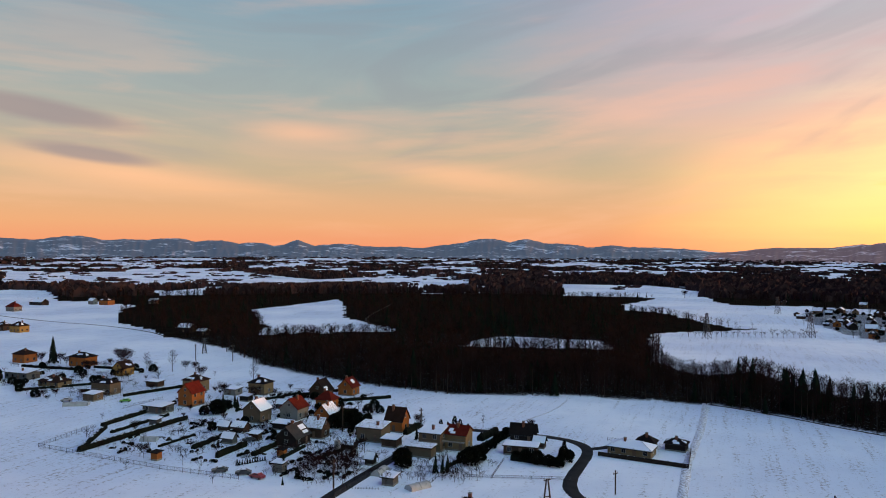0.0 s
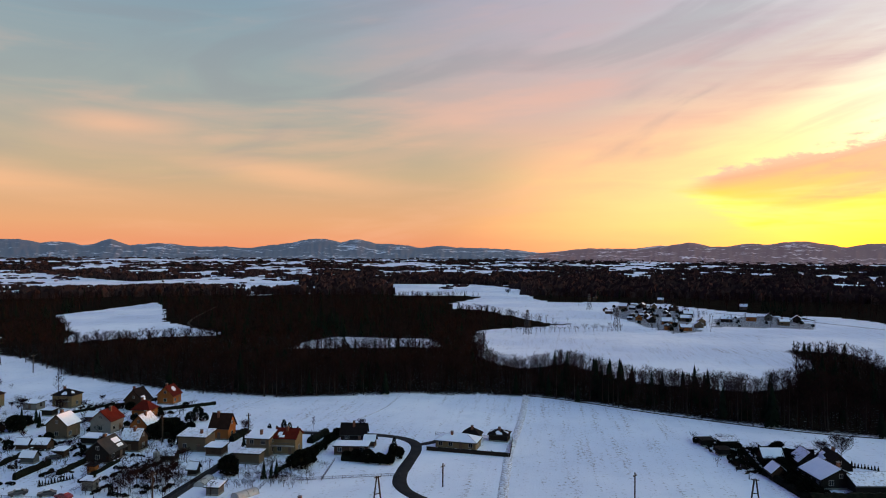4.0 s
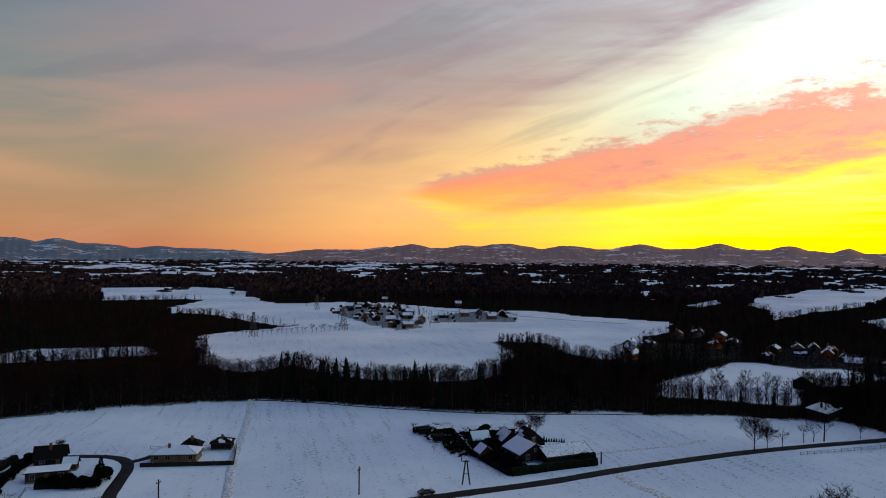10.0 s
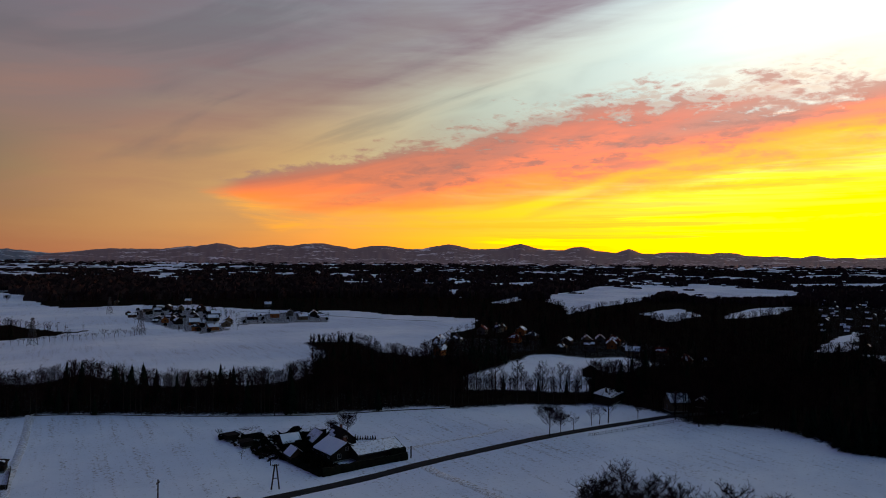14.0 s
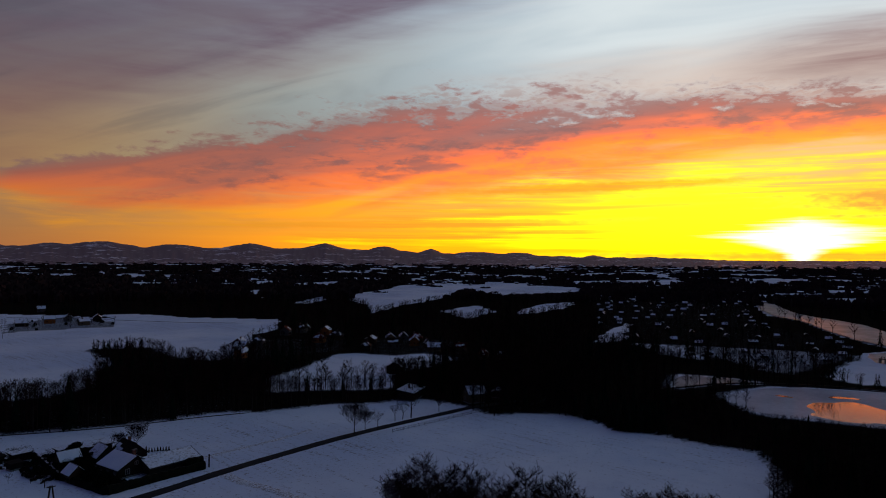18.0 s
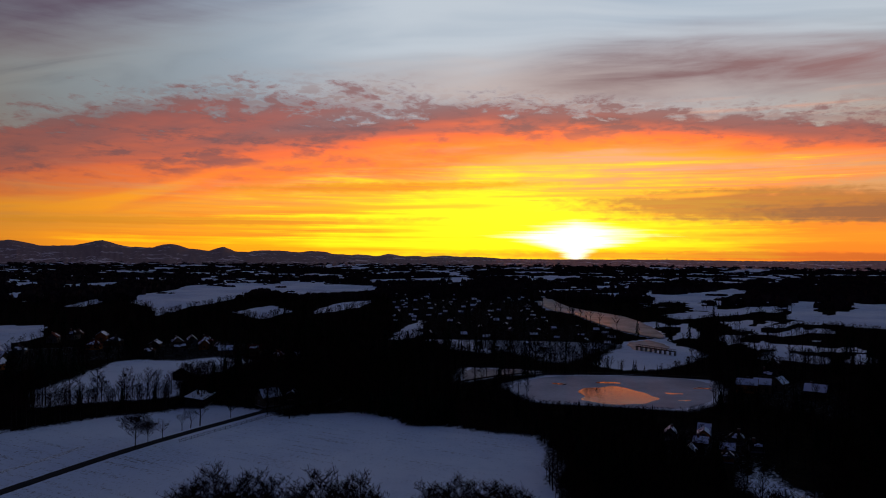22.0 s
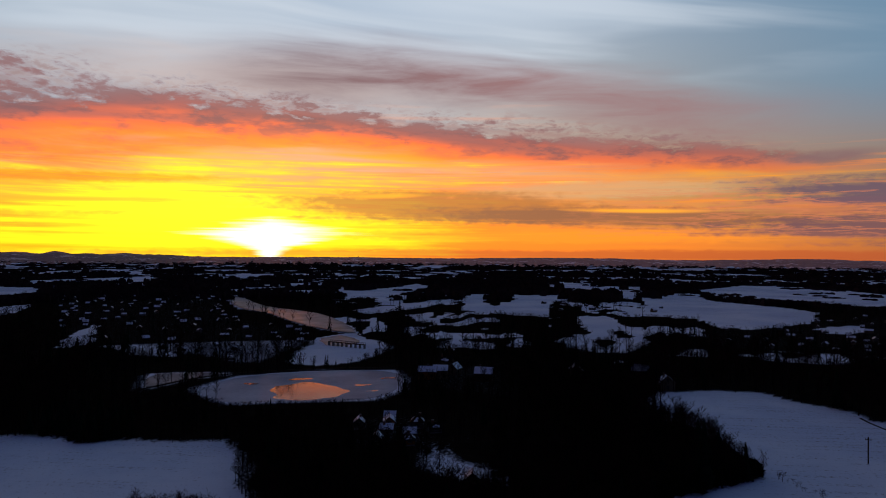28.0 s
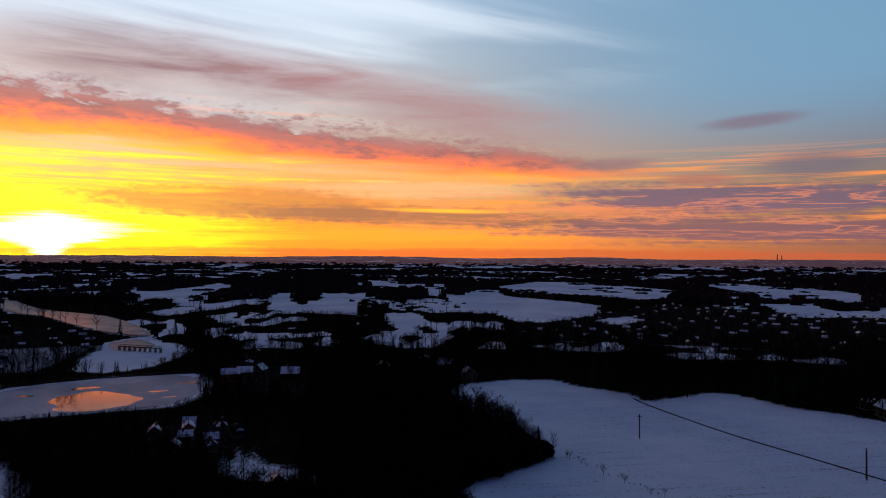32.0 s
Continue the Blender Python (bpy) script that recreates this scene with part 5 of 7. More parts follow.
# ---- trees ----
def bare_tree(seed, tall, spread, limbs, twigs, thin, lean=0.0):
    """A leafless tree: trunk and crown as arrays. thin: the width of a twig."""
    rnd = random.Random(seed)
    tv, tt, cv, ct = [], [], [], []

    def cone(vs, ts, a, b, ra, rb, k=3):
        a, b = Vector(a), Vector(b)
        d = (b - a).normalized()
        s = d.cross(Vector((0.3, 0.9, 0.2))).normalized()
        q = d.cross(s)
        i0 = len(vs)
        for p, r in ((a, ra), (b, rb)):
            for j in range(k):
                w = 2 * math.pi * j / k
                vs.append(p + (s * math.cos(w) + q * math.sin(w)) * r)
        for j in range(k):
            n = (j + 1) % k
            ts.append((i0 + j, i0 + n, i0 + k + n))
            ts.append((i0 + j, i0 + k + n, i0 + k + j))

    def blade(a, b, w):
        a, b = Vector(a), Vector(b)
        s = (b - a).cross(Vector((rnd.uniform(-1, 1), rnd.uniform(-1, 1), rnd.uniform(-.3, .3)))).normalized() * w
        i0 = len(cv)
        cv.extend((a - s, a + s, b))
        ct.append((i0, i0 + 1, i0 + 2))

    r = tall * 0.014 + 0.05
    p0, p1, p2 = Vector((0, 0, -0.2)), Vector((lean * 0.3, rnd.uniform(-.2, .2), tall * 0.42)), Vector((lean, rnd.uniform(-.4, .4), tall * 0.9))
    cone(tv, tt, p0, p1, r, r * 0.72, 5)
    cone(tv, tt, p1, p2, r * 0.72, r * 0.15, 4)
    for i in range(limbs):
        f = 0.28 + 0.66 * (i + rnd.random()) / limbs
        base = p1.lerp(p2, (f - 0.42) / 0.5) if f > 0.42 else p0.lerp(p1, f / 0.42)
        w = i * 2.4 + rnd.uniform(-.5, .5)
        reach = spread * (1.15 - 0.75 * abs(f - 0.45)) * rnd.uniform(0.75, 1.1)
        tip = base + Vector((math.cos(w) * reach, math.sin(w) * reach, reach * rnd.uniform(0.7, 1.25)))
        tip.z = min(tip.z, tall * rnd.uniform(0.93, 1.02))
        cone(cv, ct, base, tip, r * 0.42 * (1.1 - f), thin * 0.5, 3)
        for j in range(twigs):
            g = 0.25 + 0.75 * (j + rnd.random()) / twigs
            b = base.lerp(tip, g)
            l = reach * rnd.uniform(0.35, 0.65)
            e = b + Vector((rnd.uniform(-1, 1), rnd.uniform(-1, 1), rnd.uniform(0.2, 1.1))).normalized() * l
            blade(b, e, thin)
            for _ in range(3):
                c = b.lerp(e, rnd.uniform(0.3, 0.95))
                blade(c, c + Vector((rnd.uniform(-1, 1), rnd.uniform(-1, 1), rnd.uniform(0.1, 1.2))).normalized() * l * 0.55, thin * 0.75)
    return (np.array(tv), np.array(tt)), (np.array(cv), np.array(ct))


def spruce(seed, tall, spread, tiers, k):
    """A spruce: a thin trunk and drooping tiers of needled boughs."""
    rnd = random.Random(seed)
    tv = [(0.16, 0, -0.2), (-0.08, 0.14, -0.2), (-0.08, -0.14, -0.2), (0, 0, tall * 0.95)]
    tt = [(0, 1, 3), (1, 2, 3), (2, 0, 3)]
    cv, ct = [], []
    for i in range(tiers):
        f = i / tiers
        z, r = tall * (0.10 + 0.86 * f), spread * (1 - f) ** 0.85 + 0.15
        for j in range(k):
            w = 2 * math.pi * (j + rnd.random() * 0.6) / k + i
            rr = r * rnd.uniform(0.7, 1.15)
            h = tall * 0.13
            i0 = len(cv)
            c, s = math.cos(w), math.sin(w)
            cv += [(0, 0, z + h), (c * rr - s * rr * 0.32, s * rr + c * rr * 0.32, z - rr * 0.25), (c * rr * 1.2, s * rr * 1.2, z - rr * 0.45), (c * rr + s * rr * 0.32, s * rr - c * rr * 0.32, z - rr * 0.25)]
            ct += [(i0, i0 + 1, i0 + 2), (i0, i0 + 2, i0 + 3)]
    return (np.array(tv), np.array(tt)), (np.array(cv), np.array(ct))


def clump(seed, tall, wide, k):
    """A far thicket: upright ragged blades."""
    rnd = random.Random(seed)
    v, t = [], []
    for _ in range(k):
        x, y, w = rnd.uniform(-wide, wide), rnd.uniform(-wide, wide) * 0.6, rnd.uniform(0, math.pi)
        h, b = tall * rnd.uniform(0.6, 1.05), rnd.uniform(0.25, 0.55) * wide
        i0 = len(v)
        c, s = math.cos(w) * b, math.sin(w) * b
        v += [(x - c, y - s, -0.5), (x + c, y + s, -0.5), (x + c * 0.9, y + s * 0.9, h * 0.62), (x + c * 0.1, y, h), (x - c * 0.9, y - s * 0.9, h * 0.7)]
        t += [(i0, i0 + 1, i0 + 2), (i0, i0 + 2, i0 + 4), (i0 + 2, i0 + 3, i0 + 4)]
    return np.array(v), np.array(t)


def evergreen(seed, tall, wide, sharp):
    """A dense evergreen: a stem and a closed leafy mass, round (sharp 0) to pointed (sharp 1)."""
    rnd = random.Random(seed)
    tv = [(0.12, 0, -0.1), (-0.06, 0.1, -0.1), (-0.06, -0.1, -0.1), (0, 0, tall * 0.6)]
    tt = [(0, 1, 3), (1, 2, 3), (2, 0, 3)]
    cv, ct = [], []
    for _ in range(330):
        f, w = rnd.random() ** 0.8, rnd.uniform(0, 6.283)
        r = wide * ((1 - f) ** 0.8 * sharp + math.sqrt(max(0.0, 1 - (1.7 * f - 0.7) ** 2)) * (1 - sharp)) * rnd.uniform(0.55, 1.08)
        p = Vector((math.cos(w) * r, math.sin(w) * r, tall * (0.04 + 0.92 * f)))
        for _ in range(2):
            d = Vector((math.cos(w) + rnd.uniform(-.9, .9), math.sin(w) + rnd.uniform(-.9, .9), rnd.uniform(0.0, 1.3))).normalized() * wide * 0.36
            s = d.cross(Vector((rnd.uniform(-1, 1), rnd.uniform(-1, 1), rnd.uniform(-1, 1)))).normalized() * wide * 0.15
            i0 = len(cv)
            cv += [p - s, p + s, p + d]
            ct.append((i0, i0 + 1, i0 + 2))
    return (np.array(tv), np.array(tt)), (np.array(cv), np.array(ct))


def merge(a, b):
    return np.concatenate([a[0], b[0]]), np.concatenate([a[1], b[1] + len(a[0])])


def plant(name, label, templates, spots, mat):
    """Many trees as one mesh: each spot is (x, y, z, size, turn, template, width)."""
    vs, ts, off = [], [], 0
    for x, y, z, s, w, k, wide in spots:
        v, t = templates[int(k)]
        c, n = math.cos(w) * s * wide, math.sin(w) * s * wide
        vs.append(np.stack([v[:, 0] * c - v[:, 1] * n + x, v[:, 0] * n + v[:, 1] * c + y, v[:, 2] * s + z], -1))
        ts.append(t + off)
        off += len(v)
    if vs:
        return tagged(new(name, mesh_from(name, np.concatenate(vs), np.concatenate(ts), mat)), label, "woods", kind="stuff")


def tree_thing(kind, parts, label, mats, group):
    p = thing(kind, label, "tree", pose(0, 0, 0), group)
    for nm, (v, t), m in zip(("trunk", "crown"), parts, mats):
        child(nm, mesh_from(nm, v, t, m), p)
    return p


BARE = [bare_tree(s, 14 + s % 3, 2.9 + 0.3 * (s % 2), 15, 6, 0.085) for s in range(5)]
THICKET = [bare_tree(140 + s, 14 + s, 3.9, 28, 11, 0.075) for s in range(3)]
WIDE = [bare_tree(40 + s, 10.5, 5.0, 34, 12, 0.06) for s in range(2)]
SHRUB = [bare_tree(60 + s, 3.2, 1.6, 9, 4, 0.035) for s in range(3)]
YEW = [evergreen(400 + s, 2.0, 1.05, 0.1) for s in range(3)]
THUJA = [evergreen(410 + s, 5.0, 1.15, 0.65) for s in range(3)]
FIR = [spruce(80 + s, 15 + s, 2.6, 13, 9) for s in range(3)]
LIGHT = [merge(*bare_tree(20 + s, 13.5 + s % 3, 2.9, 9, 4, 0.15)) for s in range(5)]
LIGHT_FIR = [merge(*spruce(90 + s, 15, 2.7, 7, 5)) for s in range(2)]
CLUMPS = [clump(100 + s, 12, 12, 9) for s in range(6)]

# candidate spots on rings that widen with the distance
rng = np.random.default_rng(5)
ring = [130.0]
while ring[-1] < 4250:
    ring.append(ring[-1] * (1 + 1 / 58))
sx, sy = [], []
for r in ring:
    w = np.radians(np.arange(-44, 168, 57.3 / 58) + rng.uniform(0, 1))
    w = w + rng.uniform(-0.4, 0.4, len(w)) / 58
    rr = r * (1 + rng.uniform(-0.45, 0.45, len(w)) / 58)
    sx.append(rr * np.sin(w)), sy.append(rr * np.cos(w))
sx, sy = np.concatenate(sx), np.concatenate(sy)
cov = cover_at(sx, sy)
pick = rng.uniform(0, 1, len(sx))
line = np.abs(value_noise(sx / 120, sy / 120, 12) - 0.5)
hedgerow = np.flatnonzero((cov < 0.01) & (np.hypot(sx, sy) > 1150) & (line < np.where(np.hypot(sx, sy) > 1500, 0.045, 0.02)) & (pick < 0.8))
HEDGEROW = [(sx[k], sy[k], float(height(math.hypot(sx[k], sy[k]))), 0.18 + 0.16 * pick[k], 6.28 * pick[k], k % 6, 4.5) for k in hedgerow]
yard = np.zeros(len(sx), bool)
for poly in YARD.values():
    yard |= inside(poly, sx, sy)
hamlet_a = inside(VILLAGE['hamlet_a'], sx, sy) & (pick > 0.5)
lane_gap = (np.degrees(np.arctan2(sx, sy)) > 104.5) & (np.degrees(np.arctan2(sx, sy)) < 111.5) & (np.hypot(sx, sy) > 168) & (np.hypot(sx, sy) < 262) & (pick > 0.3)
keep = ~lane_gap & (np.abs(cov - 0.55) > 0.01) & ~hamlet_a & ((cov > 0.9) | ((cov > 0.3) & (cov < 0.9) & (pick < 0.72))) & ~yard
sx, sy, cov = sx[keep], sy[keep], cov[keep]
sd = np.hypot(sx, sy)
su = np.degrees(np.arctan2(sx, sy))
sz = height(sd)
size = rng.uniform(0.58, 1.12, len(sx)) * np.where(cov < 0.9, 0.6, 1.0)
size *= np.where(inside([(150, 60), (360, 60), (360, -110), (150, -110)], sx, sy), 0.62, 1.0)      # younger wood round the ponds
size *= np.interp(sd, [1000, 1500, 2200, 4000], [1.0, 0.75, 0.5, 0.4])


def open_at(x, y, plots):
    hit = np.zeros(len(x), bool)
    for poly in plots:
        hit |= inside(poly, x, y)
    return hit


# the belts before glades and ponds are younger and lower than the deep wood
low_ = np.ones(len(sx))
todo = np.flatnonzero(sd < 1500)
for f in (1.0, 0.8, 0.62, 0.45, 0.3, 0.18):
    tall = 14.5 * size[todo] * f
    bad = np.zeros(len(todo), bool)
    for plots, over in ((OPEN.values(), 6.5), (WATER.values(), 0.8)):
        k = 60.0 / (60.0 - np.clip(tall - over, 0.0, 30.0))
        bad |= (k > 1.0) & open_at(sx[todo] * k, sy[todo] * k, plots)
    k = 60.0 / (60.0 - np.clip(tall - 3.0, 0.0, 30.0))
    west = np.flatnonzero((su[todo] > 98) & (sd[todo] > 380) & (k > 1.0) & ~bad)
    bad[west] = cover_at(sx[todo][west] * k[west], sy[todo][west] * k[west]) < 0.01
    low_[todo] = f
    todo = todo[bad]
size *= low_
turn_ = rng.uniform(0, 6.28, len(sx))
fir = (value_noise(sx / 45, sy / 45, 31) > 0.74) | (rng.uniform(0, 1, len(sx)) < 0.05)
near_ = sd < 345
mid_ = (sd >= 345) & (sd < 1000)

# trees of the wood's near edge stand as things of their own
front = np.zeros(len(sx), bool)
for dx, dy in ((0, -7), (-6, -5), (6, -5), (-8, 0)):
    front |= cover_at(sx + dx, sy + dy) < 0.1
single = np.flatnonzero(near_ & front & (sy > 60) & (su > -12) & (su < 62) & ~fir)[:85]
single_fir = np.flatnonzero(near_ & front & (sy > 60) & fir)[:60]
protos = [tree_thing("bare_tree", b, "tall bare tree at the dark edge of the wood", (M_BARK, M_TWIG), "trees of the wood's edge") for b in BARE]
for i, k in enumerate(single):
    m = pose(sx[k], sy[k], sz[k], 0, 0, math.degrees(turn_[k])) @ Matrix.Scale(size[k], 4)
    if i < len(protos):
        protos[i].matrix_basis = m
    else:
        copy_thing(protos[i % len(protos)], m)
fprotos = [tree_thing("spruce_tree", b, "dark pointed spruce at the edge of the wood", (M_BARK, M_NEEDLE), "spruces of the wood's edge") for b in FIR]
for i, k in enumerate(single_fir):
    m = pose(sx[k], sy[k], sz[k], 0, 0, math.degrees(turn_[k])) @ Matrix.Scale(size[k], 4)
    if i < len(fprotos):
        fprotos[i].matrix_basis = m
    else:
        copy_thing(fprotos[i % len(fprotos)], m)
taken = np.zeros(len(sx), bool)
taken[single] = True
taken[single_fir] = True


def rows_of(mask, n):
    k = np.flatnonzero(mask)
    return np.stack([sx[k], sy[k], sz[k], size[k], turn_[k], np.arange(len(k)) % n, np.maximum(1.0, sd[k] / 1100)], -1)


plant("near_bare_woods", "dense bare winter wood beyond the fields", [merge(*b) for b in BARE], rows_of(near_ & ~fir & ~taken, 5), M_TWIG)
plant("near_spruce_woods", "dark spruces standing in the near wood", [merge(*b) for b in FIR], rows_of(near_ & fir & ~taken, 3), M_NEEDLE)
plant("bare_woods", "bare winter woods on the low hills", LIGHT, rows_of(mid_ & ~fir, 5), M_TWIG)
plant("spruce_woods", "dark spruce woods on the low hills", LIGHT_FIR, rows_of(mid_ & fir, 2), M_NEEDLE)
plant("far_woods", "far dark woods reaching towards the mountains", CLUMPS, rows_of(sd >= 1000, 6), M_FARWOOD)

plant("far_hedgerows", "dark hedgerows between far snow fields", CLUMPS, HEDGEROW, M_FARWOOD)


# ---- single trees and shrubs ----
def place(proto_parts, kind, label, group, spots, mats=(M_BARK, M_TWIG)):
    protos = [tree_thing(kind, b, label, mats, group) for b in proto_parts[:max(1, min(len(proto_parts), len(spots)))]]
    for i, (x, y, s) in enumerate(spots):
        m = pose(x, y, float(height(math.hypot(x, y))), 0, 0, (x * 37 + y * 11) % 360) @ Matrix.Scale(s, 4)
        if i < len(protos):
            protos[i].matrix_basis = m
        else:
            copy_thing(protos[i % len(protos)], m)


place(WIDE, "bare_tree", "broad bare roadside tree with a round crown", "trees along the farm road", [(206.3, 122.4, 0.9), (212, 121.5, 0.6), (250, 111, 0.7), (157.3, 175.4, 0.78), (161.2, 172.4, 0.72), (152, 178, 0.5)])
place(SHRUB, "bare_shrub", "small bare roadside tree", "shrubs along the farm road", [(218, 120, 1.5), (229, 119, 1.6), (233, 118, 1.9), (237, 116.5, 1.9)])
place(THICKET, "thicket_tree", "bare tree rising from the near thicket", "trees of the near thicket",
      [((147 + 4 * math.sin(q * 2.9)) * math.sin(radians(w)), (147 + 4 * math.sin(q * 2.9)) * math.cos(radians(w)), k * (1.0 + 0.07 * math.sin(q * 1.7) + 0.08 * math.sin(q * 4.1)))
       for lo, hi, n_, k in ((62.8, 69.6, 15, 0.92), (70.8, 77.6, 14, 0.84), (82.0, 89.8, 15, 0.82)) for q in range(n_) for w in (lo + (hi - lo) * q / (n_ - 1),)])
rnd = random.Random(77)
place(WIDE + BARE[:2], "garden_tree", "bare garden tree between snowy plots", "garden trees",
      [(-168, 372, 0.7), (-160, 358, 0.8), (-148, 356, 0.6), (-133, 350, .7), (-127, 352, .6), (-121, 348, .55), (-80, 310, 0.7), (-84, 316, 0.9), (-100, 232, 0.5), (-86, 205, 0.45), (-31, 188, 0.5), (-36, 185, .5), (-27, 196, .45), (-8, 243, .45), (14, 243, .5), (-33, 255, .5),
       (-210, 372, .7), (-200, 372, .6), (-178, 355, .5), (-170, 296, .4), (-160, 285, .45), (-190, 280, .6), (-70, 204, .4), (-62, 262, .5), (-112, 330, .7), (320, 940, 1.0), (345, 760, 1.1), (300, 590, .8), (30, 240, .4), (-150, 332, .5)])
place(SHRUB, "bare_shrub", "bare garden shrub with snow round it", "garden shrubs", [(rnd.gauss(-62, 32), rnd.gauss(222, 18), rnd.uniform(0.6, 1.3)) for _ in range(46)] +
      [(rnd.gauss(-30, 12), rnd.gauss(204, 10), rnd.uniform(0.6, 1.4)) for _ in range(30)] + [(rnd.gauss(-165, 25), rnd.gauss(325, 25), rnd.uniform(0.6, 1.2)) for _ in range(24)] + [(rnd.uniform(122, 150), rnd.uniform(160, 182), rnd.uniform(.7, 1.3)) for _ in range(26)])
place(FIR, "spruce_tree", "dark spruce in a garden", "garden spruces", [(-205, 374, 0.95), (-82, 266, 0.42), (-43, 193, .3), (-8, 226, .3), (-28, 232, .35), (-92, 308, .4)], (M_BARK, M_NEEDLE))
place(BARE, "bare_tree", "bare tree in the open row before the copse meadow", "row of the copse meadow",
      [(251 + (290 - 251) * q / 29 + rnd.uniform(-2, 2), 194 - 36 * q / 29 + rnd.uniform(-3, 3), rnd.uniform(.7, 1.0)) for q in range(30)])
place(SHRUB, "bare_shrub", "low tree of the field hedgerow", "hedgerow of the ridge field", [(176 + 3.8 * q, 507 - 0.25 * q + rnd.uniform(-2, 2), rnd.uniform(0.9, 1.5)) for q in range(24)])
place(BARE, "bare_tree", "dark bare tree among the ridge houses", "trees of the ridge hamlet",
      [(x + rnd.uniform(-14, 14), y + rnd.uniform(-16, 16), rnd.uniform(.45, .75)) for x, y in ((405, 697), (412, 670), (398, 628), (393, 553), (421, 557), (441, 560), (424, 519), (323, 582), (324, 562), (329, 545), (305, 503), (352, 530), (360, 565), (384, 600)) for _ in range(4)])
place(YEW, "evergreen_bush", "dark dense bush among the ridge houses", "bushes of the ridge hamlet",
      [(x, y, rnd.uniform(0.8, 1.5)) for x, y in scatter(YARD['ridge'], 40, 61, 7)] + [(x, y, rnd.uniform(0.6, 1.2)) for x, y in scatter(YARD['ridge_row'], 14, 62, 8)], (M_BARK, M_HEDGE))


# ---- hedges, fences and garden things ----
def hedge(x0, y0, x1, y1, w, h, label="clipped dark hedge between snowy plots", snow=True):
    """A hedge: an uneven core with leafy tufts, and a little snow on top."""
    rnd = random.Random(int(x0 * 31 + y1 * 7))
    w, h = w * 0.85, h * 0.8
    L = math.hypot(x1 - x0, y1 - y0)
    ob = thing("hedge", label, "hedge", pose(x0, y0, 0, 0, 0, math.degrees(math.atan2(y1 - y0, x1 - x0))), "garden hedges")
    n = max(2, int(L / 0.9))
    bm = bmesh.new()
    rows = []
    for i in range(n + 1):
        x = L * i / n
        a, b, t = w / 2 * rnd.uniform(.8, 1.15), w / 2 * rnd.uniform(.8, 1.15), h * rnd.uniform(.86, 1.08)
        rows.append([bm.verts.new(p) for p in ((x, -a, 0), (x, -a * 1.05, t * .6), (x, -a * .6, t), (x, b * .6, t * 0.98), (x, b * 1.05, t * .6), (x, b, 0))])
    for p, q in zip(rows, rows[1:]):
        for k in range(5):
            bm.faces.new((p[k], q[k], q[k + 1], p[k + 1]))
    bm.faces.new(rows[0])
    bm.faces.new(rows[-1][::-1])
    for _ in range(int(L * 7)):
        x, y, z = rnd.uniform(0, L), rnd.choice((-1, 1)) * w / 2 * rnd.uniform(.5, 1.1), h * rnd.uniform(.3, 1.0)
        d = Vector((rnd.uniform(-.2, .2), rnd.uniform(-.2, .2), rnd.uniform(.1, .35)))
        v = [bm.verts.new(q) for q in ((x - .15, y, z), (x + .15, y, z), (x + d.x, y * 1.15 + d.y, z + d.z))]
        bm.faces.new(v)
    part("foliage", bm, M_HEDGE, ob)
    for i in range(n if snow and h < 1.6 else 0):
        if rnd.random() < .35:
            part("snow_cap", boxes((L * (i + .1) / n, -w * .18, h * .97, L * (i + .8) / n, w * .16, h * 1.07)), M_SNOW, ob, "broken cap of snow")


def thuja_row(x0, y0, x1, y1, n, h, label="row of small pointed thujas"):
    """Pointed evergreens in a line, each a thing of its own."""
    cone = spruce(301, 3.0, 0.62, 9, 8)
    p = tree_thing("thuja", cone, label, (M_BARK, M_HEDGE), "thujas in rows")
    for i in range(n):
        f = i / max(1, n - 1)
        s = h / 3.0 * (0.85 + 0.3 * ((i * 37) % 10) / 10)
        m = pose(x0 + (x1 - x0) * f, y0 + (y1 - y0) * f, 0, 0, 0, i * 50) @ Matrix.Scale(s, 4)
        if i:
            copy_thing(p, m)
        else:
            p.matrix_basis = m


def fence(x0, y0, x1, y1, h, label="thin wire fence on short posts", step=2.5, boards=False):
    """Posts with rails, or with upright boards."""
    L = math.hypot(x1 - x0, y1 - y0)
    ob = thing("fence", label, "fence", pose(x0, y0, 0, 0, 0, math.degrees(math.atan2(y1 - y0, x1 - x0))), "fences")
    mat = M_BOARD if boards else M_STEEL
    n = max(1, round(L / step))
    me = bpy.data.meshes.new("post")
    bm = boxes((-.035, -.035, 0, .035, .035, h))
    bm.to_mesh(me)
    bm.free()
    me.materials.append(mat)
    for i in range(n + 1):
        child("post", me, ob, pose(L * i / n, 0, 0))
    for z in (h * .25, h * .9):
        part("rail", boxes((0, -.02, z, L, .02, z + .04)), mat, ob)
    if boards:
        w = L / (n * 6)
        me = bpy.data.meshes.new("board")
        bm = boxes((.02, -.06, .08, w - .03, -.022, h * 1.02))
        bm.to_mesh(me)
        bm.free()
        me.materials.append(mat)
        for i in range(n * 6):
            child("board", me, ob, pose(w * i, 0, 0))
    else:
        part("mesh_wire", boxes(*[(0, -.012, h * k / 6, L, .012, h * k / 6 + .02) for k in range(1, 6)]), mat, ob)


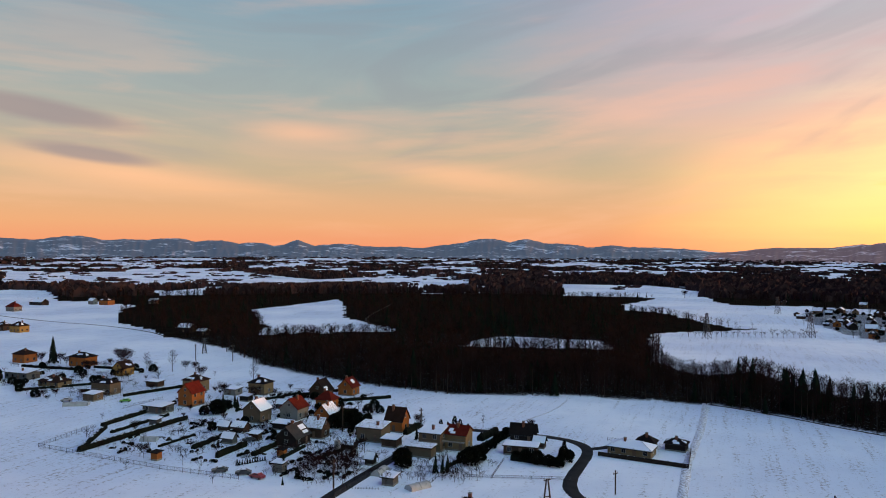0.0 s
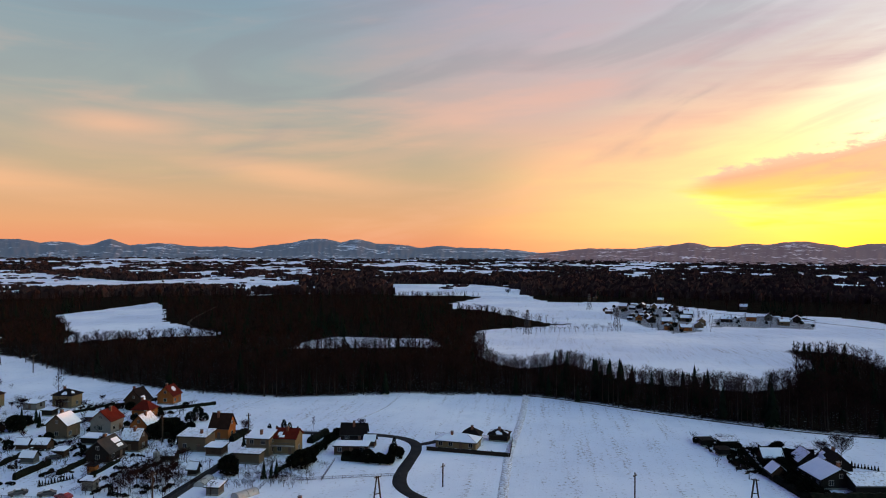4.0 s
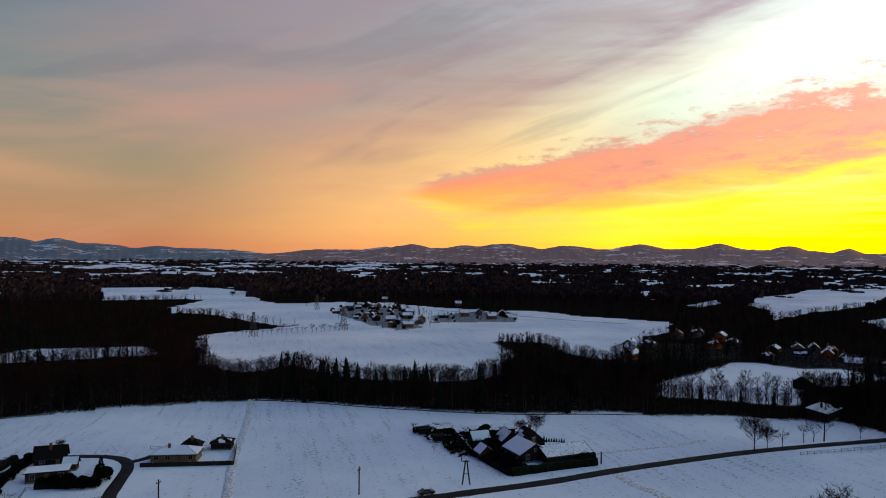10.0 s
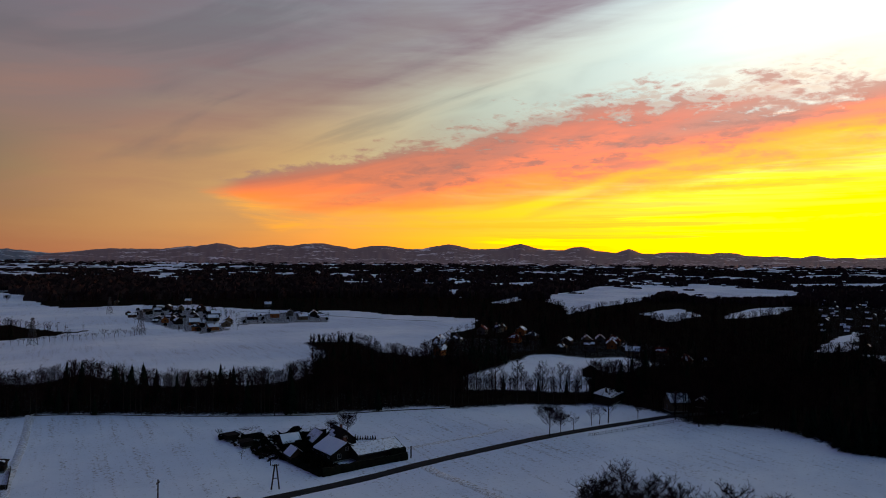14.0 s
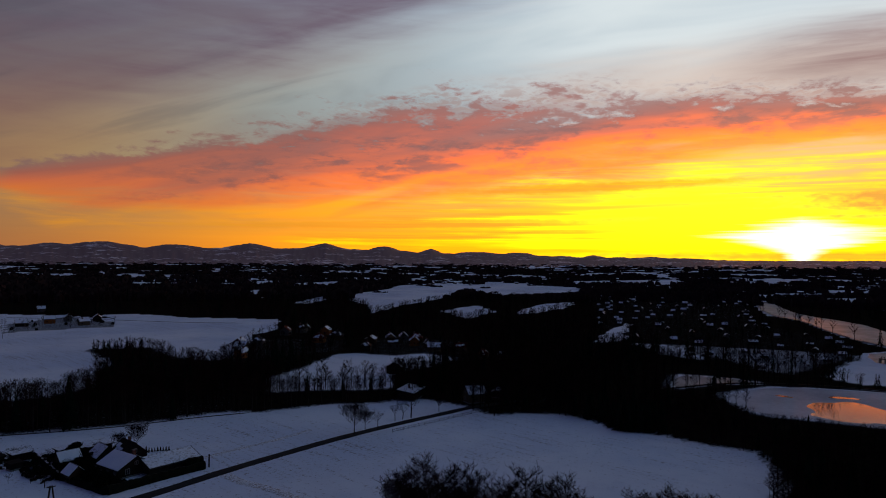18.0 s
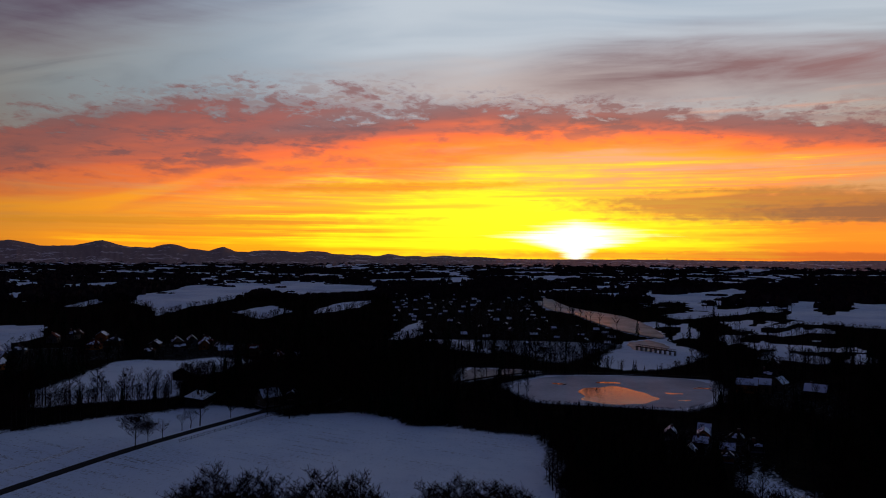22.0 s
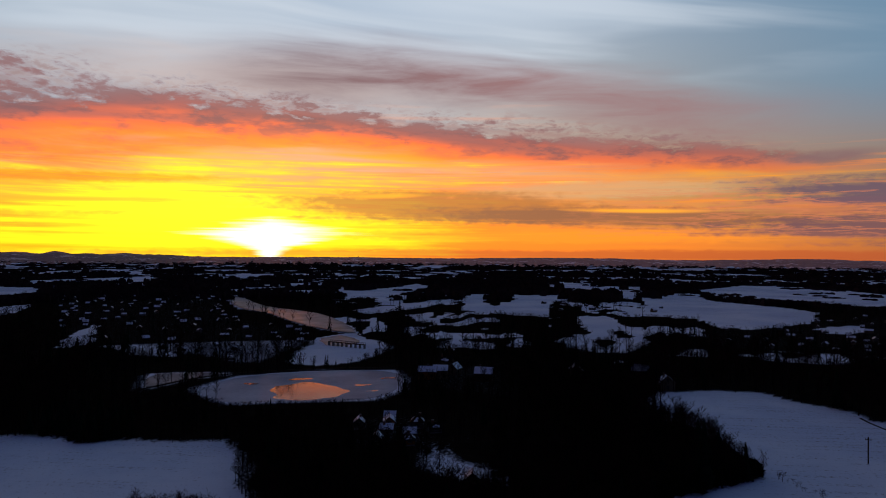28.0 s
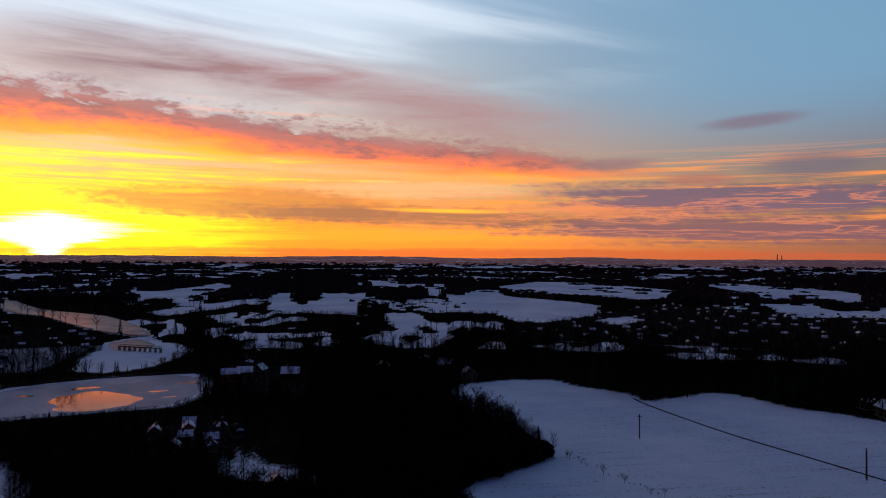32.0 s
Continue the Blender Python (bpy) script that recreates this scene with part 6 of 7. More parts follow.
hedge(-107.5, 210.5, -90.6, 252, 1.6, 1.9)
hedge(-115.3, 241, -104, 277, 1.6, 1.7)
hedge(-107.5, 210.5, -113, 239, 1.4, 1.5)
hedge(-108, 232, -99, 257, 1.2, 1.2)
hedge(-75, 214, -66, 242, 1.6, 1.6)
hedge(-65, 205, -60, 218, 1.3, 2.2)
hedge(-55, 207, -47, 229, 1.4, 1.9)
hedge(-48, 199, -42, 217, 1.2, 1.2)
hedge(-86, 216, -80, 230, 1.0, 0.9)
hedge(-58, 294, -40, 306, 1.2, 1.4)
hedge(-40, 283, -21, 290, 1.4, 1.5)
hedge(-74, 281, -60, 297, 1.0, 1.2)
hedge(21.8, 232, 10, 212, 2.2, 2.0)
hedge(10, 212, 1.5, 197, 1.2, 1.3)
hedge(-12, 232, -8, 242, 2.0, 2.4)
hedge(12, 225, 18, 236, 2.4, 2.4)
hedge(-35, 205, -24, 226, 1.2, 1.0)
hedge(-33, 240, -26, 252, 2.0, 2.2)
hedge(-130, 290, -112, 312, 1.4, 1.5)
hedge(-180, 300, -150, 318, 1.0, 1.2)
hedge(-214, 362, -180, 352, 1.4, 1.6)
hedge(-176, 360, -150, 352, 1.4, 1.5)
hedge(20, 205, 33, 199, 2.0, 2.0)
hedge(33, 199, 36, 212, 1.6, 1.8)
hedge(46.5, 210, 68, 198.2, 0.9, 1.3, "low clipped hedge along the bungalow's fence")
hedge(127.6, 146, 142, 143.2, 2.2, 2.6, "tall dark hedge along the farm road")
hedge(142, 143.2, 154.9, 140, 2.2, 2.6, "tall dark hedge along the farm road")
hedge(152, 144, 156, 141.6, 3.0, 3.6, "dense dark hedge at the barn's end")
hedge(127.6, 146, 131.4, 168, 2.0, 2.2, "ragged dark hedge along the farmyard")
hedge(131.4, 168, 139, 185, 1.8, 1.8, "ragged dark hedge along the farmyard")
thuja_row(-57, 198, -50.5, 203, 12, 2.2)
thuja_row(-24, 179.5, -16, 179, 12, 1.4)
thuja_row(160.3, 167.6, 164.5, 162.7, 9, 2.2)
fence(-122, 215, -77, 194, 1.4)
fence(-77, 194, -53, 185.5, 1.4)
fence(-122, 215, -118, 236, 1.4)
fence(-19, 195, -9.5, 218, 1.3)
fence(-26, 173, -18, 192, 1.2)
fence(5.7, 188.8, 34, 187, 0.9)
fence(13, 187.5, 18, 205, 0.9)
fence(1.5, 196, -4, 180, 1.2)
fence(-28, 245, 18, 236.5, 1.2)
fence(-64, 303, -40, 308, 1.2)
fence(46, 209.4, 68.4, 197.2, 1.3, "dark boarded fence round the bungalow", 2.4, True)
fence(68.4, 197.2, 75, 214, 1.3, "dark boarded fence round the bungalow", 2.4, True)
fence(52.7, 226.4, 75, 214, 1.2)
fence(-172, 298, -142, 312, 1.2)
fence(-120, 268, -112, 285, 1.2)
fence(214, 112, 262, 95, 1.1)
fence(266, 84, 290, 80, 1.1)


def tunnel(x, y, rz, L, w, label="plastic greenhouse tunnel dusted with snow"):
    """A hooped foil greenhouse."""
    ob = thing("greenhouse", label, "greenhouse", pose(x, y, 0, 0, 0, rz), "greenhouses")
    arc = [(math.cos(math.pi * k / 10) * w / 2, math.sin(math.pi * k / 10) * w * .42) for k in range(11)]
    bm = bmesh.new()
    rows = [[bm.verts.new((L * i / 8 - L / 2, p, q * (1 + .03 * ((i * 7) % 3)))) for p, q in arc] for i in range(9)]
    for a, b in zip(rows, rows[1:]):
        for k in range(10):
            bm.faces.new((a[k], a[k + 1], b[k + 1], b[k]))
    bm.faces.new(rows[0])
    bm.faces.new(rows[-1])
    part("foil", bm, M_FOIL, ob)
    for i in (0, 4, 8):
        bm = bmesh.new()
        for (p, q), (r, s) in zip(arc, arc[1:]):
            strut(bm, (L * i / 8 - L / 2, p * 1.02, q * 1.03 + .02), (L * i / 8 - L / 2, r * 1.02, s * 1.03 + .02), .06)
        part("hoop", bm, M_STEEL, ob)


tunnel(-16.7, 192, AX + 90, 6, 3)
tunnel(-6, 180, AX + 60, 6, 3.2)
tunnel(-140.5, 273, AX + 30, 9, 3.4)
tunnel(-92, 223.5, AX + 20, 5, 3)


def car(x, y, rz, paint, label):
    """A parked car: body, cabin, wheels, lamps."""
    ob = thing("car", label, "car", pose(x, y, 0.09, 0, 0, rz), "parked cars")
    prof = [(-2.1, .35), (-2.1, .78), (-1.75, .92), (-1.1, .95), (-.6, 1.42), (.75, 1.45), (1.5, .98), (2.1, .85), (2.1, .35)]
    k = len(prof)
    pts = [(p, s * .85 * (.82 if q > 1.2 else 1), q) for s in (-1, 1) for p, q in prof]
    part("body", solid(pts, [tuple(range(k)), tuple(range(k, 2 * k))] + [(i, (i + 1) % k, k + (i + 1) % k, k + i) for i in range(k)]), paint, ob)
    part("roof_snow", boxes((-.5, -.6, 1.455, .7, .6, 1.53)), M_SNOW, ob, "snow on the car roof")
    for s in (-1, 1):
        part("side_window", boxes((-.75, s * .80 - .02, .98, .95, s * .80 + .02, 1.3)), M_GLASS, ob)
        part("headlight", boxes((-2.13, s * .6 - .18, .62, -2.09, s * .6 + .18, .76)), M_FRAME, ob)
        for wx in (-1.3, 1.3):
            bm = bmesh.new()
            bmesh.ops.create_cone(bm, cap_ends=True, segments=14, radius1=.32, radius2=.32, depth=.2, matrix=pose(wx, s * .76, .3, 90))
            wh = part("wheel", bm, M_ASPHALT, ob)
            bm = bmesh.new()
            bmesh.ops.create_cone(bm, cap_ends=True, segments=10, radius1=.18, radius2=.16, depth=.06, matrix=pose(wx, s * .87, .3, 90))
            part("rim", bm, M_STEEL, wh)


M_PAINT = {k: plain("car_paint_" + k, c, c, 1.0, 5.0, 0.3) for k, c in dict(dark=(.03, .03, .035), red=(.22, .02, .02), silver=(.30, .31, .32), green=(.10, .30, .03)).items()}
car(100, 146.2, 168, M_PAINT["dark"], "dark car on the farm road")
car(-60, 192, 20, M_PAINT["dark"], "dark parked car at the garden edge")
car(-48.5, 187, -30, M_PAINT["red"], "red parked car by the garden edge")
car(-53, 190, 10, M_PAINT["dark"], "dark parked car with snow on its roof")
car(-60.5, 223, 12, M_PAINT["dark"], "dark van-like car beside a garden shed")
car(-124.5, 279.4, 20, M_PAINT["green"], "bright green parked car beside a hedge")
car(-148, 280, 10, M_PAINT["silver"], "silver parked car by the outbuilding")
car(-12, 203, AX + 90, M_PAINT["silver"], "silver parked car before the garages")


def tank(x, y, r, h, mat, label):
    ob = thing("tank", label, "tank", pose(x, y, 0))
    bm = bmesh.new()
    bmesh.ops.create_cone(bm, cap_ends=True, segments=24, radius1=r, radius2=r, depth=h, matrix=pose(0, 0, h / 2))
    bmesh.ops.create_cone(bm, cap_ends=True, segments=24, radius1=r * 1.04, radius2=r * .3, depth=.3, matrix=pose(0, 0, h + .15))
    part("shell", bm, mat, ob)
    part("ladder", boxes((-.2, -r - .1, 0, -.15, -r - .05, h), (.15, -r - .1, 0, .2, -r - .05, h), *[(-.15, -r - .1, z * .4 + .3, .15, -r - .06, z * .4 + .34) for z in range(int(h / .4))]), M_STEEL, ob)


tank(-31.2, 212, 0.9, 3.4, M_FRAME, "pale upright tank beside the orchard")
h = house(-81.5, 203, AX, 2.2, 2.0, 2.2, 0.2, "orange", "dark", "flat", snow=0, rows=0, chimney=False, name="hut", label="small rusty orange hut at the garden fence", group="")
h = house(-46.5, 207, AX, 2.2, 2.0, 2.2, 0.2, "orange", "dark", "flat", snow=0, rows=0, chimney=False, name="hut", label="small brown hut between the hedges", group="")
h = house(-44, 193, AX, 3, 2.4, 2.4, 0.3, "white", "dark", "flat", rows=0, chimney=False, name="hut", label="small white hut with a snowed roof", group="")


def heap(x, y, r, mat, label, name="woodpile", seed=0):
    """A heap of logs and boards."""
    rnd = random.Random(seed + int(x * 10))
    ob = thing(name, label, name, pose(x, y, 0, 0, 0, rnd.uniform(0, 180)), "heaps in the yards")
    for _ in range(5):
        bm = bmesh.new()
        a = Vector((rnd.uniform(-r, r) * .6, rnd.uniform(-r, r) * .5, rnd.uniform(.1, r * .35)))
        strut(bm, a, a + Vector((rnd.uniform(-1, 1), rnd.uniform(-.6, .6), rnd.uniform(-.1, .15))).normalized() * r, rnd.uniform(.3, .6) * r)
        part("log", bm, mat, ob)
    if rnd.random() < .6:
        bm = bmesh.new()
        bmesh.ops.create_icosphere(bm, subdivisions=2, radius=r * .55, matrix=Matrix.Translation((0, 0, r * .35)) @ Matrix.Diagonal((1, .7, .35, 1)))
        for v in bm.verts:
            v.co += Vector((rnd.uniform(-.1, .1), rnd.uniform(-.1, .1), rnd.uniform(-.05, .05))) * r
        part("snow_cap", bm, M_SNOW, ob)


rnd = random.Random(12)
for i, (x, y) in enumerate(scatter([(129, 149), (133, 167), (141, 184), (154, 188), (160, 180), (156, 170), (146, 176), (137, 166), (134, 150)], 46, 41, 1.6)):
    heap(x, y, rnd.uniform(.6, 1.3), M_BOARD, "dark heap of timber in the farmyard", seed=i)
for i, (x, y) in enumerate(scatter(YARD['farm_store'], 22, 43, 2.2)):
    heap(x, y, rnd.uniform(.7, 1.4), M_BOARD, "dark stack of timber behind the farmyard", seed=i + 30)
for i in range(44):
    f, g = rnd.random(), rnd.random()
    heap(-100 + 66 * f + 12 * g, 206 + 44 * g + (f - .5) * -14, rnd.uniform(.5, 1.2), M_BOARD, "dark garden heap of wood and brush", seed=i + 50)
place(SHRUB, "bare_shrub", "thick bare orchard shrub", "orchard by the lane", [(rnd.uniform(-42, -22), rnd.uniform(184, 212), rnd.uniform(.7, 1.3)) for _ in range(34)])
place(SHRUB, "bare_shrub", "bare shrub in a garden bed", "shrubs of the garden beds", [(x, y, rnd.uniform(.4, .9)) for x, y in scatter([(-107, 212), (-53, 190), (-38, 215), (-60, 245), (-90, 260)], 90, 5, 2.0)])
place(WIDE, "orchard_tree", "wide bare orchard tree", "orchard by the lane", [(rnd.uniform(-41, -25), rnd.uniform(183, 205), rnd.uniform(.35, .5)) for _ in range(14)])
place(FIR, "spruce_tree", "broad dark spruce beside the orange house", "garden spruces", [(-79, 271, .36), (-76, 264, .34)], (M_BARK, M_NEEDLE))
place(SHRUB, "bare_shrub", "bush along the field edge", "bushes of the southern field edge", [(162 - 41 * q / 29 + rnd.uniform(-1, 1), -147.5 + 4 * math.sin(q) * .3 + (q / 29) * 4, rnd.uniform(.35, .9)) for q in range(30)])
place(SHRUB, "bare_shrub", "bush at the edge of the far field", "bushes of the lone house", [(rnd.uniform(266, 296), rnd.uniform(76, 100), rnd.uniform(.7, 1.5)) for _ in range(26)])

place(WIDE, "garden_tree", "bare garden tree between the houses", "trees between the houses", [(x, y, rnd.uniform(.3, .55)) for x, y in scatter([(-110, 262), (-95, 310), (-60, 305), (-28, 290), (-20, 245), (-36, 225), (-60, 235)], 46, 31, 4.5)])
place(WIDE, "garden_tree", "bare tree beside the northern houses", "trees by the northern houses", [(x, y, rnd.uniform(.35, .6)) for x, y in scatter([(-225, 365), (-150, 375), (-120, 300), (-150, 275), (-210, 310)], 34, 32, 6)])
place(SHRUB, "evergreen_shrub", "dark evergreen shrub in a garden", "dark garden shrubs", [(x, y, rnd.uniform(.5, 1.0)) for x, y in scatter([(-110, 262), (-95, 310), (-40, 300), (-20, 245), (10, 235), (0, 205), (-36, 225)], 40, 33, 3)], (M_BARK, M_HEDGE))

# evergreens of the gardens and the farmyard
place(YEW, "evergreen_bush", "round dark evergreen bush", "round evergreen bushes",
      [(-84, 263.4, 2.0), (-86.5, 258.5, 1.6), (-81, 267, 1.8), (-82, 260, 1.3), (-33.5, 243.5, 1.7), (-30.5, 244.5, 1.5), (-36, 240, 1.2), (21.4, 205, .8), (24, 203.5, .9), (27, 201, .9), (30, 199, .95), (32.5, 198, .8), (35, 202, .9), (37, 206, .8), (36, 210, .7),
       (8.2, 200, 1.2), (6, 201.5, 1.0), (10.5, 203.5, 1.2), (-11, 199, 1.2), (-10, 197, 1.0)] +
      [(x, y, rnd.uniform(.45, 1.0)) for x, y in scatter(YARD['middle'], 34, 51, 3.2)] + [(x, y, rnd.uniform(.5, 1.1)) for x, y in scatter([(129, 149), (133, 167), (141, 184), (150, 186), (146, 172), (137, 166), (133, 150)], 34, 52, 2.2)] +
      [(x, y, rnd.uniform(.5, 1.0)) for x, y in scatter([(-225, 360), (-150, 372), (-118, 305), (-150, 275), (-205, 312)], 26, 53, 5)] + [(9.5 + 12 * q / 13 + rnd.uniform(-.6, .6), 202.5 + 31 * q / 13, rnd.uniform(.45, .7)) for q in range(14)], (M_BARK, M_HEDGE))
place(THUJA, "thuja", "broad dark thuja behind the twin house", "thujas behind the twin house", [(-0.4, 237.0, .8), (2, 237.5, .62), (4.2, 236.5, 1.05), (6, 236, 1.1), (8.6, 235.6, .95), (12.5, 226, .5), (37, 215, .8), (-38, 187, 1.0), (-44, 240, .7), (153, 168, .8)], (M_BARK, M_HEDGE))
place(FIR, "spruce_tree", "small dark spruce on the snowed lawn", "lawn spruces", [(-1.7, 192.4, .33), (0.2, 192.0, .27), (1.6, 193, .30), (-40.7, 181.7, .42)], (M_BARK, M_NEEDLE))

# dark grove at the corner of the southern field
place(BARE, "bare_tree", "bare tree of the dense grove", "grove of the southern field", [(x, y, rnd.uniform(.55, .8)) for x, y in scatter([(152, -97), (158, -122), (163, -145), (168, -145), (182, -146), (200, -140), (205, -130), (175, -100)], 70, 9, 2.8)])
place(FIR, "spruce_tree", "dark spruce of the dense grove", "spruces of the southern grove", [(x, y, rnd.uniform(.4, .62)) for x, y in scatter([(152, -100), (158, -122), (163, -144), (172, -138), (200, -140), (200, -128), (175, -102)], 34, 10, 3.6)], (M_BARK, M_NEEDLE))


# dark brush, beds and prunings between the plots, too small to count
def brush(name, label, polys, n, seed, lo, hi, templates, mat):
    rnd = random.Random(seed)
    spots = []
    for poly in polys:
        for cx, cy in scatter(poly, n, seed, 2.4):
            along = radians(AX + rnd.choice((0, 90)))
            for k in range(rnd.randint(2, 6)):
                spots.append((cx + math.cos(along) * k * 1.1 + rnd.uniform(-.4, .4), cy + math.sin(along) * k * 1.1 + rnd.uniform(-.4, .4), 0.0, rnd.uniform(lo, hi), rnd.uniform(0, 6.28), rnd.randrange(len(templates)), 1.25))
    return plant(name, label, templates, spots, mat)


GARDENS = [[(-110, 216), (-100, 240), (-82, 252), (-62, 246), (-54, 200), (-78, 200)], [(-66, 236), (-58, 262), (-24, 250), (-28, 222), (-44, 212)], [(-100, 262), (-92, 300), (-60, 300), (-30, 290), (-34, 262), (-66, 262)],
           [(-50, 190), (-44, 212), (-28, 214), (-20, 192), (-30, 180)], [(-16, 186), (-8, 204), (14, 200), (4, 184)]]
brush("garden_brush", "bare brush and dead beds between snowy garden plots", GARDENS, 42, 201, 0.25, 0.6, [merge(*b) for b in SHRUB], M_TWIG)
brush("garden_greenery", "low dark evergreen growth between garden plots", GARDENS[:4], 16, 202, 0.22, 0.5, [merge(*b) for b in YEW], M_HEDGE)
brush("yard_brush", "dark brush and clutter of the farmyard", [[(129, 149), (133, 167), (141, 184), (154, 188), (158, 176), (146, 176), (137, 166), (134, 150)], YARD['farm_store']], 50, 203, 0.35, 0.8, [merge(*b) for b in SHRUB + YEW], M_HEDGE)
brush("northern_brush", "bare brush round the northern houses", [[(-225, 365), (-150, 372), (-120, 300), (-150, 275), (-210, 312)]], 60, 204, 0.3, 0.8, [merge(*b) for b in SHRUB], M_TWIG)
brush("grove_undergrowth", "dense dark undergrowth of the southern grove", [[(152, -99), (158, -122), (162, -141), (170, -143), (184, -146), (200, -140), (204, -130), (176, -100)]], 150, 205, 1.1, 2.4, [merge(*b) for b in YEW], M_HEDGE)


# ---- poles, pylons, chimneys ----
def a_pole(x, y, h, rz):
    ob = thing("power_pole", "wooden A-shaped power pole in the snow", "pole", pose(x, y, 0, 0, 0, rz), "power poles")
    for s in (-1, 1):
        bm = bmesh.new()
        strut(bm, (s * h * .16, 0, -.2), (s * .18, 0, h), .28)
        part("leg", bm, M_POLE, ob)
    bm = bmesh.new()
    strut(bm, (-h * .1, 0, h * .45), (h * .1, 0, h * .45), .2)
    part("brace", bm, M_POLE, ob)
    part("crossarm", boxes((-.9, -.09, h - .35, .9, .09, h - .17)), M_POLE, ob)
    for q in (-.8, 0, .8):
        part("insulator", boxes((q - .07, -.07, h - .17, q + .07, .07, h + .12)), M_FRAME, ob)


def pole(x, y, h):
    ob = thing("power_pole", "single wooden power pole in the field", "pole", pose(x, y, 0, 0, 0, 35), "power poles")
    bm = bmesh.new()
    strut(bm, (0, 0, -.2), (0, 0, h), .3)
    part("shaft", bm, M_POLE, ob)
    part("crossarm", boxes((-.8, -.08, h - .9, .8, .08, h - .74)), M_POLE, ob)
    for q in (-.7, .7):
        part("insulator", boxes((q - .07, -.07, h - .74, q + .07, .07, h - .45)), M_FRAME, ob)


a_pole(112.8, 146.6, 6.4, -35)
a_pole(24.4, 164.5, 7.5, 20)
a_pole(103.6, -204, 8.2, 120)
for x, y, h in ((86, 155.5, 7.0), (165.8, -183.4, 8.0), (-134, 386, 9.0), (-113, 383, 9.0), (-27, 177.5, 8), (156.4, 139.6, 3.6), (-33, 236, 8.5), (-7, 238, 7.5), (43, 176, 6), (320, -167, 5)):
    pole(x, y, h)


def pylon(x, y, h, rz):
    """A lattice pylon: four legs, braces, three arms."""
    ob = thing("pylon", "grey steel lattice pylon on the snowy ridge", "pylon", pose(x, y, 0, 0, 0, rz), "pylons")
    w0, w1 = h * .13, h * .025
    at = lambda f, a, b: (a * (w0 + (w1 - w0) * f), b * (w0 + (w1 - w0) * f), h * f)
    for a, b in ((-1, -1), (1, -1), (1, 1), (-1, 1)):
        bm = bmesh.new()
        strut(bm, at(-.02, a, b), at(1, a, b), .2)
        part("leg", bm, M_STEEL, ob)
    bm = bmesh.new()
    fs = (0, .2, .38, .54, .68, .8, .9, 1)
    for f, g in zip(fs, fs[1:]):
        for (a, b), (c, d) in (((-1, -1), (1, -1)), ((1, -1), (1, 1)), ((1, 1), (-1, 1)), ((-1, 1), (-1, -1))):
            strut(bm, at(f, a, b), at(g, c, d), .1)
            strut(bm, at(f, c, d), at(g, a, b), .1)
            strut(bm, at(g, a, b), at(g, c, d), .1)
    part("bracing", bm, M_STEEL, ob)
    for f, l in ((.7, .24), (.83, .19), (.95, .14)):
        bm = bmesh.new()
        strut(bm, (-h * l, 0, h * f), (h * l, 0, h * f), .26)
        strut(bm, (-h * l, 0, h * f), (0, 0, h * (f + .05)), .16)
        strut(bm, (h * l, 0, h * f), (0, 0, h * (f + .05)), .16)
        part("arm", bm, M_STEEL, ob)


pylon(261, 504, 18, 30)
pylon(184, 495, 18, 40)
pylon(-138, 412, 9, 30)
pylon(330, 700, 17, 30)


def stack(u, r, w, h, label):
    x, y = r * math.sin(radians(u)), r * math.cos(radians(u))
    ob = thing("factory_chimney", label, "chimney", pose(x, y, float(height(r)) - 4), "chimneys on the horizon")
    bm = bmesh.new()
    bmesh.ops.create_cone(bm, cap_ends=True, segments=16, radius1=w, radius2=w * .6, depth=h, matrix=pose(0, 0, h / 2))
    part("shaft", bm, M_CONCRETE, ob)
    bm = bmesh.new()
    bmesh.ops.create_cone(bm, cap_ends=True, segments=16, radius1=w * .75, radius2=w * .75, depth=h * .04, matrix=pose(0, 0, h * .97))
    part("rim", bm, M_CONCRETE, ob)


stack(147.05, 4200, 3, 52, "thin power station chimney on the hazy horizon")
stack(147.35, 4200, 3, 46, "thin power station chimney on the hazy horizon")
stack(99.7, 4200, 3, 27, "stubby tower on the hazy horizon")
stack(112.9, 4200, 3.5, 24, "stubby tower on the hazy horizon")


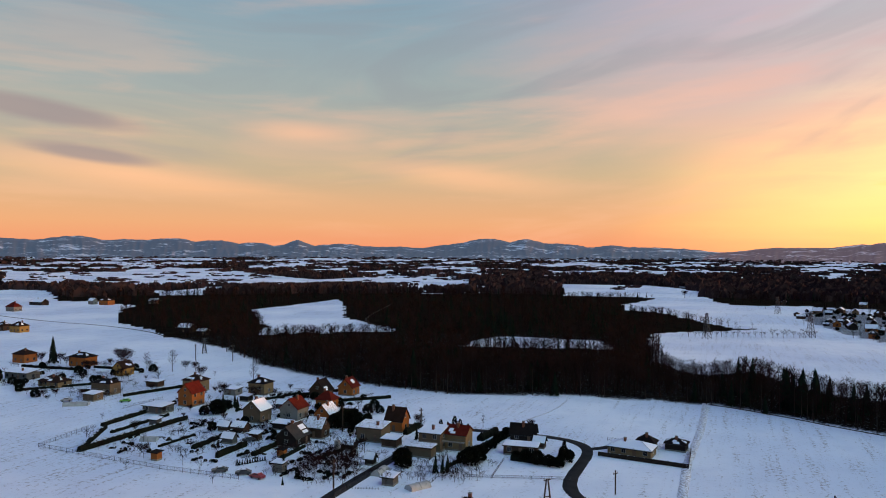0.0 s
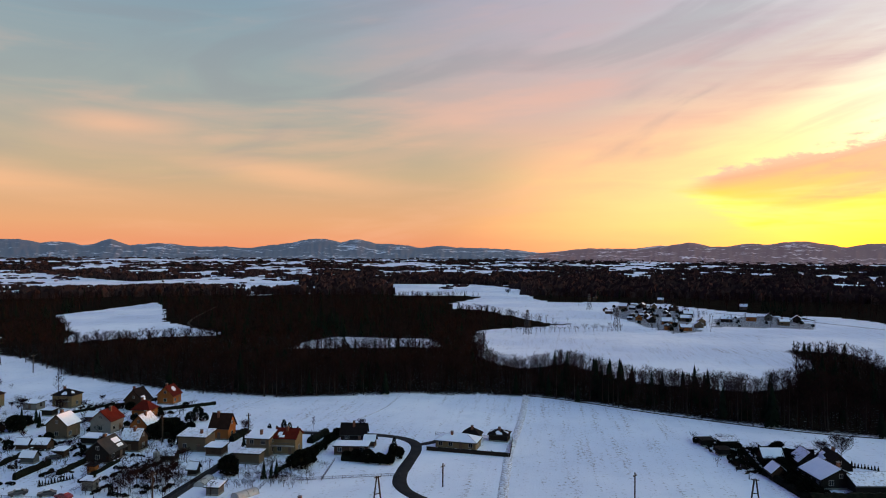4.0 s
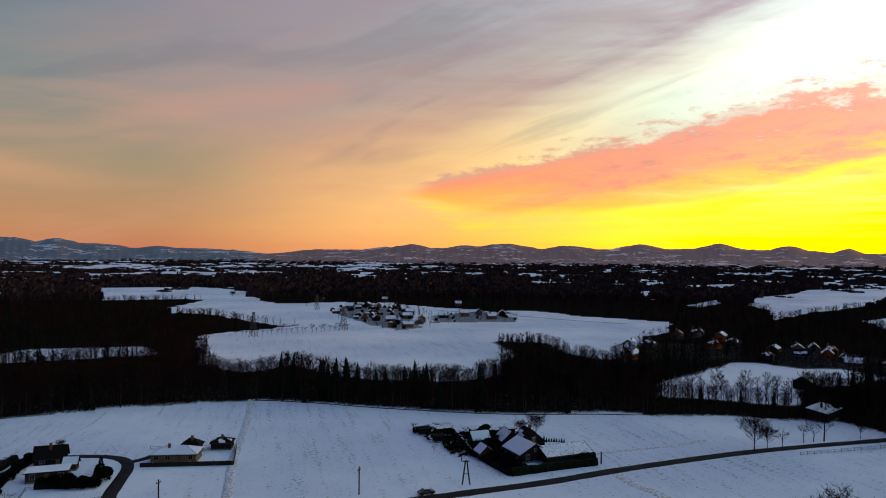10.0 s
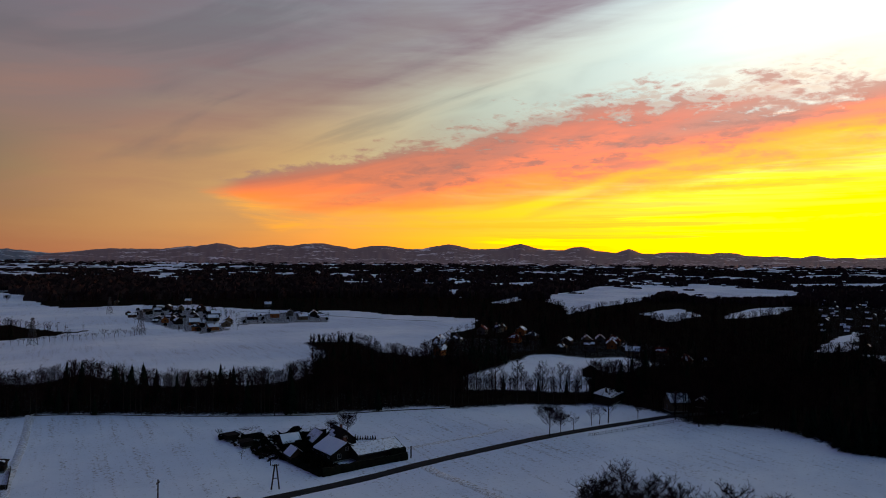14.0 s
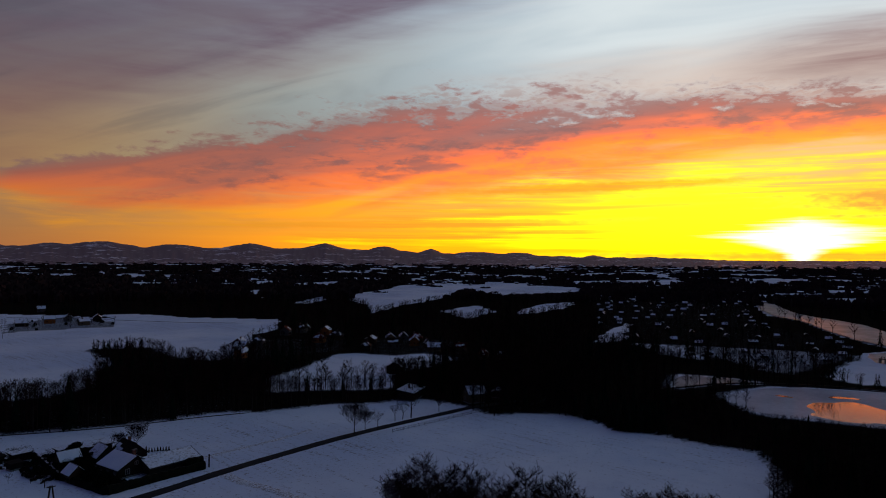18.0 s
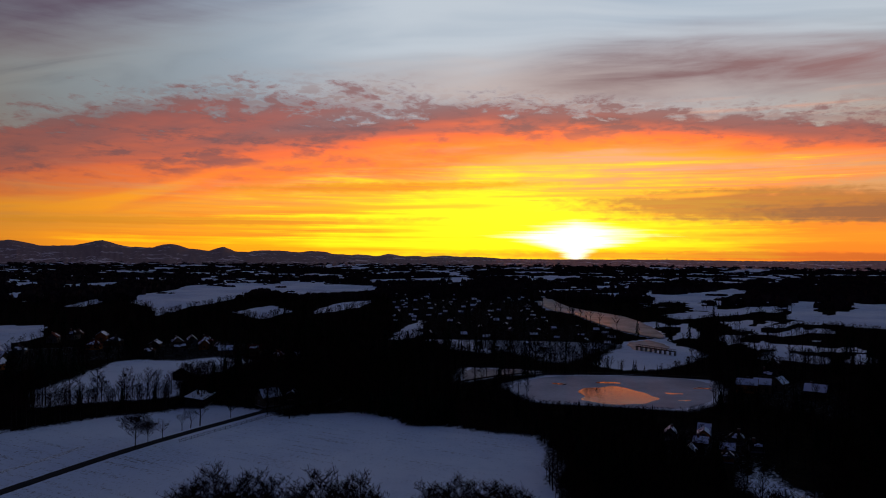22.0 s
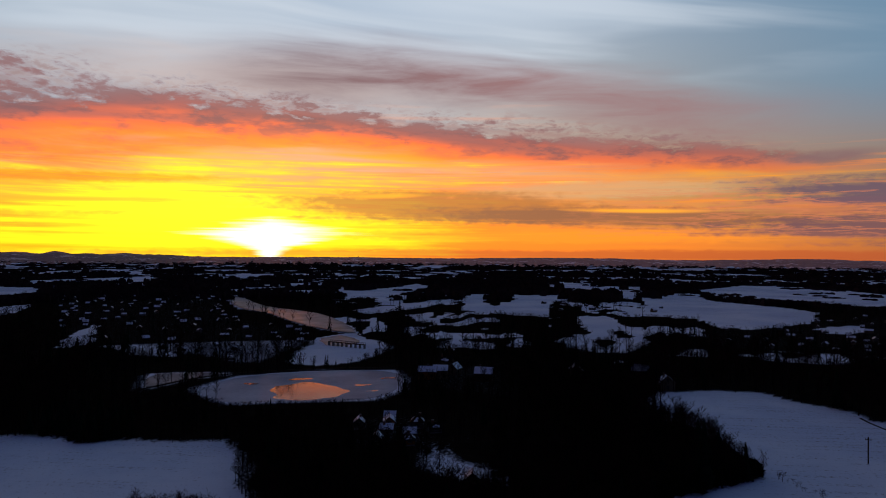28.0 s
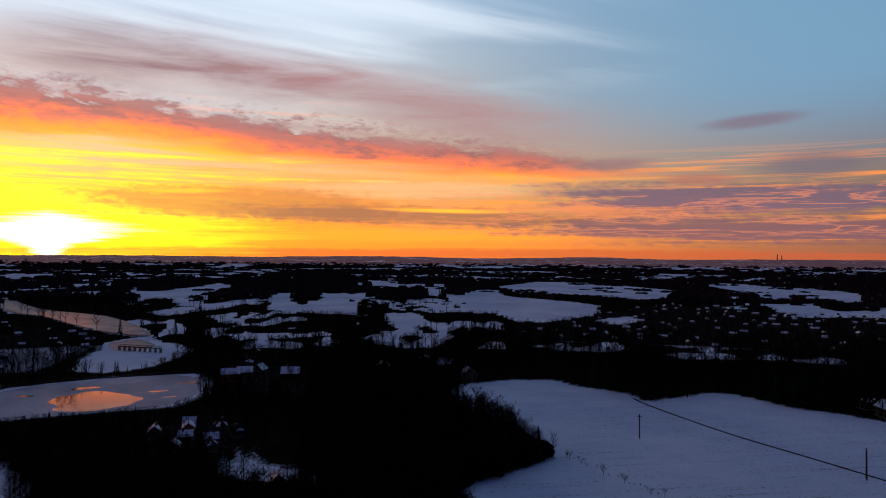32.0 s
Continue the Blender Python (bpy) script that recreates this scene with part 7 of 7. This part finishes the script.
def footbridge(x0, y0, x1, y1):
    L = math.hypot(x1 - x0, y1 - y0)
    ob = thing("footbridge", "long dark footbridge on posts at the pond weir", "bridge", pose(x0, y0, 0, 0, 0, math.degrees(math.atan2(y1 - y0, x1 - x0))))
    part("deck", boxes((0, -1, 2.4, L, 1, 2.75)), M_BOARD, ob)
    for i in range(9):
        part("pier", boxes((L * i / 8 - .3, -.8, -.2, L * i / 8 + .3, .8, 2.4)), M_CONCRETE, ob)
    for s in (-1, 1):
        part("handrail", boxes((0, s - .06, 3.7, L, s + .06, 3.85), *[(L * i / 16 - .05, s - .05, 2.75, L * i / 16 + .05, s + .05, 3.7) for i in range(17)]), M_STEEL, ob)


footbridge(484, -66, 460, -86)
ribbon("dyke_road", "dark trodden path along the pond dyke", M_BOARD, [(338, 40), (352, 28), (366, 17), (380, -6), (384, -46), (378, -88)], 2.2, 0.25, "path")
ribbon("dyke_road_inner", "dark kerb of the pond dyke", M_BOARD, [(336, 34), (349, 22), (362, 12), (374, -8), (379, -46), (372, -86)], 1.2, 0.25, "path")
M_TRODDEN = snow_material("trodden_snow", 0.17)
ribbon("track_field_edge", "trodden earthy strip between two snow fields", M_TRODDEN, [(105, 283), (95, 258), (83, 230), (70, 203), (64, 187), (58, 172), (50, 150)], 2.6, 0.05, "track")
ribbon("track_footpath", "line of footprints across the snow field", M_TRODDEN, [(24, 246), (34, 258), (43, 270), (50, 286)], 0.8, 0.04, "track")
ribbon("track_tyres", "tyre tracks with earth showing through snow", M_TRODDEN, [(153, 131), (150, 124), (149, 114), (145, 100), (138, 86)], 3.4, 0.04, "track")
ribbon("track_tyres_far", "tyre tracks with earth showing through snow", M_TRODDEN, [(158, 148), (172, 146), (188, 141), (205, 139)], 2.2, 0.04, "track")
ribbon("wood_edge", "dark ditch along the edge of the wood", M_BOARD, [(105, 281), (113, 274.5), (127, 258.5), (138, 242.5), (174, 203.5), (201, 188), (216, 176)], 1.3, 0.05, "ditch")
ribbon("kerb_yard", "dark gravel drive of the bungalow", M_ASPHALT, [(44, 216), (50, 218), (56, 222)], 3.0, 0.05, "drive")
